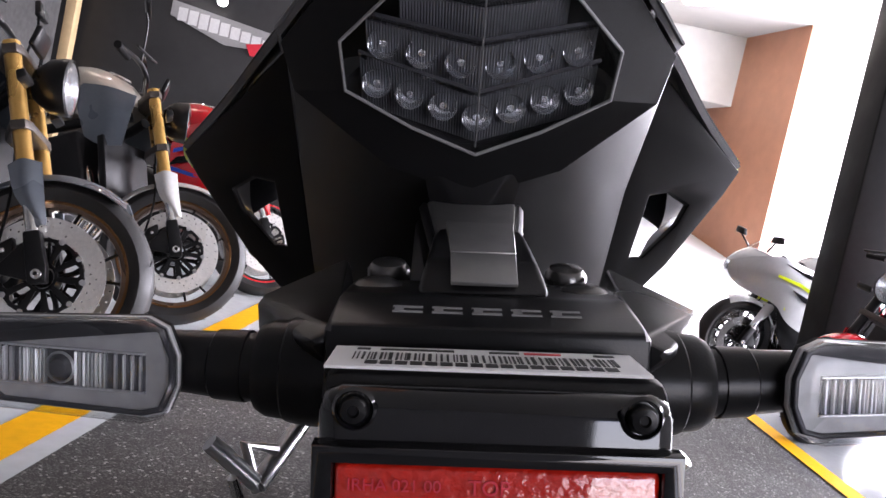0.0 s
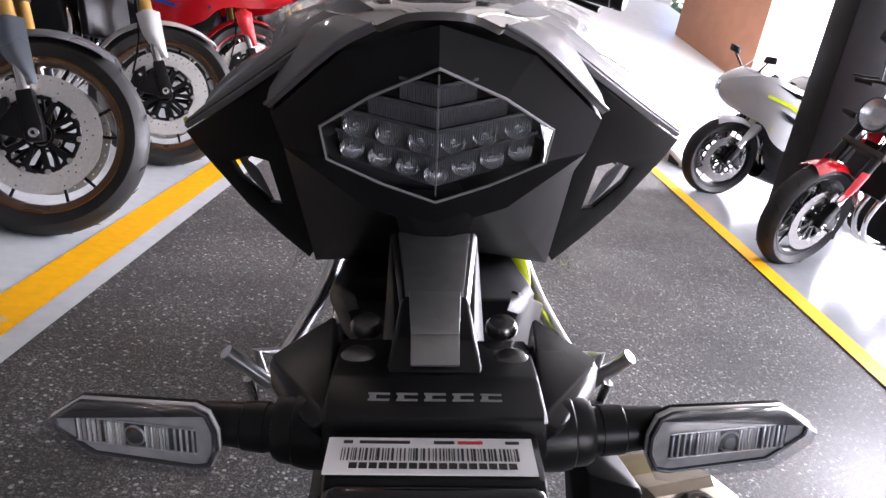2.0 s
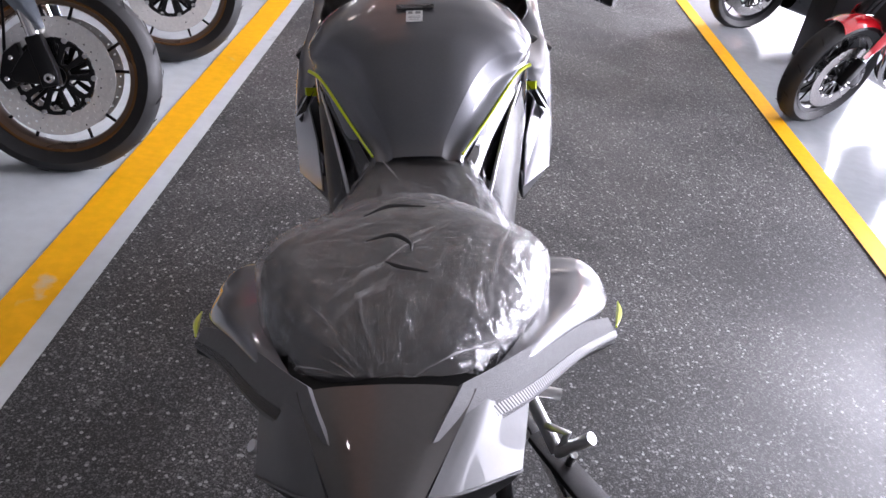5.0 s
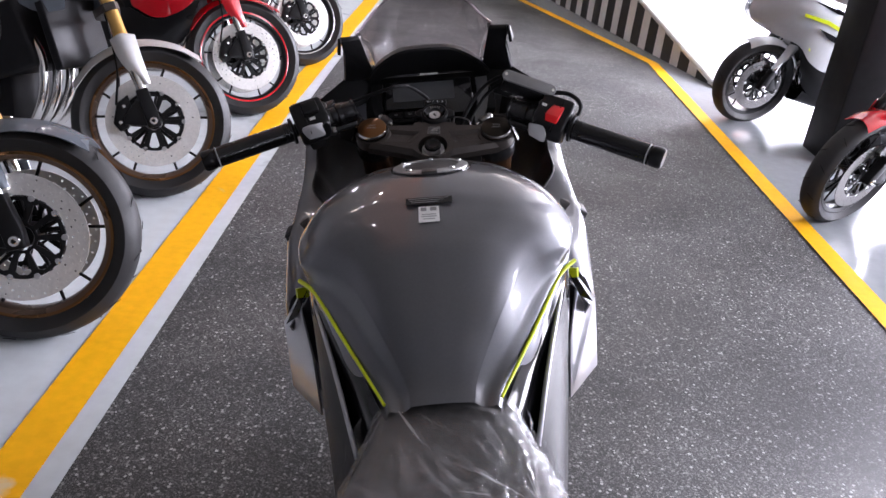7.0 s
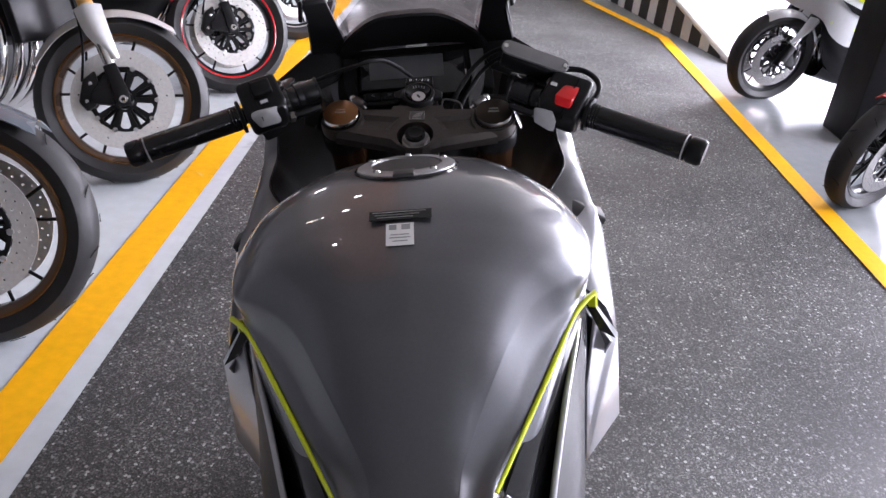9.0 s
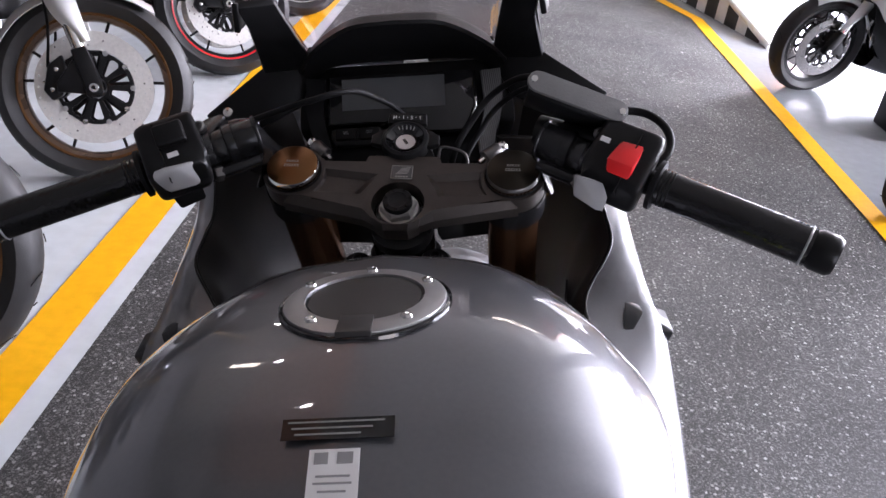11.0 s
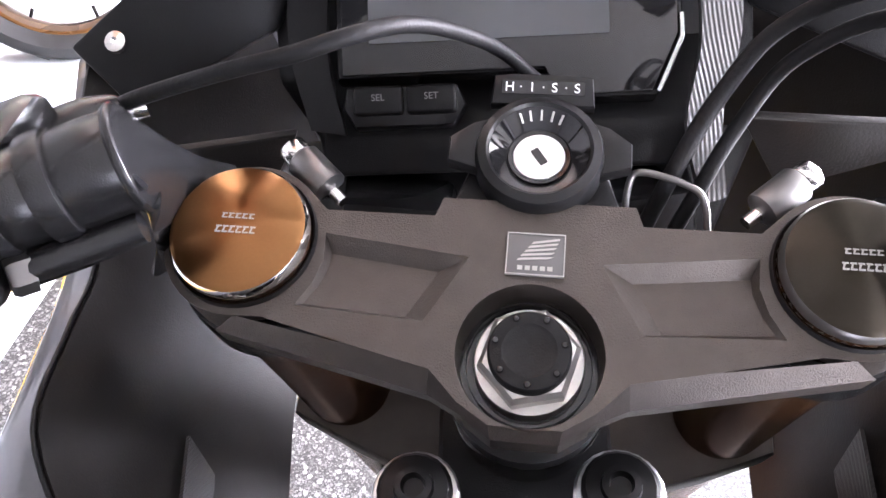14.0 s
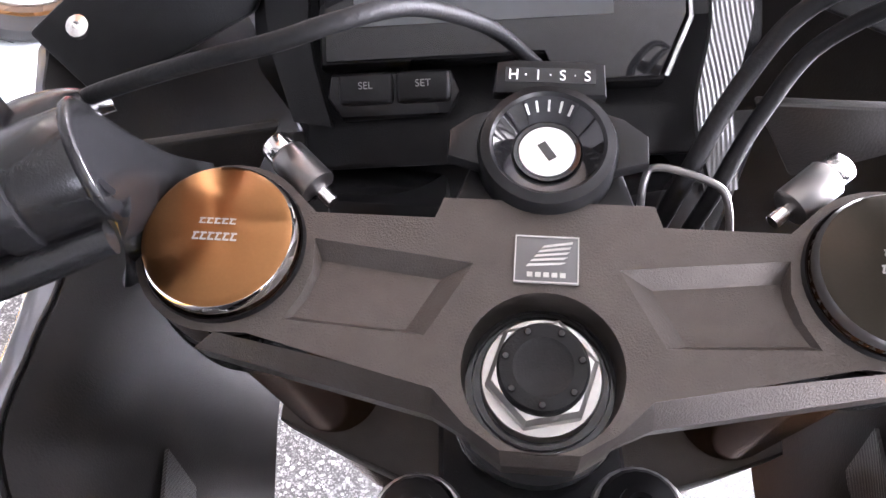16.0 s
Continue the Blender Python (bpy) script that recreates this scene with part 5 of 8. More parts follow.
def build_fairing():
    for s in (-1, 1):
        OX = -0.004
        g = [[(0.186, 1.425, 0.842), (0.204, 1.412, 0.832), (0.226, 1.392, 0.803), (0.2285, 1.385, 0.692), (0.178, 1.34, 0.690)],
             [(0.185, 1.46, 0.855), (0.212, 1.46, 0.845), (0.238, 1.44, 0.800), (0.240, 1.42, 0.68), (0.19, 1.40, 0.60)],
             [(0.176, 1.55, 0.862), (0.215, 1.56, 0.854), (0.250, 1.585, 0.838), (0.250, 1.56, 0.72), (0.19, 1.52, 0.58)],
             [(0.178, 1.61, 0.865), (0.215, 1.61, 0.862), (0.247, 1.62, 0.845), (0.250, 1.62, 0.74), (0.20, 1.62, 0.64)],
             [(0.2105, 1.668, 0.886), (0.228, 1.668, 0.878), (0.245, 1.67, 0.852), (0.250, 1.68, 0.77), (0.22, 1.68, 0.70)],
             [(0.213, 1.72, 0.895), (0.230, 1.72, 0.886), (0.246, 1.73, 0.860), (0.250, 1.74, 0.79), (0.22, 1.74, 0.72)],
             [(0.214, 1.772, 0.905), (0.231, 1.78, 0.900), (0.244, 1.79, 0.880), (0.246, 1.80, 0.82), (0.22, 1.80, 0.74)],
             [(0.216, 1.838, 0.985), (0.228, 1.84, 0.970), (0.236, 1.85, 0.930), (0.235, 1.86, 0.85), (0.20, 1.86, 0.76)],
             [(0.200, 1.93, 0.985), (0.208, 1.935, 0.97), (0.212, 1.95, 0.900), (0.20, 1.95, 0.82), (0.16, 1.93, 0.74)],
             [(0.135, 2.06, 0.995), (0.142, 2.07, 0.96), (0.140, 2.10, 0.88), (0.12, 2.10, 0.80), (0.09, 2.06, 0.74)],
             [(0.02, 2.13, 0.98), (0.02, 2.16, 0.93), (0.02, 2.18, 0.86), (0.015, 2.17, 0.80), (0.01, 2.12, 0.76)]]
        part("side_fairing", surface([[(s * x + OX, y, z) for x, y, z in r] for r in g], GREYPAINT, (3, 3), False, 0.004, 45), bike, "grey metallic painted side fairing")
        edge = [(s * r[0][0] + OX, r[0][1], r[0][2] + 0.001) for r in g[2:8]]
        part("fairing_edge", tube(edge, 0.0013, SATIN, 8), bike)
        part("lime_patch", slab([(s * x + OX, y, z) for x, y, z in ((0.174, 1.405, 0.838), (0.204, 1.376, 0.850), (0.204, 1.374, 0.836), (0.174, 1.402, 0.822))], 0.004, LIME), bike, "lime yellow accent")
        part("check_mark", slab([(s * x + OX, y, z) for x, y, z in ((0.189, 1.390, 0.843), (0.204, 1.378, 0.832), (0.222, 1.352, 0.806), (0.205, 1.362, 0.812))], 0.004, GLOSSBLACK), bike)
        part("fairing_tip", hull([(s * x + OX, y, z) for x, y, z in ((0.205, 1.565, 0.858), (0.256, 1.580, 0.842), (0.254, 1.612, 0.846), (0.212, 1.602, 0.866), (0.246, 1.575, 0.826))], SATIN, 0.002), bike)
        part("rear_panel", slab([(s * x + OX, y, z) for x, y, z in ((0.205, 1.384, 0.832), (0.2275, 1.372, 0.800), (0.2300, 1.362, 0.690), (0.1780, 1.288, 0.688), (0.1820, 1.312, 0.775))], 0.004, ENDPAINT, 0.001), bike, "angular grey metallic fairing end")
        part("inner_panel", slab([(s * x + OX, y, z) for x, y, z in ((0.180, 1.405, 0.840), (0.218, 1.355, 0.800), (0.172, 1.34, 0.72), (0.165, 1.40, 0.74))], 0.004, GREYPAINT, 0.001), bike)
        # dark inner lining of the fairing
        g = [[(0.1755, 1.55, 0.861), (0.16, 1.55, 0.84), (0.145, 1.55, 0.80), (0.13, 1.54, 0.72)],
             [(0.1775, 1.61, 0.864), (0.165, 1.61, 0.85), (0.152, 1.61, 0.80), (0.130, 1.61, 0.67)],
             [(0.2100, 1.668, 0.885), (0.190, 1.668, 0.86), (0.168, 1.67, 0.80), (0.142, 1.67, 0.66)],
             [(0.2125, 1.72, 0.894), (0.197, 1.72, 0.87), (0.176, 1.72, 0.81), (0.152, 1.72, 0.67)],
             [(0.2135, 1.772, 0.904), (0.200, 1.772, 0.88), (0.182, 1.775, 0.82), (0.160, 1.775, 0.68)],
             [(0.2155, 1.838, 0.984), (0.195, 1.845, 0.95), (0.17, 1.85, 0.85), (0.15, 1.85, 0.74)],
             [(0.17, 1.93, 0.99), (0.15, 1.93, 0.96), (0.13, 1.93, 0.86), (0.11, 1.93, 0.76)]]
        part("inner_lining", surface([[(s * x + OX, y, z) for x, y, z in r] for r in g], LINING, (4, 4), False, 0.003), bike)
        part("weave_inlay", surface([[(s * x + OX, y, z) for x, y, z in r] for r in ([(0.148, 1.60, 0.82), (0.143, 1.60, 0.75)], [(0.163, 1.66, 0.815), (0.155, 1.66, 0.73)], [(0.172, 1.715, 0.82), (0.163, 1.715, 0.75)])], WEAVEBLACK, (4, 3), False, 0.002), bike)
        part("tank_shroud", surface([[(s * x + OX, y, z) for x, y, z in r] for r in ([(0.172, 1.50, 0.868), (0.150, 1.50, 0.880), (0.120, 1.51, 0.88)], [(0.172, 1.56, 0.866), (0.150, 1.57, 0.885), (0.118, 1.58, 0.88)], [(0.165, 1.61, 0.855), (0.142, 1.62, 0.865), (0.115, 1.63, 0.85)])], WEAVEBLACK, (3, 3), False, 0.003), bike)
        part("shroud_bolt", lathe([(0.008, 0), (0.008, 0.002), (0.006, 0.005), (0.0025, 0.005), (0.002, 0.003), (0, 0.003)], STEEL, 16, axis((s * 0.136 + OX, 1.588, 0.885), (0.1 * s, -0.3, 1))), bike)
        # screen stay with its panel
        stay = part("screen_stay", [slab([(s * x, y, z) for x, y, z in ((0.100, 1.862, 1.030), (0.158, 1.855, 1.030), (0.140, 1.765, 1.098), (0.145, 1.742, 1.128), (0.112, 1.765, 1.125))], 0.010, MATBLACK, 0.003),
                                    slab([(s * x, y, z) for x, y, z in ((0.098, 1.87, 1.028), (0.158, 1.855, 1.032), (0.228, 1.838, 0.986), (0.194, 1.815, 0.961), (0.12, 1.85, 0.985))], 0.010, MATBLACK, 0.003),
                                    slab([(s * x, y, z) for x, y, z in ((0.143, 1.735, 1.131), (0.148, 1.745, 1.100), (0.155, 1.790, 1.098), (0.150, 1.80, 1.118))], 0.006, SATIN, 0.002)], bike, "black plastic screen stay")
        part("stay_ridge", tube([(s * 0.10, 1.86, 1.036), (s * 0.155, 1.852, 1.037), (s * 0.14, 1.765, 1.104)], 0.003, SATIN, 6, False), stay)
        part("stay_bolt", lathe([(0.006, 0), (0.0055, 0.003), (0.002, 0.004), (0.002, 0.002), (0, 0.002)], STEEL, 14, axis((s * 0.200, 1.832, 0.9900), (0, -0.7, 0.7))), stay)
        for x, y, z in ((0.118, 1.785, 1.118), (0.104, 1.858, 1.042)):
            part("screen_bolt", lathe([(0.005, 0), (0.005, 0.008), (0.0035, 0.010), (0.0035, 0.016), (0, 0.016)], DARKSTEEL, 12, axis((s * x, y, z), (-s * 0.3, -0.7, 0.6))), stay)
    g = [[(0, 1.800, 1.195), (0.06, 1.795, 1.180), (0.105, 1.775, 1.140), (0.117, 1.765, 1.128)],
         [(0, 1.860, 1.165), (0.06, 1.852, 1.150), (0.102, 1.825, 1.110), (0.112, 1.81, 1.092)],
         [(0, 1.930, 1.120), (0.06, 1.918, 1.107), (0.098, 1.88, 1.075), (0.106, 1.865, 1.045)],
         [(0, 2.010, 1.055), (0.055, 1.99, 1.045), (0.090, 1.95, 1.02), (0.10, 1.93, 1.00)],
         [(0, 2.07, 1.000), (0.05, 2.05, 0.995), (0.082, 2.01, 0.985), (0.09, 1.99, 0.97)]]
    scr = part("windscreen", surface(g, SCREEN, (4, 4), True, 0.0, 80), bike, "thin smoked clear windscreen")
    scr.visible_shadow = False
    edge = spline(both([g[2][3], g[1][3], g[0][3], g[0][2], g[0][1]]) + [g[0][0]] + [g[0][1], g[0][2], g[0][3], g[1][3], g[2][3]], 4)
    part("screen_edge", tube(edge, 0.0022, clear("screen_edge", (0.8, 0.72, 0.76), 0.2, 0.1), 6, False), scr)
    part("nose", surface([[(0, 1.99, 1.005), (0.06, 1.985, 1.0), (0.14, 1.94, 0.985)], [(0, 2.06, 0.985), (0.06, 2.05, 0.98), (0.13, 2.02, 0.98)], [(0, 2.15, 0.955), (0.05, 2.13, 0.955), (0.10, 2.09, 0.95)]], GREYPAINT, (3, 3), True, 0.004), bike)
    for s in (-1, 1):
        part("headlamp", hull([(s * x, y, z) for x, y, z in ((0.03, 2.16, 0.92), (0.12, 2.105, 0.94), (0.125, 2.105, 0.90), (0.04, 2.18, 0.86), (0.03, 2.1, 0.9), (0.1, 2.05, 0.9))], LENS, 0.002), bike)


def build_dash():
    m = Matrix(((1, 0, 0, -0.002), (0, 0.64, -0.77, 1.815), (0, 0.77, 0.64, 0.985), (0, 0, 0, 1)))
    out = [(-0.083, 0.045), (0.083, 0.045), (0.083, 0.002), (0.070, -0.026), (0.024, -0.026), (0.018, -0.012), (-0.083, -0.012)]
    ds = part("instrument", prism([out], 0.02, SATIN, m @ Matrix.Translation((0, 0, -0.008)), 0.004), bike, "black instrument unit with a dark screen")
    part("face", prism([[(x * 0.96, z * 0.96 + 0.001) for x, z in out]], 0.003, FACE, m @ Matrix.Translation((0, 0, 0.0025)), 0.001), ds, "glossy black instrument glass")
    part("screen", prism([[(-0.066, 0.040), (0.048, 0.040), (0.048, 0.004), (-0.066, 0.004)]], 0.0008, LCD, m @ Matrix.Translation((0, 0, 0.0046))), ds, "switched-off grey display")
    part("bright_edge", tube([m @ Vector((0.0815, 0.012, 0.003)), m @ Vector((0.0815, 0.001, 0.003)), m @ Vector((0.0700, -0.024, 0.003))], 0.0014, ALU, 6, False), ds)
    kb = part("button_bar", prism([[(-0.078, -0.016), (-0.024, -0.016), (-0.020, -0.026), (-0.026, -0.036), (-0.074, -0.036), (-0.080, -0.026)]], 0.016, SATIN, m @ Matrix.Translation((0, 0, -0.004)), 0.003), ds, "black button bar")
    for k, wd in enumerate(("SEL", "SET")):
        b = part("button", box(0.024, 0.014, 0.006, MATBLACK, 0.002, (0, 0, 0)), kb, m=m @ Matrix.Translation((-0.062 + 0.0255 * k, -0.0235, 0.005)))
        part("legend", text(wd, 0.0045, EMBLEMGREY, m @ Matrix.Translation((-0.062 + 0.0255 * k, -0.0225, 0.0083))), b)
    # surround and hood
    part("hood", surface([[(0, 1.796, 1.091), (0.05, 1.800, 1.086), (0.095, 1.825, 1.056), (0.118, 1.852, 1.026)],
                          [(0, 1.845, 1.086), (0.05, 1.848, 1.082), (0.093, 1.86, 1.057), (0.112, 1.875, 1.03)],
                          [(0, 1.92, 1.045), (0.05, 1.92, 1.042), (0.09, 1.92, 1.03), (0.10, 1.92, 1.01)]], MATBLACK, (4, 4), True, 0.004), bike, "black instrument hood")
    part("hood_throat", surface([[(0, 1.799, 1.087), (0.05, 1.803, 1.082), (0.093, 1.827, 1.053), (0.114, 1.852, 1.022)], [(0, 1.86, 1.030), (0.05, 1.86, 1.03), (0.086, 1.86, 1.025), (0.098, 1.86, 1.01)]], MATBLACK, (3, 4), True), bike)
    part("dash_panel", hull([(s * x, y, z) for s in (-1, 1) for x, y, z in ((0.12, 1.87, 1.025), (0.125, 1.84, 0.96), (0.11, 1.86, 0.9), (0.09, 1.85, 0.97), (0.115, 1.92, 1.0), (0.1, 1.9, 0.9))], MATBLACK, 0.004), bike)
    part("dash_shelf", [hull([(s * x, y, z) for s in (-1, 1) for x, y, z in ((0.095, 1.80, 0.950), (0.11, 1.85, 0.975), (0.095, 1.79, 0.93), (0.1, 1.86, 0.91))], MATBLACK, 0.004),
                        hull([(s * x, y, z) for s in (-1, 1) for x, y, z in ((0.09, 1.765, 0.895), (0.13, 1.83, 0.93), (0.08, 1.75, 0.87), (0.12, 1.85, 0.87))], MATBLACK, 0.004)], bike)
    part("dash_rib", surface([[(0.086, 1.842, 1.018), (0.108, 1.848, 1.018)], [(0.088, 1.815, 0.985), (0.108, 1.822, 0.985)], [(0.080, 1.79, 0.955), (0.098, 1.796, 0.955)], [(0.086, 1.765, 0.925), (0.098, 1.770, 0.925)]], WEAVE, (4, 3), False, 0.003), bike, "grey ribbed plastic trim")
    part("dash_rib", surface([[(-0.086, 1.842, 1.018), (-0.108, 1.848, 1.018)], [(-0.088, 1.815, 0.985), (-0.108, 1.822, 0.985)], [(-0.080, 1.79, 0.955), (-0.098, 1.796, 0.955)]], MATBLACK, (4, 3), False, 0.003), bike)
    for s in (-1, 1):
        part("lining_shelf", slab([(s * x, y, z) for x, y, z in ((0.100, 1.776, 0.968), (0.168, 1.774, 0.962), (0.170, 1.770, 0.945), (0.138, 1.783, 0.924), (0.128, 1.787, 0.920))], 0.005, LINING, 0.0015), bike)
        part("air_box", hull([(s * x, y, z) for x, y, z in ((0.03, 1.76, 0.93), (0.085, 1.77, 0.93), (0.09, 1.75, 0.86), (0.03, 1.74, 0.86), (0.03, 1.80, 0.92), (0.09, 1.82, 0.92))], SATIN, 0.004), bike)


def build_front():
    wheel(0.30, 0.12, 0.222, SATIN, ST @ Matrix.Translation((0, 0.02, -0.715)), bike, "front_wheel", spokes=6)
    y0 = [(-0.077, 0.0135), (-0.037, 0.0135), (-0.0345, 0.021), (0.0345, 0.021), (0.037, 0.0135), (0.077, 0.0135)]
    lobe_r = [(0.106 + 0.030 * math.cos(radians(a)), 0.030 * math.sin(radians(a))) for a in range(130, -100, -10)]
    lower = [(0.094, -0.0295), (0.060, -0.0375), (0.033, -0.0435), (0.023, -0.0535), (0.012, -0.0605), (-0.012, -0.0605), (-0.023, -0.0535), (-0.033, -0.0435), (-0.060, -0.0375), (-0.094, -0.0295)]
    lobe_l = [(-x, y) for x, y in reversed(lobe_r)]
    NV = -0.0358
    hole = circle(0.0250, 48, (0, NV))
    rec = [(0.023, -0.002), (0.0760, 0.004), (0.0752, -0.007), (0.0778, -0.016), (0.0828, -0.0245), (0.037, -0.027)]
    pit = [(0.034, -0.0065, -0.0050), (0.0738, -0.002, -0.0050), (0.0738, -0.008, -0.0040), (0.0762, -0.016, -0.0030), (0.0800, -0.0232, -0.0016), (0.0435, -0.0252, -0.0022)]
    caps = [circle(0.0268, 48, (s * 0.106, 0)) for s in (-1, 1)]
    plate = prism([y0 + lobe_r + lower + lobe_l, hole, rec, [(-x, y) for x, y in reversed(rec)], *caps], 0.0006, CLAMP, ST @ Matrix.Translation((0, 0, -0.0003)))
    pockets = []
    for s in (-1, 1):
        v = [(s * x, y, -0.0002) for x, y in rec] + [(s * x, y, z) for x, y, z in pit]
        n = len(rec)
        pockets.append(moved(mesh("pocket", v, [(i, (i + 1) % n, n + (i + 1) % n, n + i) for i in range(n)] + [tuple(range(n, 2 * n))], CLAMP, True, 20), ST))
        # sloped lower flank and its foot
        u = [(s * x, y, z) for x, y, z in ((0.104, -0.0298, -0.0002), (0.060, -0.0375, -0.0002), (0.033, -0.0435, -0.0002), (0.023, -0.0535, -0.0002),
                                             (0.112, -0.0335, -0.0070), (0.062, -0.0440, -0.0085), (0.034, -0.0500, -0.0090), (0.021, -0.0565, -0.0085),
                                             (0.112, -0.0330, -0.020), (0.062, -0.0435, -0.020), (0.034, -0.0495, -0.020), (0.021, -0.056, -0.020))]
        pockets.append(moved(mesh("flank", u, [(0, 1, 5, 4), (1, 2, 6, 5), (2, 3, 7, 6), (4, 5, 9, 8), (5, 6, 10, 9), (6, 7, 11, 10)], CLAMP, True, 20), ST))
    lip = [(0.0225, -0.0540), (0.012, -0.0605), (-0.012, -0.0605), (-0.0225, -0.0540)]
    v = [(x, y, -0.0003) for x, y in lip] + [(x * 0.93, y - 0.0035, -0.006) for x, y in lip] + [(x * 0.93, y - 0.0035, -0.02) for x, y in lip]
    pockets.append(moved(mesh("lip", v, [(i, i + 1, 5 + i, 4 + i) for i in range(3)] + [(4 + i, 5 + i, 9 + i, 8 + i) for i in range(3)], CLAMP, True, 30), ST))
    rim = [(x, y) for x, y in lobe_l + y0 + lobe_r]
    v = [(x, y, z) for z in (-0.0003, -0.020) for x, y in rim]
    n = len(rim)
    pockets.append(moved(mesh("rim", v, [(i, i + 1, n + i + 1, n + i) for i in range(n - 1)], CLAMP, True, 30), ST))
    for cx, cy, r in ((0, NV, 0.0250), (-0.106, 0, 0.0268), (0.106, 0, 0.0268)):
        pockets.append(lathe([(r + 0.0006, -0.0001), (r, -0.0008), (r - 0.001, -0.018)], CLAMP, 48, ST @ Matrix.Translation((cx, cy, 0))))
    yoke = part("top_yoke", plate, bike, "black cast top yoke")
    for pk in pockets:
        part("yoke_facing", pk, yoke)
    bd = part("maker_badge", prism([[(-0.0102, -0.008), (0.0102, -0.008), (0.0102, 0.008), (-0.0102, 0.008)]], 0.0014, BADGE, ST @ Matrix.Translation((0, 0, 0.0004)), 0.0003), yoke, "small metal badge with a wing emblem")
    part("badge_frame", prism([[(-0.0102, -0.008), (0.0102, -0.008), (0.0102, 0.008), (-0.0102, 0.008)], [(-0.0098, -0.0076), (0.0098, -0.0076), (0.0098, 0.0076), (-0.0098, 0.0076)]], 0.0012, CAPPRINT, ST @ Matrix.Translation((0, 0, 0.001))), bd)
    for k in range(5):
        x0, y1 = -0.0065 + 0.0012 * k, -0.0022 + 0.0016 * k
        part("emblem", prism([[(x0, y1 - 0.0004), (0.0045 + 0.0009 * k, y1 + 0.0006 + 0.0002 * k), (0.0062 + 0.0005 * k, y1 + 0.0014 + 0.0002 * k), (x0 + 0.0008, y1 + 0.0005)]], 0.0004, CAPPRINT, ST @ Matrix.Translation((0, 0, 0.0012))), bd)
    for k in range(5):
        part("emblem_bar", box(0.0018, 0.0016, 0.0004, CAPPRINT, 0), bd, m=ST @ Matrix.Translation((-0.0052 + 0.0026 * k, -0.0053, 0.0012)))
    # stem nut
    C = ST @ Matrix.Translation((0, NV, 0))
    part("nut_seat", lathe([(0.0241, -0.015), (0.0, -0.0151)], GLOSSBLACK, 40, C), yoke)
    nut = part("stem_nut", [lathe([(0.0, -0.0085), (0.0186, -0.0085), (0.0192, -0.0095), (0.0192, -0.015)], NUTSTEEL, 40, C), lathe([(0.0178, -0.0085), (0.0178, -0.003), (0.0160, -0.0008), (0.0135, -0.0006)], NUTSTEEL, 6, C @ Matrix.Rotation(radians(14), 4, "Z"), 20)], bike, "bright steel hexagon stem nut")
    part("nut_plug", lathe([(0.0140, -0.002), (0.0140, 0.0030), (0.0132, 0.0042), (0.0092, 0.0044), (0.0080, 0.0036), (0.0, 0.0036)], MATBLACK, 40, C), nut, "black plug with a ring of dots")
    for i in range(7):
        a = radians(-90 + 360 * i / 7)
        part("dot", lathe([(0.0013, 0), (0.0010, 0.0009), (0, 0.0012)], GLOSSBLACK, 8, C @ Matrix.Translation((0.0117 * math.cos(a), 0.0116 * math.sin(a), 0.0042))), nut)
    # fork tubes and caps
    for s in (-1, 1):
        F = ST @ Matrix.Translation((s * 0.106, 0, 0))
        fk = part("fork_tube", lathe([(0.0258, 0.004), (0.0258, -0.20), (0.0275, -0.205), (0.0275, -0.24), (0.0258, -0.245), (0.0258, -0.45), (0.020, -0.452), (0.020, -0.66)], FORKBROWN, 40, F), bike, "brown anodised fork tube")
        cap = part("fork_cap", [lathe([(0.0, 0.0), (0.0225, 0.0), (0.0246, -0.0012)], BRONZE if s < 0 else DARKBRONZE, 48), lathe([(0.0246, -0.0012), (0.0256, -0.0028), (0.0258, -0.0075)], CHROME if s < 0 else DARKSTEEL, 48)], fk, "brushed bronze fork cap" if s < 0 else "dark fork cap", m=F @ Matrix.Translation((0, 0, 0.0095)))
        part("cap_ring", lathe([(0.0258, 0.001), (0.0268, 0.0022), (0.0274, 0.0)], SATIN, 48, F), fk)
        for k, (w, h, yy) in enumerate(((0.0125, 0.0022, 0.0042), (0.0150, 0.0030, -0.0012))):
            n = 5 if k == 0 else 6
            for i in range(n):
                for e in (-0.36, 0.36):
                    part("emblem_bar", box(w / n * 0.8, h * 0.2, 0.0002, CAPPRINT, 0), cap, m=F @ Matrix.Translation((-w / 2 + w / n * (i + 0.5), yy + e * h, 0.0097)))
                part("emblem_bar", box(w / n * 0.22, h * 0.8, 0.0002, CAPPRINT, 0), cap, m=F @ Matrix.Translation((-w / 2 + w / n * (i + 0.3), yy, 0.0097)) @ Matrix.Rotation(-0.3, 4, "Z"))
        part("fork_foot", hull([(x, y, z) for x in (-0.03, 0.03) for y, z in ((-0.03, -0.62), (0.035, -0.62), (0.045, -0.74), (-0.02, -0.74))], SATIN, 0.006), bike, m=F)
        part("caliper", hull([(x, y, z) for x in (-0.035, 0.012) for y, z in ((-0.03, -0.55), (-0.095, -0.57), (-0.10, -0.67), (-0.04, -0.68))], SATIN, 0.008), bike, m=F)
    part("lower_yoke", prism([[(-0.135, 0.02), (-0.1, 0.033), (0.1, 0.033), (0.135, 0.02), (0.135, -0.02), (0.1, -0.035), (0.03, -0.06), (-0.03, -0.06), (-0.1, -0.035), (-0.135, -0.02)]], 0.035, CLAMP, ST @ Matrix.Translation((0, 0, -0.215)), 0.004), bike)
    part("steering_stem", lathe([(0.022, -0.012), (0.022, -0.03), (0.030, -0.034), (0.030, -0.19)], SATIN, 28, C), bike)
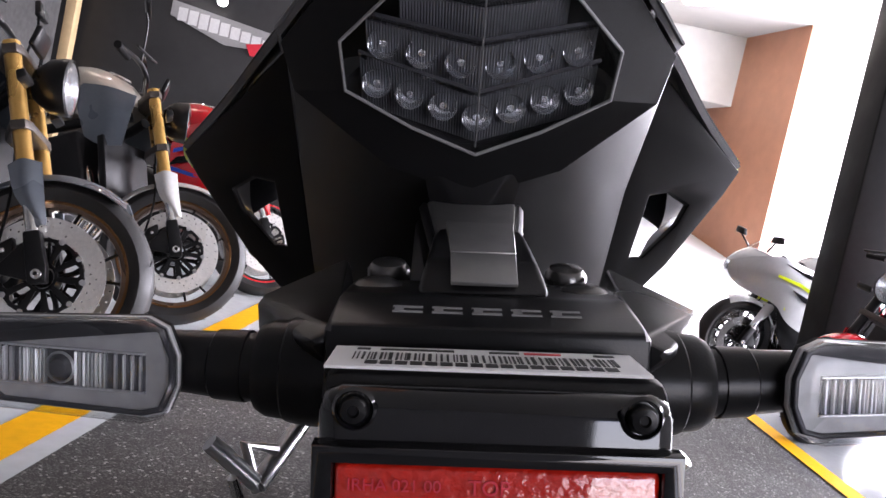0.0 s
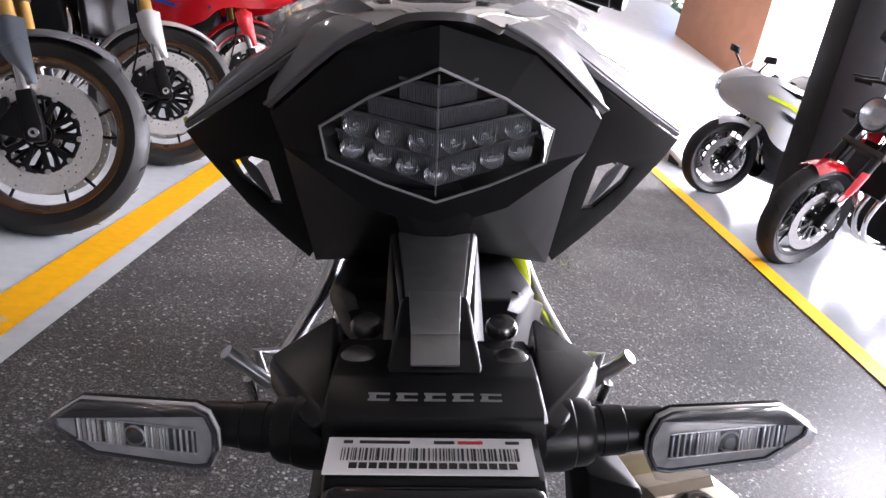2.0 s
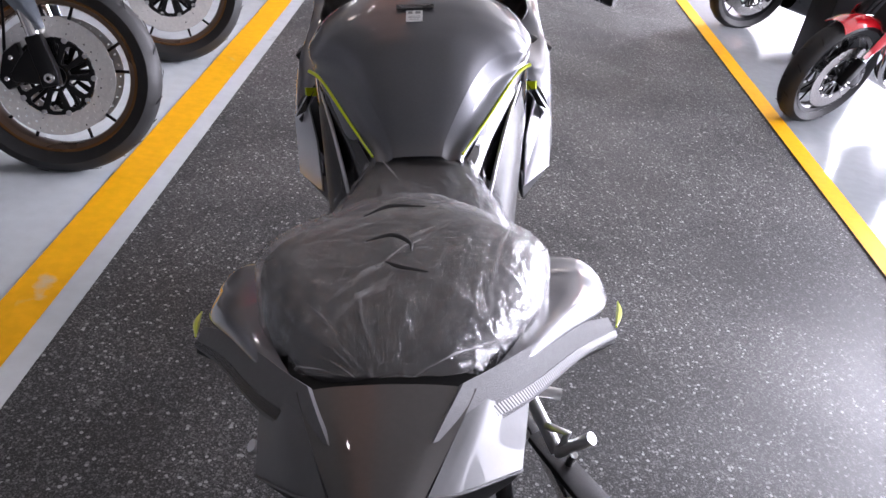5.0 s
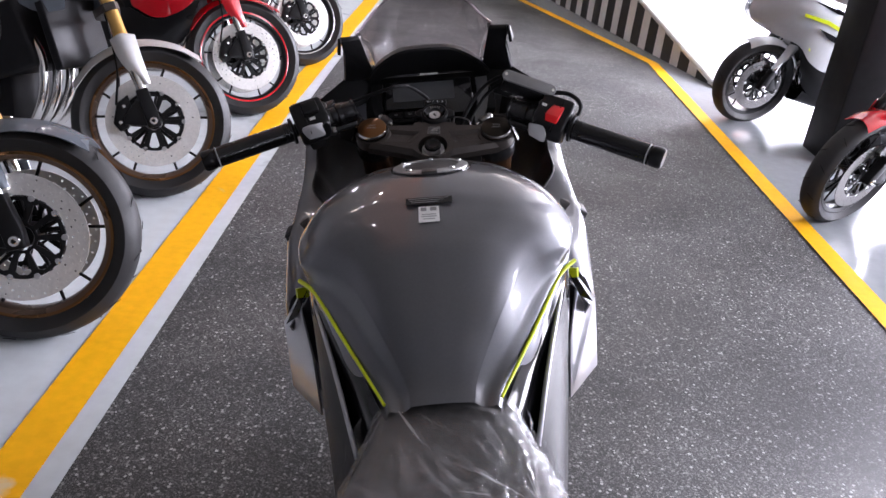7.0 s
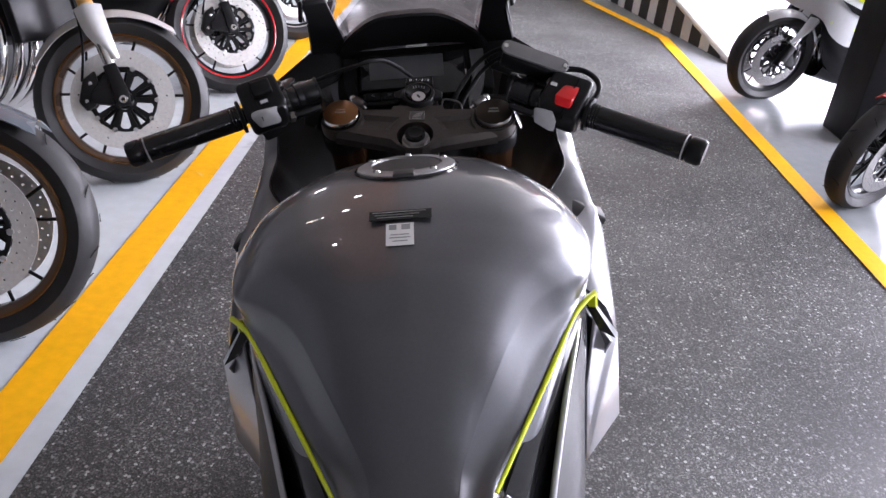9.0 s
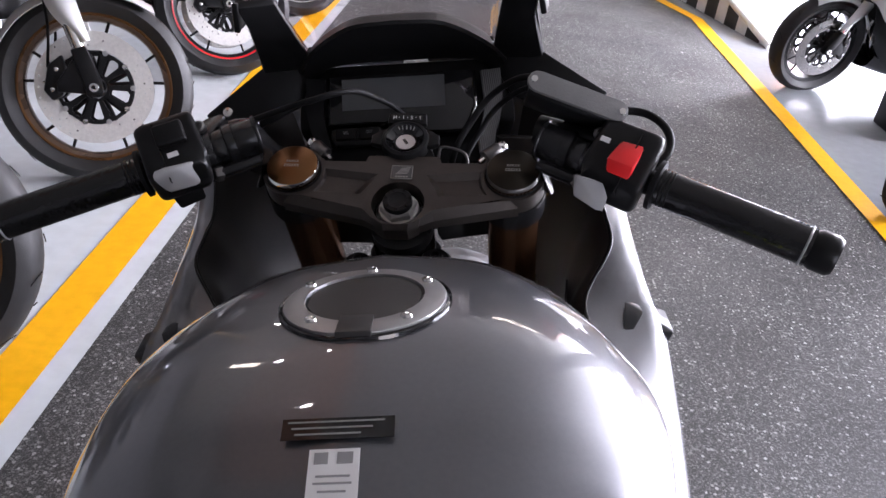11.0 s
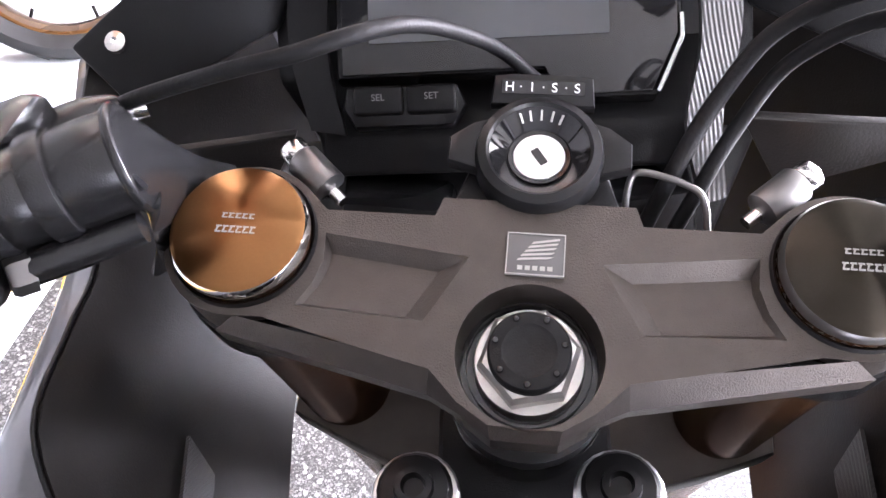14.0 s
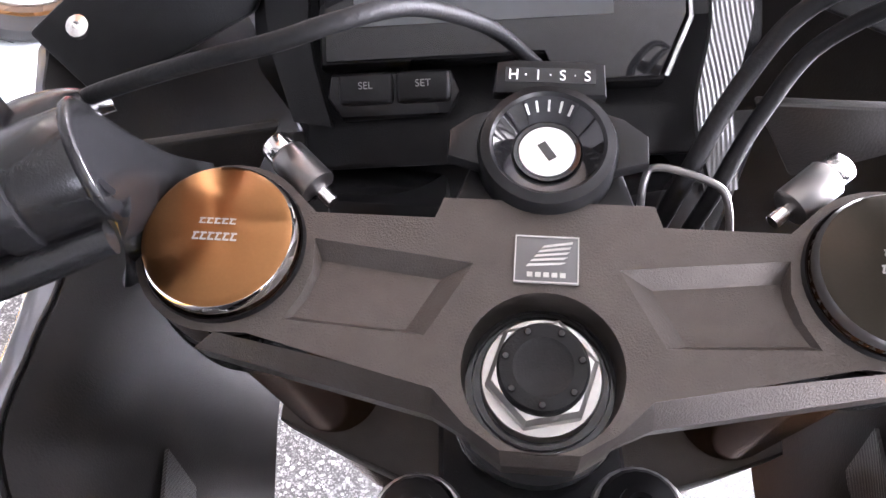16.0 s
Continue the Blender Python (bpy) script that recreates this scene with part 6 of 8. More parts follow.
    part("front_mudguard", surface([[(x * 0.068, 0.02 + 0.325 * math.cos(radians(a)), -0.715 + 0.325 * math.sin(radians(a)) - 0.03 * x * x) for x in (-1, -0.5, 0, 0.5, 1)] for a in (5, 35, 65, 95, 125, 150)], GREYPAINT, (4, 3), False, 0.003), bike, m=ST)
    # frame head, tank mount
    part("frame_head", [hull([(s * x, y, z) for s in (-1, 1) for x, y, z in ((0.036, 1.60, 0.87), (0.036, 1.69, 0.895), (0.035, 1.62, 0.74), (0.035, 1.76, 0.78))], MATBLACK, 0.008)] + [hull([(s * x, y, z) for x, y, z in ((0.035, 1.60, 0.87), (0.075, 1.56, 0.85), (0.035, 1.60, 0.79), (0.075, 1.56, 0.77), (0.13, 1.2, 0.72), (0.10, 1.2, 0.72), (0.13, 1.2, 0.62), (0.10, 1.2, 0.62))], MATBLACK, 0.006) for s in (-1, 1)], bike)
    mt = part("stem_bracket", [lathe([(0.0165, -0.003), (0.0165, 0.001), (0.0155, 0.002), (0, 0.002)], ALU, 24, axis((x, 1.625, 0.902), (0, -0.27, 1))) for x in (-0.041, 0.033)] + [slab([(-0.052, 1.585, 0.884), (0.044, 1.585, 0.884), (0.048, 1.618, 0.896), (0.018, 1.612, 0.893), (-0.004, 1.606, 0.891), (-0.026, 1.612, 0.893), (-0.056, 1.618, 0.896)], 0.006, ALU, 0.001)], bike, "bare aluminium bracket below the yoke")
    for x in (-0.041, 0.033):
        part("mount_bolt", lathe([(0.0140, 0), (0.0140, 0.003), (0.0125, 0.005), (0.0075, 0.0055), (0.0070, 0.0085), (0.0045, 0.0090), (0.0038, 0.005), (0, 0.005)], SATIN, 20, axis((x, 1.625, 0.9040), (0, -0.27, 1))), mt)
    part("bearing_ring", lathe([(0.022, 0), (0.029, 0.0), (0.0305, -0.003), (0.0305, -0.03)], GLOSSBLACK, 32, ST @ Matrix.Translation((0, NV, -0.045))), mt)
    # ignition lock
    K0 = ST @ Matrix.Translation((-0.001, 0.040, 0.0))
    K = K0 @ Matrix.Diagonal((1.16, 1.16, 1.0, 1))
    lk = part("ignition_lock", [lathe([(0.0205, -0.02), (0.0205, 0.003), (0.0195, 0.006), (0.0168, 0.0072), (0.0160, 0.0062), (0.0100, -0.001)], SATIN, 44, K), prism([[(-0.034, -0.036), (0.034, -0.036), (0.022, 0.0), (0.018, 0.012), (-0.018, 0.012), (-0.022, 0.0)]], 0.012, MATBLACK, K @ Matrix.Translation((0, 0, -0.012)), 0.003),
                                *[prism([[(k * x, y) for x, y in ((0.029, -0.004), (0.029, 0.005), (0.022, 0.0105), (0.016, 0.0125), (0.0188, 0.004), (0.0192, -0.007))]], 0.007, SATIN, K, 0.0015) for k in (-1, 1)]], bike, "black ignition lock with a steel key barrel")
    part("barrel", lathe([(0.0, 0.0003), (0.0082, 0.0003), (0.0086, -0.001)], ALU, 36, K), lk)
    part("barrel_ring", lathe([(0.0086, 0.0), (0.0098, 0.0004), (0.0102, -0.0008)], GLOSSBLACK, 36, K), lk)
    part("key_slot", box(0.0026, 0.0062, 0.0006, INK, 0), lk, m=K @ Matrix.Rotation(radians(35), 4, "Z") @ Matrix.Translation((0, 0, 0.0004)))
    cone = [lathe([(0.0158, 0.0062), (0.0102, 0.0)], GLOSSBLACK, 44, K)]
    part("dial_cone", cone, lk)
    for a in (62, 75, 90, 105, 118):
        t = radians(a)
        part("dial_mark", box(0.0007, 0.0036, 0.0004, CAPPRINT, 0), lk, m=K @ Matrix.Translation((0.0135 * math.cos(t), 0.0135 * math.sin(t), 0.0042)) @ Matrix.Rotation(t - math.pi / 2, 4, "Z") @ Matrix.Rotation(radians(47), 4, "X"))
    T = K0 @ Matrix.Translation((0.0, 0.0255, 0.0065)) @ Matrix.Rotation(radians(14), 4, "X")
    tg = part("legend_tab", prism([[(-0.0195, -0.006), (0.0195, -0.006), (0.0185, 0.0055), (0.012, 0.0065), (-0.012, 0.0065), (-0.0185, 0.0055)]], 0.008, SATIN, T @ Matrix.Translation((0, 0, -0.004)), 0.0015), lk, "black tab with white lettering")
    part("legend_plate", prism([[(-0.0155, -0.0025), (0.0155, -0.0025), (0.0155, 0.0028), (-0.0155, 0.0028)]], 0.0005, FACE, T @ Matrix.Translation((0, 0.0005, 0.0002))), tg)
    for i, ch in enumerate("H\u00b7I\u00b7S\u00b7S"):
        part("letter", text(ch, 0.0052, PRINT, T @ Matrix.Translation((-0.0126 + 0.0042 * i, 0.0005, 0.0006))), tg)


def build_bars():
    for s in (-1, 1):
        C = Vector((s * 0.363, -0.110, 0.040))
        E = Vector((s * 0.132, 0.0075, 0.042))
        d = (C - E).normalized()
        B = E + d * 0.103
        M = ST
        part("handlebar", tube([M @ E, M @ C], 0.0112, SATIN, 16, False), bike)
        o1 = Vector((0, 0, 1)) - d * d.z
        o1.normalize()
        o2 = d.cross(o1)

        def section(c, a, b, ax, up, n=20):
            return [(M @ (c + ax * (a * math.cos(2 * math.pi * i / n)) + up * (b * math.sin(2 * math.pi * i / n))))[:] for i in range(n + 1)]
        fx = Vector((s * 0.40, -0.92, 0)).normalized()
        inn = Vector((-s * 0.92, -0.40, 0))
        ob2 = o2 if o2.dot(fx) > 0 else -o2
        base = section(Vector((s * 0.132, 0.012, -0.012)), 0.0270, 0.0065, fx, inn)
        head = section(E - d * 0.0010, 0.0190, 0.0182, ob2, o1)
        cb, ch = Vector(base[0]).lerp(Vector(base[10]), 0.5), Vector(head[0]).lerp(Vector(head[10]), 0.5)

        def between(k, pull):
            c = cb.lerp(ch, k)
            return [Vector(p).lerp(Vector(q), k).lerp(c, pull)[:] for p, q in zip(base, head)]
        rows = [base, between(0.3, 0.12), between(0.65, 0.14), between(0.9, 0.05), head, section(E + d * 0.0012, 0.0195, 0.0187, ob2, o1), section(E + d * 0.0024, 0.0186, 0.0178, ob2, o1)]
        cl = part("bar_clamp", surface(rows, CASTGREY, (3, 1), False, 0.0, 50), bike, "black cast clip-on bar clamp")
        part("clamp_collar", lathe([(0.0262, 0.001), (0.0312, 0.0), (0.0318, -0.004), (0.0318, -0.024), (0.0300, -0.026)], CASTGREY, 44, M @ Matrix.Translation((s * 0.106, 0, -0.020))), cl)
        zb = (M.to_3x3() @ d).normalized()
        part("clamp_sleeve", tube([M @ (E + d * 0.001), M @ (E + d * 0.003), M @ (E + d * 0.021), M @ (E + d * 0.0225)], [0.0168, 0.0174, 0.0174, 0.0165], CASTGREY, 28, False), cl)
        part("clamp_band", lathe([(0.0165, -0.005), (0.0186, -0.004), (0.0190, 0), (0.0186, 0.004), (0.0165, 0.005)], CASTGREY, 28, axis(M @ (E + d * 0.026), zb)), cl)
        part("clamp_sleeve", tube([M @ (E + d * 0.029), M @ (E + d * 0.030), M @ (E + d * 0.044), M @ (E + d * 0.046)], [0.0155, 0.0166, 0.0166, 0.0145], CASTGREY, 28, False), cl)
        low = E + d * 0.012 + Vector((0, -0.021, -0.012))
        part("clamp_boss", tube([M @ (low - d * 0.016), M @ (low + d * 0.004), M @ (low + d * 0.024)], [0.0055, 0.0062, 0.0060], CASTGREY, 16), cl)
        part("pinch_bolt", lathe([(0.0078, -0.002), (0.0078, 0.004), (0.0065, 0.0058), (0.0, 0.0058)], DARKSTEEL, 6, axis(M @ (low + d * 0.024), zb + M.to_3x3() @ Vector((0, -0.3, 0.5)))), cl)
        g0, g1 = B + d * 0.006, C - d * 0.018
        gp = part("grip", tube([M @ g0, M @ g1], 0.0165, GRIPWRAP, 20, False), bike, "black rubber handlebar grip in clear wrap")
        for i in range(3):
            p = g0 + (g1 - g0) * (0.05 + 0.025 * i)
            part("grip_ring", lathe([(0.0163, -0.0012), (0.0168, 0), (0.0163, 0.0012)], RUBBER, 20, axis(M @ p, (M.to_3x3() @ d))), gp)
        part("grip_flange", lathe([(0.016, -0.003), (0.022, -0.002), (0.022, 0.002), (0.016, 0.003)], RUBBER, 24, axis(M @ g0, M.to_3x3() @ d)), gp)
        part("grip_band", lathe([(0.0166, -0.001), (0.0176, 0), (0.0166, 0.001)], GREYPRINT, 24, axis(M @ (g1 - d * 0.004), M.to_3x3() @ d)), gp)
        part("bar_end", tube([M @ g1, M @ (g1 + d * 0.004), M @ (C - d * 0.001), M @ (C + d * 0.003)], [0.0150, 0.0172, 0.0172, 0.0145], SATIN, 20, False), bike, "black bar end weight")
        # switch housing
        H0 = B - d * 0.026 + Vector((0, -0.002, 0.006))
        zax = (M.to_3x3() @ d).normalized()
        upv = (M.to_3x3() @ Vector((0, -0.45, 0.9))).normalized()
        xax = upv.cross(zax).normalized()
        upv = zax.cross(xax).normalized()
        H4 = Matrix(((zax.x, xax.x, upv.x, 0), (zax.y, xax.y, upv.y, 0), (zax.z, xax.z, upv.z, 0), (0, 0, 0, 1)))
        H4 = Matrix.Translation(M @ H0) @ H4 @ Matrix.Diagonal((1.2, 1.12, 1.1, 1))
        H5 = H4 @ Matrix.Diagonal((1, 1.2, 1, 1))
        f = 1 if (xax.y < 0) else -1
        sw = part("switch_box", [moved(hull([(x, f * y, z) for x, y, z in ((-0.024, -0.026, 0.018), (0.022, -0.026, 0.018), (-0.026, 0.012, 0.024), (0.022, 0.016, 0.022), (-0.022, 0.026, 0.004), (0.02, 0.026, 0.0), (-0.02, 0.02, -0.022), (0.018, 0.02, -0.022), (-0.02, -0.022, -0.02), (0.018, -0.022, -0.02))], SATIN, 0.013, 4), H5)], bike, "black handlebar switch housing")
        part("switch_seam", moved(box(0.0008, 0.05, 0.045, GLOSSBLACK, 0.0, (0.006, 0, 0)), H4), sw)
        if s > 0:
            part("stop_switch", moved(hull([(x, f * y, z) for x, y, z in ((-0.006, -0.015, 0.020), (0.012, -0.017, 0.020), (-0.008, 0.005, 0.031), (0.012, 0.005, 0.031), (-0.006, 0.014, 0.024), (0.012, 0.014, 0.024))], REDSWITCH, 0.002), H4), sw, "red engine stop switch")
            part("start_button", moved(hull([(x, f * y, z) for x, y, z in ((-0.030, 0.014, 0.014), (0.000, 0.020, 0.014), (-0.026, 0.026, 0.004), (0.0, 0.030, 0.002), (-0.006, 0.014, 0.024), (-0.026, 0.016, 0.02))], GREYSWITCH, 0.003), H5 @ Matrix.Translation((0.004, f * 0.005, 0.006))), sw, "grey start button")
            part("legend_bar", moved(box(0.007, 0.004, 0.0006, PRINT, 0, (-0.016, -f * 0.010, 0.0222)), H4), sw)
        else:
            part("horn_button", moved(hull([(x, f * y, z) for x, y, z in ((-0.016, 0.014, 0.022), (0.016, 0.012, 0.026), (-0.014, 0.030, 0.006), (0.012, 0.030, 0.010), (0.018, 0.02, 0.024), (0.0, 0.018, 0.028))], GREYSWITCH, 0.002), H4), sw, "grey horn button")
            part("dip_switch", moved(box(0.022, 0.018, 0.010, MATBLACK, 0.002, (-0.004, -f * 0.012, 0.024)), H4), sw)
            part("indicator_switch", moved(hull([(x, f * y, z) for x, y, z in ((-0.012, 0.022, -0.004), (0.014, 0.024, -0.004), (-0.012, 0.036, -0.014), (0.010, 0.038, -0.014), (0, 0.022, -0.018))], MATBLACK, 0.002), H4), sw)
            part("legend_bar", moved(box(0.008, 0.004, 0.0006, PRINT, 0, (-0.002, f * 0.006, 0.0265)), H4), sw)
        # lever and perch
        P0 = B - d * 0.052
        pc = part("lever_perch", [tube([M @ (P0 - d * 0.010), M @ (P0 - d * 0.008), M @ (P0 + d * 0.016), M @ (P0 + d * 0.018)], [0.0150, 0.0172, 0.0172, 0.0155], GLOSSCAST, 20, False),
                                  hull([(M @ (P0 + d * a + Vector((0, y, z))))[:] for a, y, z in ((-0.010, 0.006, 0.016), (0.014, 0.006, 0.016), (-0.014, 0.038, 0.010), (0.012, 0.040, 0.008), (-0.010, 0.010, -0.012), (0.012, 0.012, -0.012), (-0.012, 0.038, -0.010), (0.012, 0.040, -0.010))], GLOSSCAST, 0.004)], bike)
        for a, y, z in ((0.004, -0.012, 0.012), (0.004, 0.016, 0.018)):
            part("perch_bolt", lathe([(0.0058, -0.003), (0.0058, 0.004), (0.0045, 0.0055), (0.0028, 0.0055), (0.0024, 0.003), (0, 0.003)], DARKSTEEL, 14, axis(M @ (P0 + d * a + Vector((0, y, z))), M.to_3x3() @ Vector((0, -0.35, 0.94)))), pc)
        part("lever", tube([M @ (P0 + Vector((0, 0.034, -0.012))), M @ (P0 + d * 0.05 + Vector((0, 0.048, -0.034))), M @ (P0 + d * 0.12 + Vector((0, 0.050, -0.046))), M @ (P0 + d * 0.17 + Vector((0, 0.044, -0.048)))], [0.008, 0.007, 0.006, 0.007], SATIN, 10), pc, "black hand lever")
    # brake reservoir
    R = ST
    p0, p1 = Vector((0.133, 1.637, 1.070)), Vector((0.198, 1.626, 1.044))
    dd = (p1 - p0).normalized()
    upv = (R.to_3x3() @ Vector((0, -0.35, 0.93))).normalized()
    xx = upv.cross(dd).normalized()
    upv = dd.cross(xx).normalized()
    RM = Matrix(((dd.x, xx.x, upv.x, 0), (dd.y, xx.y, upv.y, 0), (dd.z, xx.z, upv.z, 0), (0, 0, 0, 1)))
    RM = Matrix.Translation((p0 + p1) / 2) @ RM
    rs = part("brake_reservoir", [box(0.082, 0.022, 0.034, SATIN, 0.004, (0, 0, -0.020)), ], bike, "black brake fluid reservoir with a grey lid", m=RM)
    lid = [(sx * 0.036 + 0.0095 * math.cos(radians(a)), 0.0095 * math.sin(radians(a))) for sx, a0 in ((1, -90), (-1, 90)) for a in range(a0, a0 + 181, 30)]
    part("lid", prism([lid], 0.005, mat("grey_lid", (0.17, 0.17, 0.168), 0.5, 0.2, 0.15, 60, 0.4, 600), RM, 0.0012), rs)
    for x in (-0.04, 0.04):
        part("lid_screw", lathe([(0.0035, 0.003), (0.003, 0.004), (0, 0.004)], STEEL, 10, RM @ Matrix.Translation((x, 0, 0))), rs)
    part("master_cylinder", tube([ST @ Vector((0.128, 0.020, 0.040)), ST @ Vector((0.19, -0.006, 0.045))], 0.015, SATIN, 14, False), bike)
    part("sight_glass", lathe([(0.0095, 0.0), (0.0095, 0.004), (0.0075, 0.005), (0.0065, 0.003), (0, 0.003)], GLOSSBLACK, 24, axis((0.161, 1.649, 1.019), ST.to_3x3() @ Vector((0, -0.6, 0.8)))), bike)
    # cables
    def pt(u, v, w):
        return (ST @ Vector((u, v, w)))[:]
    for pts, r in (([pt(-0.147, 0.036, 0.026), (-0.139, 1.705, 1.025), (-0.115, 1.7, 1.034), (-0.091, 1.692, 1.043), (-0.07, 1.688, 1.049), (-0.053, 1.692, 1.052), (-0.037, 1.708, 1.048), (-0.023, 1.732, 1.034), (-0.006, 1.762, 1.011), (0.011, 1.79, 0.981)], 0.0030),
                   ([pt(0.150, 0.060, 0.055), pt(0.115, 0.085, 0.045), pt(0.084, 0.088, 0.02), pt(0.063, 0.066, 0.004), pt(0.047, 0.038, -0.012), pt(0.040, 0.028, -0.045)], 0.0034),
                   ([pt(0.160, 0.055, 0.048), pt(0.120, 0.080, 0.036), pt(0.090, 0.080, 0.012), pt(0.072, 0.060, -0.004), pt(0.057, 0.034, -0.018), pt(0.050, 0.026, -0.05)], 0.0030)):
        part("cable", tube(pts, r, RUBBER, 10), bike, "black control cable")
    part("cable_socket", tube([pt(-0.176, 0.014, 0.030), pt(-0.164, 0.024, 0.029), pt(-0.153, 0.032, 0.027), pt(-0.147, 0.036, 0.026)], [0.009, 0.0105, 0.0085, 0.0045], GLOSSCAST, 16), bike)
    part("cable_collar", tube([pt(-0.150, 0.034, 0.0265), pt(-0.143, 0.0385, 0.0255)], 0.0042, STEEL, 12, False), bike)
    for s in (-1, 1):
        q0, q1 = Vector((s * 0.096, 0.040, -0.002)), Vector((s * 0.078, 0.024, -0.004))
        dq = (q1 - q0).normalized()
        fit = part("banjo_bolt", tube([pt(*(q0 + dq * 0.006)), pt(*(q0 + dq * 0.007)), pt(*(q1 - dq * 0.001)), pt(*q1)], [0.0060, 0.0070, 0.0070, 0.0055], DARKSTEEL, 18, False), bike)
        part("bright_tip", tube([pt(*(q0 - dq * 0.001)), pt(*q0), pt(*(q0 + dq * 0.0055))], [0.0045, 0.0056, 0.0056], STEEL, 16, False), fit)
        part("nipple", tube([pt(*q1), pt(*(q1 + dq * 0.007))], 0.0026, STEEL, 10, False), fit)
    part("brake_hose", tube([pt(0.190, 0.044, 0.040), pt(0.210, 0.047, 0.040), pt(0.229, 0.042, 0.040), pt(0.243, 0.025, 0.040), pt(0.245, 0.004, 0.040), pt(0.236, -0.012, 0.038), pt(0.215, -0.02, 0.03)], 0.0038, RUBBER, 10), bike, "black brake hose loop")
    part("cable_guide", tube([pt(0.032, 0.018, -0.02), pt(0.0325, 0.034, -0.008), pt(0.037, 0.038, -0.004), pt(0.054, 0.033, -0.004), pt(0.060, 0.028, -0.008), pt(0.063, 0.014, -0.02)], 0.0014, DARKSTEEL, 8), bike)


def build_engine():
    part("engine", [hull([(s * x, y, z) for s in (-1, 1) for x, y, z in ((0.15, 1.05, 0.28), (0.15, 1.5, 0.25), (0.14, 1.05, 0.55), (0.13, 1.55, 0.62), (0.12, 1.1, 0.66))], ENGINE, 0.02), box(0.22, 0.2, 0.14, ENGINE, 0.01, (0, 1.45, 0.68), (20, 0, 0))], bike)
    part("radiator", box(0.30, 0.04, 0.30, ENGINE, 0.006, (0, 1.70, 0.52), (14, 0, 0)), bike)
    part("side_stand", tube([(-0.12, 1.15, 0.28), (-0.20, 1.10, 0.13), (-0.235, 1.06, 0.052)], [0.012, 0.010, 0.014], SATIN, 10), bike)
    for s in (-1, 1):
        part("rider_footrest", [tube([(s * 0.12, 1.13, 0.37), (s * 0.235, 1.11, 0.355)], 0.011, ALU, 10, False), slab([(s * 0.13, 1.2, 0.32), (s * 0.13, 1.06, 0.34), (s * 0.13, 1.0, 0.52), (s * 0.13, 1.08, 0.53)], 0.012, ALU, 0.003)], bike)


build_rear()
SEAT = build_seat()
build_tank()
build_fairing()
build_dash()
build_front()
build_bars()
build_engine()


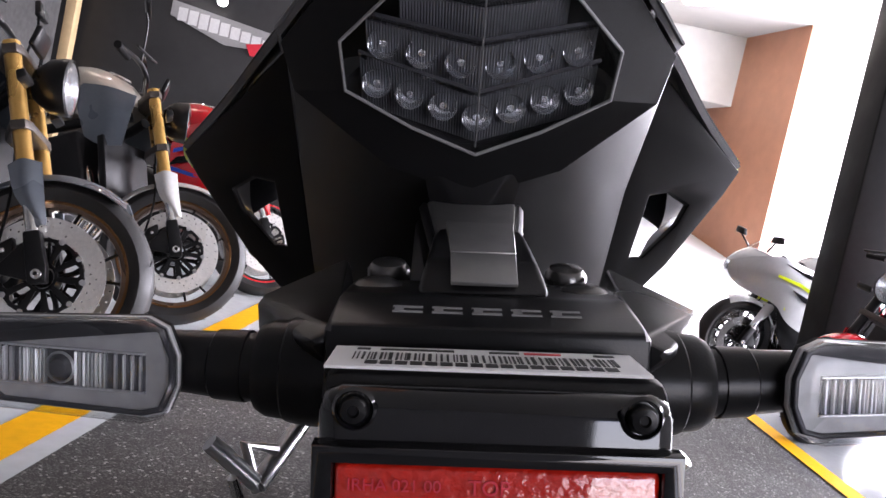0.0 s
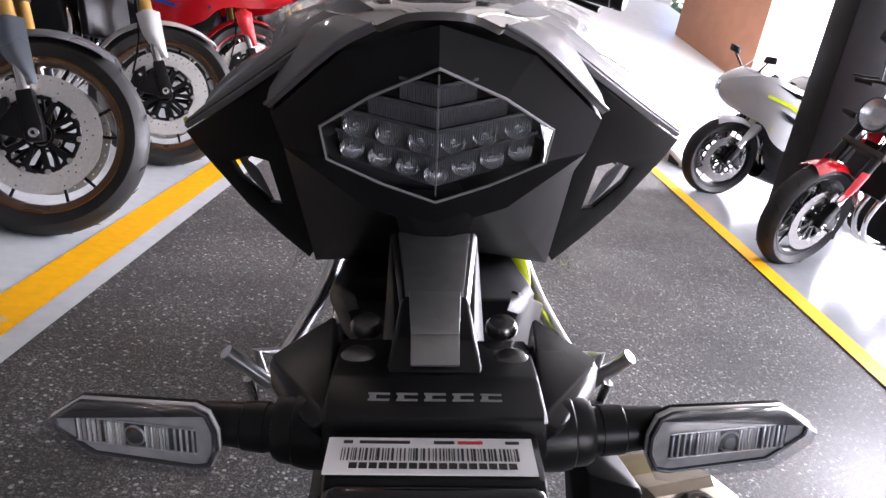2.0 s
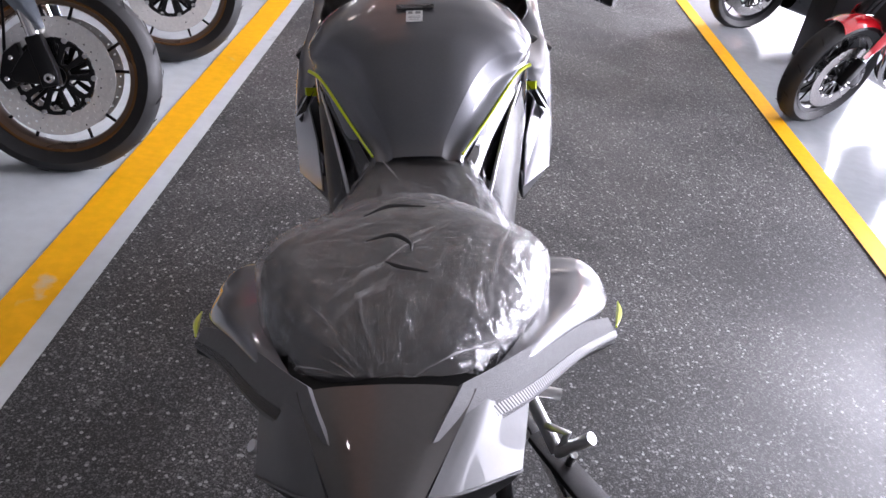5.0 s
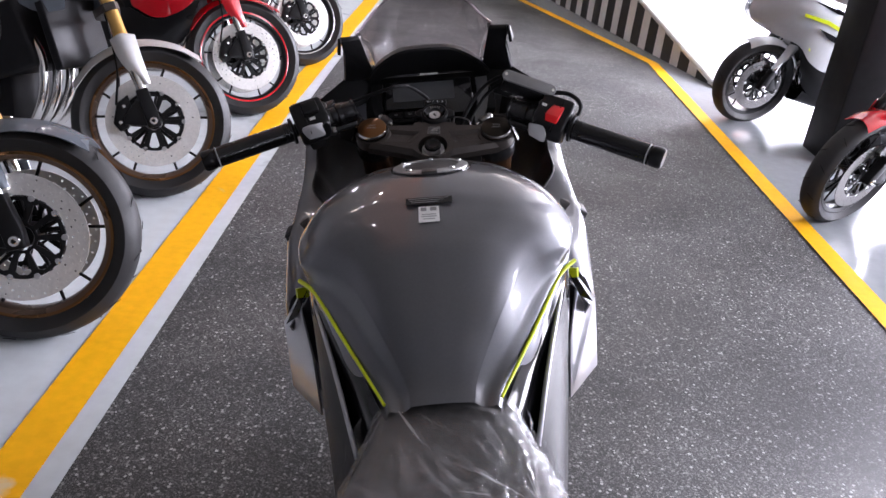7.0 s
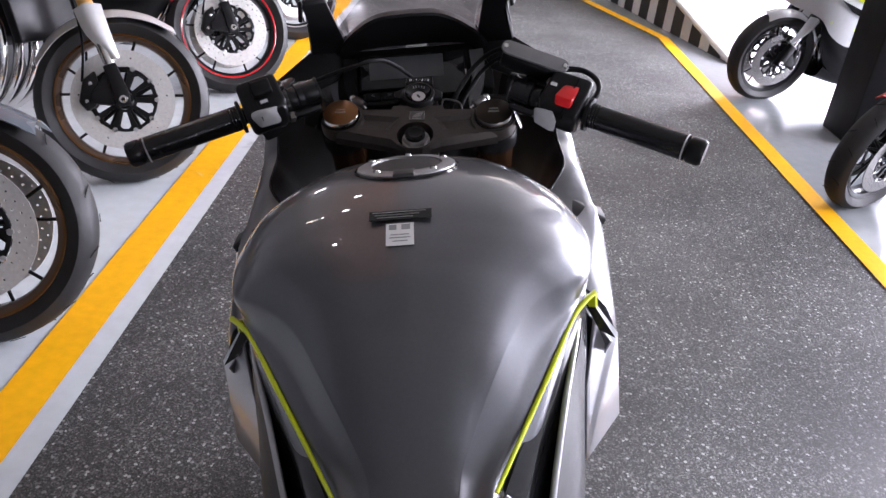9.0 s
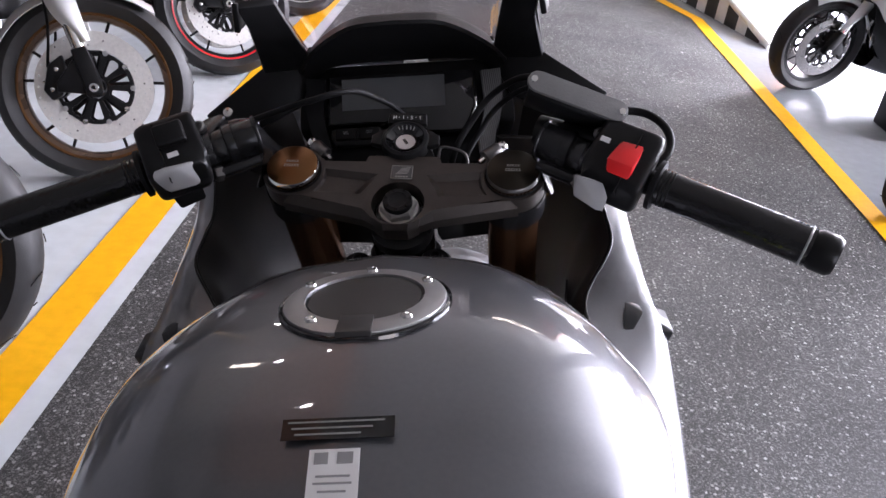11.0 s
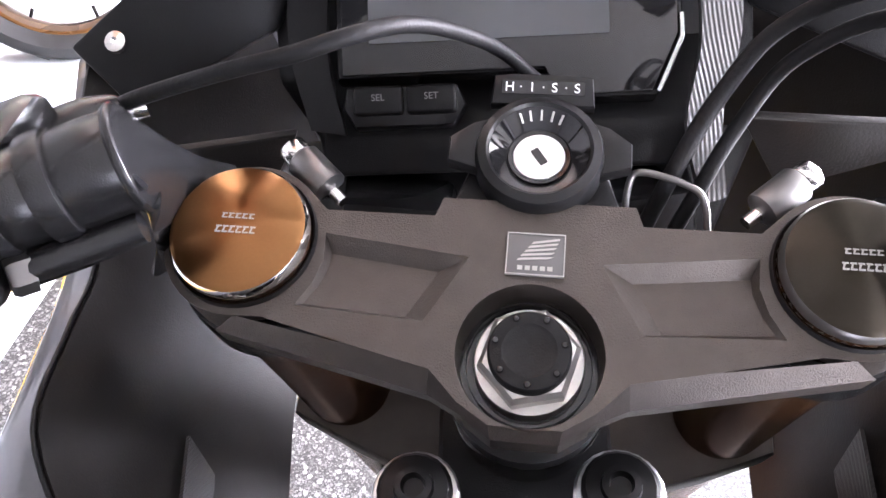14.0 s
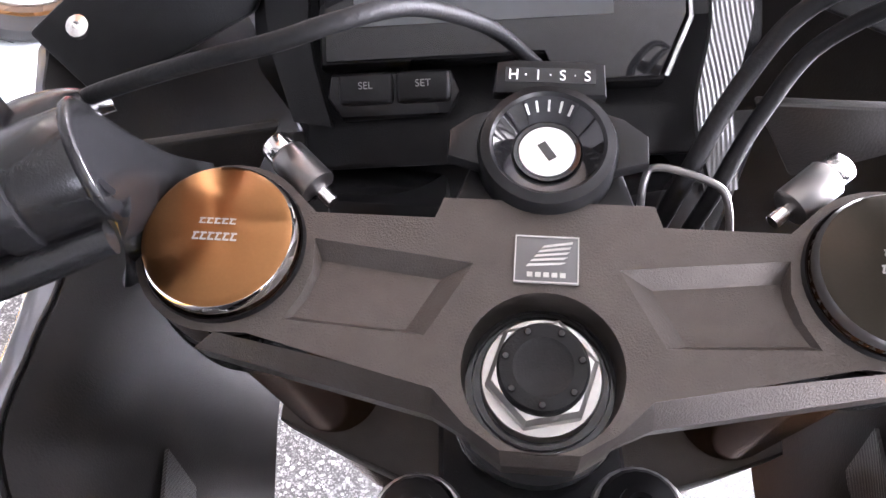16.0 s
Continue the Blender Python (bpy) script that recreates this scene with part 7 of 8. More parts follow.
def plastic_cover():
    """Loose clear film over the stepped seat, pulled into sharp creases that run from its knots."""
    cov = root("plastic_cover", BIKE, "crumpled clear plastic film wrapped over the seat", "plastic cover")
    g = [[(p[0] * 1.02, p[1] - (0.003 if i == 0 else 0), p[2] + 0.005) for p in r] for i, r in enumerate(SEAT[1:])]
    for i, r in enumerate(g):
        x, y, z = r[-1]
        r.append((x * (1.0 if i < 6 else 1.04), y, z - (0.008 if i < 6 else 0.05)))
    g[-1] = [(x, 1.112, z + 0.004) for x, y, z in g[-1]]
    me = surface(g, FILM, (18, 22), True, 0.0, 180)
    knots = [(Vector((0.118, 0.775, 0.925)), 17, 0.24, 1.0), (Vector((-0.004, 0.478, 0.92)), 13, 0.22, 1.0), (Vector((-0.135, 0.66, 0.925)), 19, 0.20, 0.8), (Vector((-0.10, 0.79, 0.93)), 15, 0.16, 0.7), (Vector((0.09, 0.93, 0.84)), 16, 0.12, 1.2), (Vector((-0.08, 0.95, 0.84)), 12, 0.10, 0.8)]

    def ridge(a):
        """A sharp crease once a turn."""
        f = a / (2 * math.pi)
        f = abs(f - math.floor(f) - 0.5)
        return max(0.0, 1 - f * 7.0)
    for v in me.vertices:
        p = v.co.copy()
        h = 0.0
        warp = 0.35 * noise.noise(p * 6)
        for k, n, reach, w in knots:
            d = p - k
            a = math.atan2(d.y, d.x) + warp
            fall = w * math.exp(-d.length / reach) * min(1, d.length / 0.025)
            h += 0.0045 * fall * ridge(a * n) * (0.4 + max(0, noise.noise(Vector((a * 3, n, 0)))) * 1.6)
            h += 0.0020 * fall * ridge(a * n * 2.7 + 1)
        side = min(1.0, max(0.0, (abs(p.x) - 0.085) / 0.04))
        front = min(1.0, max(0.0, (p.y - 0.84) / 0.03))
        q = p * 38
        cr = 1 - abs(noise.noise(q + Vector((3, 1, 2)))) * 3
        h += 0.0030 * max(0, cr) * max(side * (1.0 if p.x > 0 else 0.6), front * 0.8)
        h += 0.0016 * noise.noise(Vector((p.x * 9, p.y * 16, 0))) + 0.0010 * noise.noise(p * 60) * max(side, front)
        v.co += v.normal * max(h, -0.002)
    finish(me, True, 180)
    sh = part("film", me, cov)
    sh.visible_shadow = False
    # gathered tails of film at the front sides
    for s in (-1, 1):
        pts = [[(s * (0.095 + 0.012 * k), 1.08 - 0.05 * k + 0.006 * math.sin(5 * j + k), 0.84 - 0.045 * j - 0.01 * k) for j in range(4)] for k in range(6)]
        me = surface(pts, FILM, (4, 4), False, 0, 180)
        for v in me.vertices:
            v.co.x += s * 0.012 * noise.noise(v.co * 35)
        finish(me, True, 180)
        part("film_flap", me, cov).visible_shadow = False
    # pen marks on the film
    for pts in ([(-0.035, 0.70, 0.969), (-0.01, 0.716, 0.971), (0.025, 0.715, 0.970)], [(-0.030, 0.655, 0.968), (-0.005, 0.662, 0.970), (0.012, 0.650, 0.969), (0.014, 0.636, 0.968)], [(-0.01, 0.622, 0.967), (0.004, 0.614, 0.966), (0.03, 0.606, 0.965)]):
        part("pen_mark", tube(pts, [0.0006, *[0.0022] * (len(pts) - 2), 0.0006], INK, 6), cov, "dark pen stroke")


plastic_cover()


# ---------- the other parked motorcycles ----------
def parked(name, label, x, y, heading, steer, lean, kind, paint, accent, fender_mat, rim_mat, fork_mat, edge=None, group="", disc_mat=DISC, size=1.0):
    """A motorcycle whose front axle stands over (x, y); heading in degrees from +x."""
    m = pose(x, y, 0, 0, -lean, heading - 90)
    th = root(name, m @ Matrix.Scale(size, 4), label, "motorcycle", group)
    k = radians(25)
    f, a = Vector((0, math.cos(k), math.sin(k))), Vector((0, -math.sin(k), math.cos(k)))
    axle = Vector((0, 0, 0.30))
    p = axle - f * 0.035
    SM = Matrix.Translation(p) @ Matrix.Rotation(radians(steer), 4, a) @ Matrix.Translation(-p)
    FM = SM @ Matrix(((1, 0, 0, axle.x), (0, f.y, a.y, axle.y), (0, f.z, a.z, axle.z), (0, 0, 0, 1)))
    fw = wheel(0.307, 0.12, 0.232, rim_mat, FM, th, "front_wheel", edge, 5, 0.179, (-0.066, 0.066), True, disc_mat)
    for i in range(12):
        t = 360 * i / 12
        part("tread_groove", moved(box(0.045, 0.003, 0.002, RUBBER, 0, (0.028, 0, 0.3055), (0, 12, 35)), FM @ Matrix.Rotation(radians(t), 4, "X")), fw)
        part("tread_groove", moved(box(0.045, 0.003, 0.002, RUBBER, 0, (-0.028, 0, 0.3055), (0, -12, -35)), FM @ Matrix.Rotation(radians(t + 15), 4, "X")), fw)
    for s in (-1, 1):
        F = FM @ Matrix.Translation((s * 0.102, 0, 0))
        leg = part("fork_leg", lathe([(0.0265, 0.30), (0.0275, 0.305), (0.0275, 0.345), (0.0255, 0.35), (0.0255, 0.72)], fork_mat, 28, F), th)
        part("inner_tube", lathe([(0.0205, 0.03), (0.0205, 0.31)], STEEL, 24, F), leg, "bright steel inner fork tube")
        part("dust_seal", lathe([(0.0207, 0.296), (0.0262, 0.298), (0.0262, 0.306)], RUBBER, 24, F), leg)
        foot = part("fork_foot", hull([(x2, y2, z2) for x2 in (-0.022, 0.024) for y2, z2 in ((-0.028, -0.022), (0.022, -0.028), (0.028, 0.02), (0.022, 0.13), (-0.024, 0.13))], SATIN, 0.006), th, m=F.copy())
        part("axle_nut", lathe([(0.006, 0.008), (0.008, 0.004), (0.014, 0.004), (0.016, 0.0)], STEEL, 20, F @ axis((s * 0.024, 0, 0), (s, 0, 0))), foot)
        cal = part("caliper", hull([(s * x2, y2, z2) for x2 in (-0.062, 0.004) for y2, z2 in ((-0.055, 0.125), (-0.105, 0.105), (-0.145, 0.035), (-0.13, -0.005), (-0.095, 0.005), (-0.06, 0.06))], SATIN, 0.008), th, "black radial brake caliper", m=F.copy())
        part("caliper_arm", hull([(x2, y2, z2) for x2 in (-0.012, 0.014) for y2, z2 in ((0.0, 0.02), (-0.01, -0.02), (-0.105, 0.018), (-0.10, 0.045), (-0.03, 0.10))], SATIN, 0.004), cal, m=F.copy())
        for y2, z2 in ((-0.085, 0.085), (-0.118, 0.03)):
            part("caliper_bolt", lathe([(0.007, 0), (0.007, 0.005), (0.004, 0.006), (0.003, 0.003), (0, 0.003)], STEEL, 12, F @ axis((s * 0.006, y2, z2), (s, 0, 0))), cal)
        part("brake_hose", tube([F @ Vector((-s * 0.03, -0.11, 0.10)), F @ Vector((-s * 0.01, -0.06, 0.22)), F @ Vector((-s * 0.03, -0.035, 0.36)), F @ Vector((-s * 0.05, -0.01, 0.55))], 0.0045, RUBBER, 8), cal)
        # mudguard side leg beside the fork
        part("mudguard_stay", surface([[F @ Vector((s * 0.012, -0.045, 0.335)), F @ Vector((s * 0.030, 0.0, 0.345)), F @ Vector((s * 0.014, 0.05, 0.330))], [F @ Vector((s * 0.010, -0.035, 0.24)), F @ Vector((s * 0.030, 0.0, 0.24)), F @ Vector((s * 0.012, 0.045, 0.24))], [F @ Vector((s * 0.008, 0.018, 0.14)), F @ Vector((s * 0.024, 0.03, 0.14)), F @ Vector((s * 0.010, 0.042, 0.14))]], fender_mat, (3, 4), False, 0.003), th)
    part("mudguard", surface([[FM @ Vector((q * (0.070 if abs(ang - 85) < 60 else 0.05), 0.328 * math.cos(radians(ang)), 0.328 * math.sin(radians(ang)) - 0.035 * q * q)) for q in (-1, -0.6, 0, 0.6, 1)] for ang in (38, 55, 75, 95, 115, 135)], fender_mat, (4, 3), False, 0.003), th, "painted front mudguard")
    for w2, mt in ((0.45, CLAMP), (0.69, CLAMP)):
        part("yoke", prism([[(-0.135, 0.02), (-0.10, 0.033), (0.10, 0.033), (0.135, 0.02), (0.135, -0.02), (0.1, -0.035), (0.03, -0.065), (-0.03, -0.065), (-0.1, -0.035), (-0.135, -0.02)]], 0.03, mt, FM @ Matrix.Translation((0, 0, w2)), 0.004), th)
    # rear wheel, engine, frame
    ry = -1.42
    wheel(0.31, 0.17, 0.222, rim_mat, Matrix.Translation((0, ry, 0.31)), th, "rear_wheel", edge, 5, 0.12, (0.07,))
    part("engine", [hull([(s * x2, y2, z2) for s in (-1, 1) for x2, y2, z2 in ((0.17, -0.95, 0.24), (0.17, -0.48, 0.22), (0.16, -0.98, 0.52), (0.15, -0.52, 0.48), (0.12, -0.9, 0.6))], ENGINE, 0.025), box(0.36, 0.2, 0.26, ENGINE, 0.015, (0, -0.52, 0.56), (25, 0, 0))], th, "black finned engine")
    for s in (-1, 1):
        for i in range(3):
            part("engine_cover", lathe([(0.0, 0.02), (0.06 - 0.012 * i, 0.02), (0.075 - 0.012 * i, 0.006), (0.08 - 0.012 * i, 0)], DARKSTEEL if i else ENGINE, 24, axis((s * 0.17, -0.62 - 0.14 * i, 0.36 + 0.04 * (i % 2)), (s, 0, 0))), th)
    part("radiator", box(0.34, 0.035, 0.26, ENGINE, 0.006, (0, -0.335, 0.60), (20, 0, 0)), th, "black radiator")
    for i in range(4):
        x2 = -0.12 + 0.08 * i
        part("header_pipe", tube([(x2, -0.46, 0.60), (x2 * 1.05 + 0.02, -0.38, 0.50), (x2 + 0.05, -0.37, 0.34), (x2 * 0.7 + 0.06, -0.48, 0.2), (0.06, -0.75, 0.15)], 0.018, STEEL, 10), th, "bright steel header pipe")
    part("muffler", tube([(0.06, -0.75, 0.15), (0.12, -0.95, 0.16), (0.19, -1.15, 0.25), (0.21, -1.35, 0.31)], [0.03, 0.04, 0.055, 0.05], DARKSTEEL, 14), th)
    for s in (-1, 1):
        part("frame_spar", tube([(s * 0.05, -0.33, 0.84), (s * 0.13, -0.5, 0.76), (s * 0.14, -0.85, 0.6), (s * 0.12, -1.0, 0.42)], 0.022, MATBLACK, 10), th)
        part("swing_arm", tube([(s * 0.10, -0.98, 0.40), (s * 0.12, -1.2, 0.37), (s * 0.12, -1.44, 0.31)], [0.03, 0.025, 0.02], MATBLACK, 10), th)
        part("footrest", tube([(s * 0.13, -0.95, 0.36), (s * 0.24, -0.97, 0.35)], 0.011, ALU, 8, False), th)
    part("side_stand", tube([(-0.12, -0.85, 0.28), (-0.2, -0.9, 0.12), (-0.235, -0.94, 0.04)], 0.011, SATIN, 8), th)
    # tank, seat, tail
    rows = []
    for y2, zt, w2, zs, zl in ((-0.34, 0.90, 0.07, 0.88, 0.82), (-0.42, 0.985, 0.13, 0.93, 0.80), (-0.52, 1.02, 0.165, 0.94, 0.79), (-0.64, 1.01, 0.165, 0.92, 0.78), (-0.76, 0.95, 0.13, 0.87, 0.77), (-0.86, 0.86, 0.09, 0.82, 0.77), (-0.90, 0.82, 0.07, 0.8, 0.77)):
        rows.append([(0, y2, zt), (w2 * 0.6, y2, zt - 0.012), (w2, y2, zs + 0.01), (w2 * 1.02, y2, (zs + zl) / 2), (w2 * 0.85, y2, zl)])
    part("tank", surface(rows, paint, (4, 4), True, 0, 70), th, "painted fuel tank")
    part("tank_cap", lathe([(0, 0.008), (0.045, 0.006), (0.052, 0)], ALU, 28, axis((0, -0.48, 1.012), (0, 0.2, 1))), th)
    rows = [[(0, y2, z2), (w2 * 0.7, y2, z2 - 0.006), (w2, y2, z2 - 0.05)] for y2, z2, w2 in ((-0.84, 0.83, 0.08), (-0.95, 0.815, 0.12), (-1.1, 0.83, 0.13), (-1.2, 0.885, 0.11), (-1.4, 0.915, 0.09), (-1.5, 0.92, 0.06))]
    part("seat", surface(rows, SEATVINYL, (4, 3), True, 0.0, 70), th, "black vinyl seat")
    part("tail", hull([(s * x2, y2, z2) for s in (-1, 1) for x2, y2, z2 in ((0.09, -1.15, 0.80), (0.10, -1.15, 0.72), (0.07, -1.55, 0.90), (0.05, -1.6, 0.86), (0.08, -1.3, 0.76))], paint, 0.01), th)
    # handlebar
    hb = 0.045 if kind == "naked" else 0.0
    hw = 0.39 if kind == "naked" else 0.33
    zb = 0.74 if kind == "naked" else 0.66
    for s in (-1, 1):
        bar = part("handlebar", tube([FM @ Vector((0, -0.02, zb + hb)), FM @ Vector((s * 0.10, -0.02, zb + hb)), FM @ Vector((s * 0.20, -0.05, zb + hb * 1.6)), FM @ Vector((s * hw, -0.13, zb + hb * 1.3))], 0.011, SATIN, 10), th)
        part("grip", tube([FM @ Vector((s * (hw - 0.12), -0.095, zb + hb * 1.42)), FM @ Vector((s * (hw + 0.01), -0.135, zb + hb * 1.3))], 0.0165, RUBBER, 12, False), bar, "black rubber grip")
        part("lever", tube([FM @ Vector((s * 0.19, 0.02, zb + hb * 1.5)), FM @ Vector((s * 0.27, -0.01, zb + hb * 1.3)), FM @ Vector((s * hw, -0.06, zb + hb * 1.2))], 0.006, SATIN, 8), bar)
    if kind == "naked":
        lamp = part("headlamp", lathe([(0.0, -0.09), (0.05, -0.085), (0.085, -0.04), (0.092, 0.0), (0.092, 0.018), (0.085, 0.022)], SATIN, 36, FM @ axis((0, 0.115, 0.60), (0, 1, -0.25))), th, "round black headlamp")
        part("lens", lathe([(0.086, 0.02), (0.06, 0.03), (0.0, 0.036)], LENS, 32, FM @ axis((0, 0.115, 0.60), (0, 1, -0.25))), lamp)
        part("lamp_bowl", lathe([(0.083, 0.018), (0.05, -0.02), (0.0, -0.03)], REFLECT, 32, FM @ axis((0, 0.115, 0.60), (0, 1, -0.25))), lamp)
        part("meter", box(0.12, 0.02, 0.07, SATIN, 0.006), th, m=FM @ Matrix.Translation((0, 0.06, 0.76)) @ pose(0, 0, 0, -30))
        for s in (-1, 1):
            part("tank_shroud", surface([[(s * 0.14, -0.28, 0.92), (s * 0.16, -0.27, 0.84), (s * 0.12, -0.30, 0.70)], [(s * 0.175, -0.40, 0.93), (s * 0.195, -0.38, 0.84), (s * 0.16, -0.38, 0.68)], [(s * 0.17, -0.55, 0.92), (s * 0.185, -0.52, 0.83), (s * 0.16, -0.46, 0.70)]], accent, (3, 3), False, 0.004), th, "painted radiator shroud")
            mr = part("mirror", tube([FM @ Vector((s * 0.21, -0.04, zb + 0.07)), FM @ Vector((s * 0.26, 0.0, zb + 0.20)), FM @ Vector((s * 0.29, 0.0, zb + 0.25))], 0.005, SATIN, 8), th)
            part("mirror_head", hull([(FM @ Vector((s * x2, y2, zb + z2)))[:] for x2, z2 in ((0.24, 0.24), (0.36, 0.26), (0.37, 0.31), (0.27, 0.31)) for y2 in (0.0, 0.02)], SATIN, 0.004), mr)
            ind = part("indicator", hull([(FM @ Vector((s * x2, y2, z2)))[:] for x2 in (0.14, 0.22) for y2, z2 in ((0.03, 0.55), (0.06, 0.56), (0.055, 0.585), (0.03, 0.58))], SATIN, 0.005), th)
    else:
        for s in (-1, 1):
            g = [[(0.03, 0.20, 0.86), (0.035, 0.21, 0.80), (0.03, 0.17, 0.74), (0.02, 0.08, 0.69)],
                 [(0.13, 0.08, 0.93), (0.15, 0.08, 0.84), (0.13, 0.06, 0.74), (0.10, 0.00, 0.66)],
                 [(0.20, -0.10, 0.97), (0.225, -0.10, 0.86), (0.215, -0.12, 0.74), (0.19, -0.14, 0.62)],
                 [(0.21, -0.25, 0.94), (0.245, -0.25, 0.84), (0.245, -0.26, 0.70), (0.215, -0.24, 0.52)],
                 [(0.20, -0.42, 0.90), (0.235, -0.42, 0.82), (0.245, -0.42, 0.68), (0.225, -0.38, 0.46)],
                 [(0.17, -0.60, 0.84), (0.20, -0.60, 0.76), (0.225, -0.58, 0.66), (0.22, -0.52, 0.50)]]
            fr = part("side_fairing", surface([[(s * x2, y2, z2) for x2, y2, z2 in r] for r in g], paint, (4, 4), False, 0.004), th, "glossy painted side fairing")
            off = 0.014
            part("fairing_stripe", slab([(s * (x2 + off), y2, z2) for x2, y2, z2 in ((0.222, -0.08, 0.845), (0.244, -0.25, 0.815), (0.238, -0.55, 0.70), (0.238, -0.55, 0.675), (0.244, -0.25, 0.79), (0.220, -0.08, 0.825))], 0.004, accent), fr)
            part("fairing_stripe", slab([(s * (x2 + off), y2, z2) for x2, y2, z2 in ((0.205, -0.20, 0.62), (0.226, -0.40, 0.585), (0.224, -0.55, 0.60), (0.224, -0.54, 0.575), (0.224, -0.40, 0.565), (0.203, -0.20, 0.60))], 0.004, accent), fr)
            part("fairing_vent", slab([(s * (x2 + off), y2, z2) for x2, y2, z2 in ((0.240, -0.20, 0.76), (0.240, -0.52, 0.655), (0.236, -0.56, 0.60), (0.240, -0.30, 0.69))], 0.006, GLOSSBLACK), fr)
            part("fairing_vent", slab([(s * (x2 + off), y2, z2) for x2, y2, z2 in ((0.205, -0.12, 0.93), (0.232, -0.30, 0.885), (0.225, -0.46, 0.84), (0.232, -0.30, 0.86))], 0.006, GLOSSBLACK), fr)
            part("lower_fairing", surface([[(s * 0.185, -0.16, 0.60), (s * 0.19, -0.19, 0.50), (s * 0.15, -0.24, 0.40)], [(s * 0.213, -0.26, 0.51), (s * 0.21, -0.30, 0.40), (s * 0.16, -0.34, 0.28)], [(s * 0.222, -0.40, 0.45), (s * 0.215, -0.46, 0.34), (s * 0.16, -0.50, 0.20)], [(s * 0.218, -0.54, 0.49), (s * 0.21, -0.66, 0.36), (s * 0.16, -0.74, 0.20)], [(s * 0.20, -0.66, 0.46), (s * 0.19, -0.84, 0.30), (s * 0.15, -0.92, 0.2)]], SATIN, (3, 3), False, 0.003), th)
            part("belly_pan", surface([[(s * 0.16, -0.30, 0.30), (s * 0.11, -0.30, 0.22), (0, -0.30, 0.19)], [(s * 0.16, -0.5, 0.21), (s * 0.12, -0.52, 0.17), (0, -0.52, 0.15)], [(s * 0.15, -0.85, 0.2), (s * 0.12, -0.85, 0.17), (0, -0.85, 0.14)]], SATIN, (3, 3), False, 0.003), th)
            part("headlamp", hull([(s * x2, y2, z2) for x2, y2, z2 in ((0.02, 0.205, 0.83), (0.12, 0.10, 0.88), (0.13, 0.10, 0.83), (0.03, 0.20, 0.775), (0.06, 0.1, 0.83))], LENS, 0.002), th)
            part("lamp_bowl", hull([(s * x2, y2, z2) for x2, y2, z2 in ((0.03, 0.185, 0.82), (0.11, 0.085, 0.865), (0.12, 0.085, 0.83), (0.035, 0.18, 0.78), (0.06, 0.06, 0.82))], GLOSSBLACK, 0.002), th)
            mr = part("mirror", tube([(s * 0.14, 0.0, 0.98), (s * 0.24, 0.02, 1.05)], 0.008, SATIN, 8, False), th)
            part("mirror_head", hull([(s * x2, y2, z2) for x2, z2 in ((0.20, 1.05), (0.33, 1.06), (0.32, 1.11), (0.22, 1.10)) for y2 in (0.0, 0.035)], SATIN, 0.006), mr)
        part("nose", surface([[(0, 0.06, 0.985), (0.08, 0.04, 0.975), (0.15, -0.03, 0.96)], [(0, 0.15, 0.93), (0.06, 0.13, 0.925), (0.13, 0.07, 0.92)], [(0, 0.215, 0.86), (0.03, 0.205, 0.86), (0.06, 0.17, 0.87)]], paint, (3, 3), True, 0.004), th)
        part("windscreen", surface([[(0, -0.12, 1.13), (0.08, -0.13, 1.11), (0.13, -0.16, 1.05)], [(0, -0.03, 1.06), (0.08, -0.05, 1.045), (0.15, -0.09, 0.99)], [(0, 0.07, 0.98), (0.08, 0.05, 0.97), (0.15, -0.02, 0.955)]], SCREEN, (3, 3), True), th)
    return th


BAYS = "motorcycles parked along the yellow line"
parked("motorcycle", "naked motorcycle with gold fork and blue-grey mudguard", -1.10, 2.34, -10, 22, 8, "naked", STORMPAINT, STORMPAINT, STORMPAINT, BRONZERIM, GOLD, BRONZE, BAYS)
parked("motorcycle", "naked motorcycle with gold fork and pale grey mudguard", -1.12, 3.42, -10, 32, 8, "naked", OLIVE, STORMPAINT, PALEGREY, BRONZERIM, GOLD, BRONZE, BAYS)
parked("motorcycle", "red faired sport motorcycle with gold fork", -1.05, 4.62, -10, 40, 8, "sport", REDPAINT, BLUEPAINT, REDPAINT, SATIN, GOLD, REDPAINT, BAYS)
parked("motorcycle", "dark naked motorcycle at the end of the row", -0.97, 5.83, -10, 40, 8, "naked", STORMPAINT, STORMPAINT, SATIN, SATIN, GOLD, STEEL, BAYS)
parked("motorcycle", "white sport motorcycle with lime and black stripes", 2.06, 5.64, 190, 8, 4, "sport", WHITEPAINT, LIME, WHITEPAINT, SATIN, SATIN, SATIN, BAYS, DARKSTEEL, 0.92)
parked("motorcycle", "red motorcycle with black wheels beside the dark post", 1.97, 3.96, 200, 12, 6, "naked", REDPAINT, REDPAINT, REDPAINT, SATIN, SATIN, SATIN, BAYS, DARKSTEEL, 0.93)

# ---------- display wall, lamps, outside ----------
emb = root("wall_emblem", pose(-3.02, 9.12, 2.15), "white and red emblem panel on the black wall", "sign")
for i in range(9):
    part("emblem_bar", box(0.105, 0.01, 0.17 - 0.012 * abs(i - 2), PRINT, 0, (-0.52 + 0.125 * i, 0, -0.018 * i), (0, 0, 0)), emb)
part("emblem_wing", slab([(-0.66, 0.004, 0.14), (0.62, 0.004, -0.02), (0.40, 0.004, -0.22), (0.0, 0.004, -0.24), (-0.66, 0.004, -0.03)], 0.01, GREYPRINT), emb)
part("emblem_corner", slab([(0.25, -0.004, -0.18), (0.62, -0.004, -0.10), (0.55, -0.004, -0.26), (0.32, -0.004, -0.30)], 0.01, REDINK), emb)

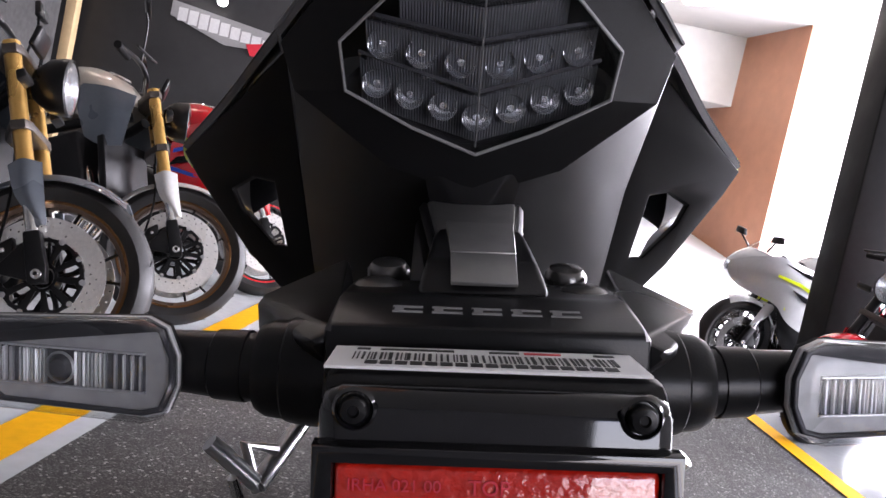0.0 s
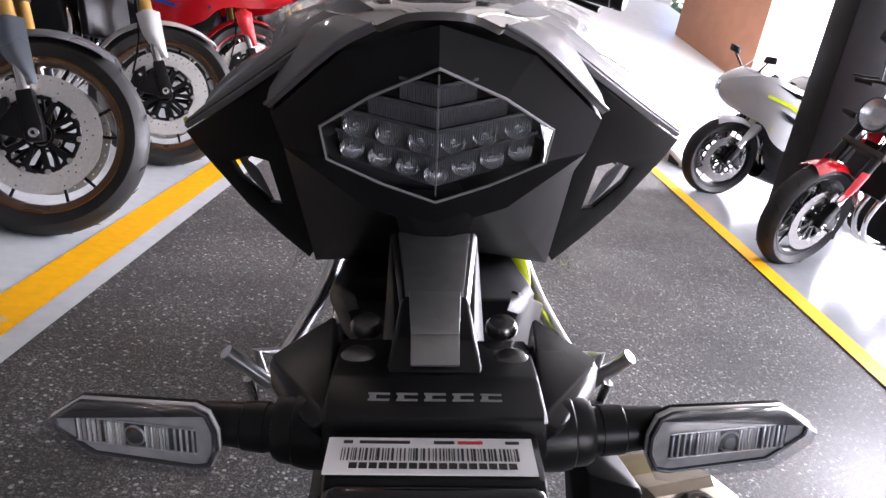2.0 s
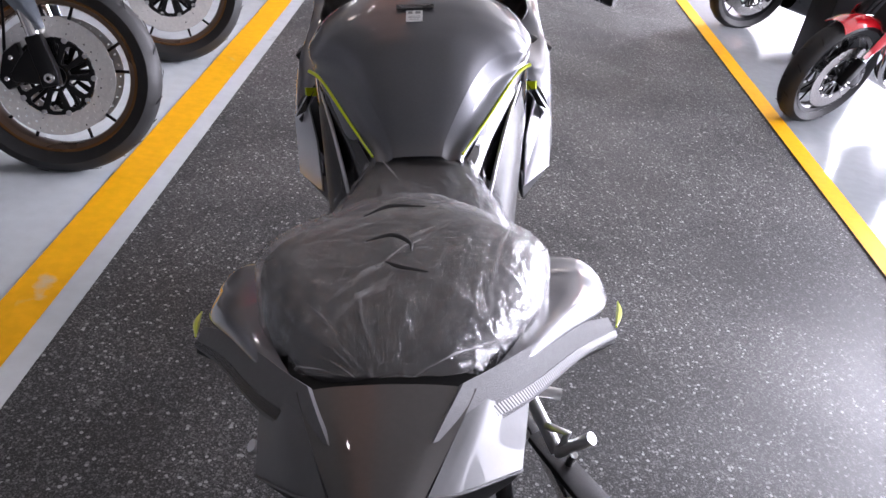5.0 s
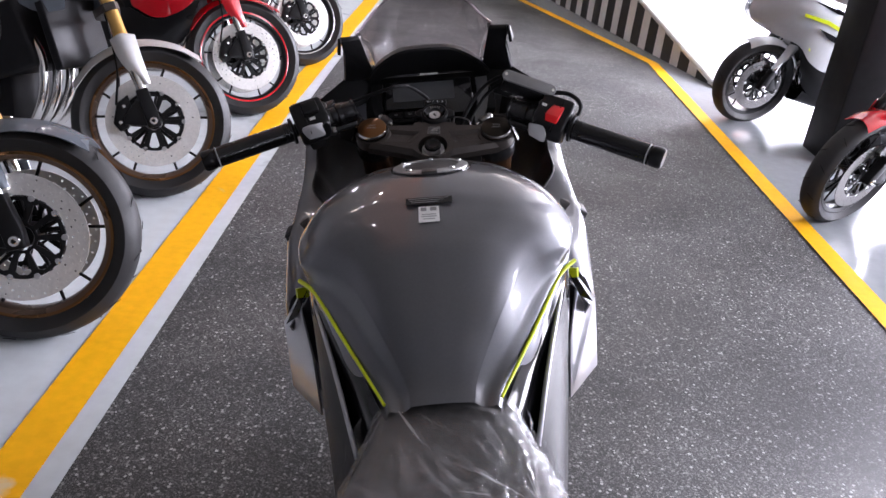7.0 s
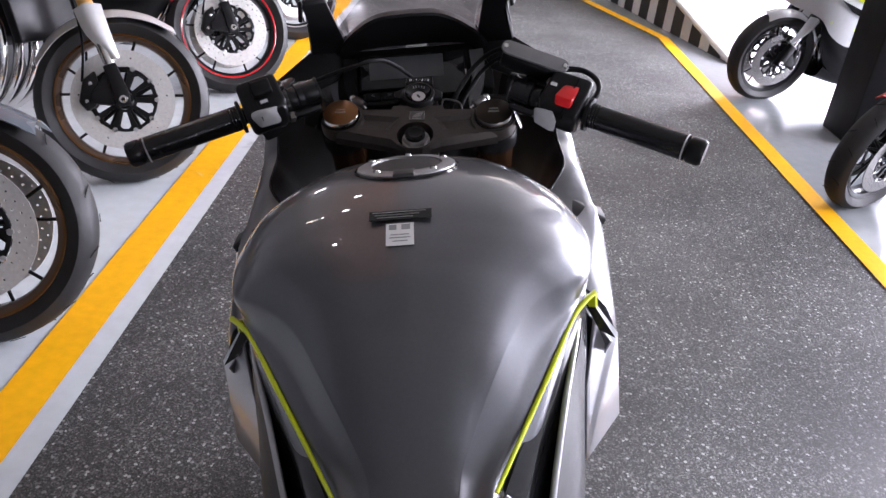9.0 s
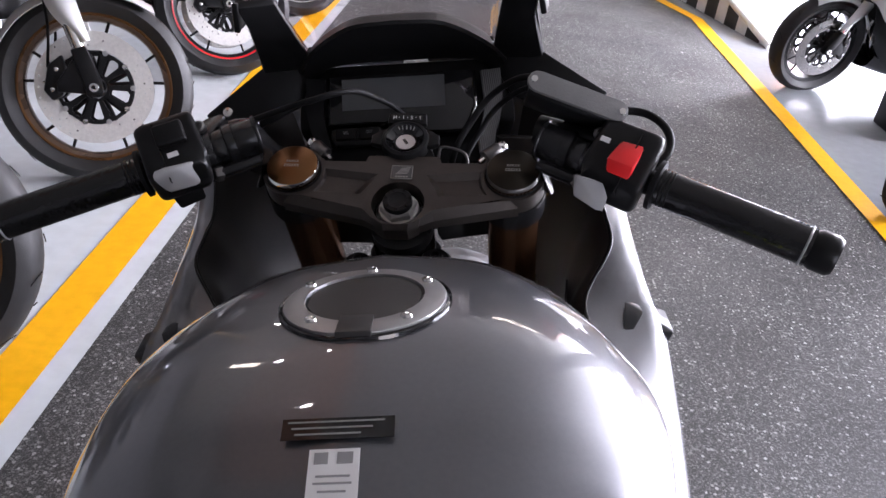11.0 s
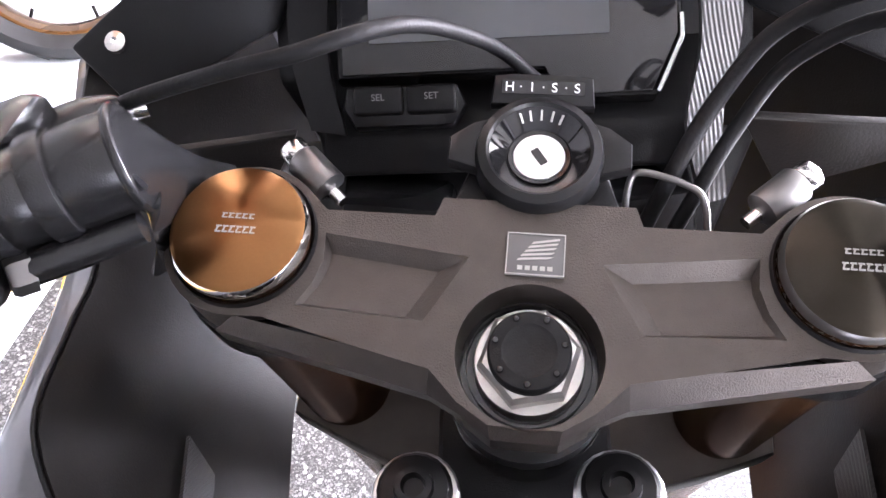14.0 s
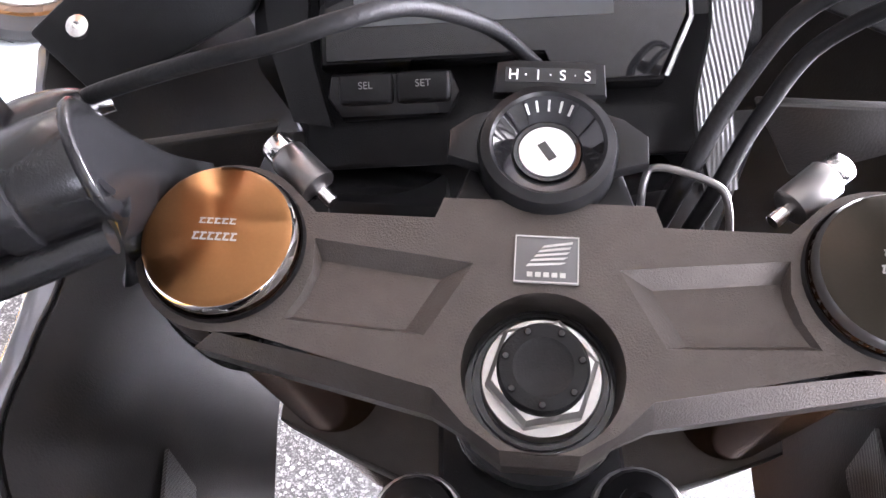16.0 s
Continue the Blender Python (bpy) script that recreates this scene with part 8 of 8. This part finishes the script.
sp = root("spot_lamp", pose(-3.35, 9.10, 2.45), "small white spot lamp on the black wall", "spot lamp", "spot lamps over the display wall")
part("housing", lathe([(0, 0.06), (0.05, 0.06), (0.065, 0.0), (0.058, -0.005)], BLACKWALL, 20, axis((0, 0, 0), (0, 1, 0.4))), sp)
part("bulb", lathe([(0.056, -0.002), (0.03, -0.014), (0, -0.018)], SPOTGLOW, 20, axis((0, 0, 0), (0, 1, 0.4))), sp)
for x, z in ((-3.62, 2.53), (-3.12, 2.38)):
    copy_thing(sp, pose(x, 9.10, z))

# Lamps out of view, placed for the warm spots mirrored in the tank.
dl = root("downlight", pose(-1.75, 4.1, H - 0.055), "small warm recessed ceiling downlight", "ceiling lamp", "downlights in the timber ceiling")
part("ring", lathe([(0.045, 0.0), (0.062, -0.006), (0.066, 0.0)], FRAMEWHITE, 24), dl)
part("bulb", lathe([(0.046, 0.0), (0.03, -0.004), (0, -0.006)], SPOTGLOW, 24), dl)
for x, y in ((-1.75, 5.0), (-2.3, 4.1), (-1.75, 2.6)):
    copy_thing(dl, pose(x, y, H - 0.055))

st = root("strip_lamp", pose(1.68, 9.10, H - 0.06, 0, 0, -30), "warm white ceiling strip lamp", "ceiling lamp", "ceiling strip lamps")
part("tray", box(0.84, 0.13, 0.05, FRAMEWHITE, 0.006, (0, 0, 0.025)), st)
part("tube", box(0.80, 0.10, 0.02, STRIPLIGHT, 0.004, (0, 0, -0.008)), st)
# The last copy is out of view, added over the left bays.
for x, y in ((2.31, 9.26), (1.42, 9.78), (0.85, 9.62), (-2.9, 4.4)):
    copy_thing(st, pose(x, y, H - 0.06, 0, 0, -33))
for k, (x, y, w, h) in enumerate(((5.0, 22, 6, 2.6), (9.5, 26, 7, 3.4), (14, 20, 5, 2.4))):
    random.seed(20 + k)
    vs, fs = [], []
    for i in range(900):
        c = Vector((x + random.gauss(0, w / 3), y + random.gauss(0, 0.8), abs(random.gauss(0.45, 0.28)) * h))
        u = Vector((random.uniform(-1, 1), random.uniform(-1, 1), random.uniform(-1, 1))).normalized() * random.uniform(0.12, 0.26)
        v = u.orthogonal().normalized() * random.uniform(0.08, 0.18)
        n0 = len(vs)
        vs += [c - u, c + v, c + u, c - v]
        fs.append((n0, n0 + 1, n0 + 2, n0 + 3))
    sh = tagged(part("shrub", mesh("shrub", vs, fs, GREEN, False)), "leafy green shrub outside the window", "shrub", "shrubs outside")
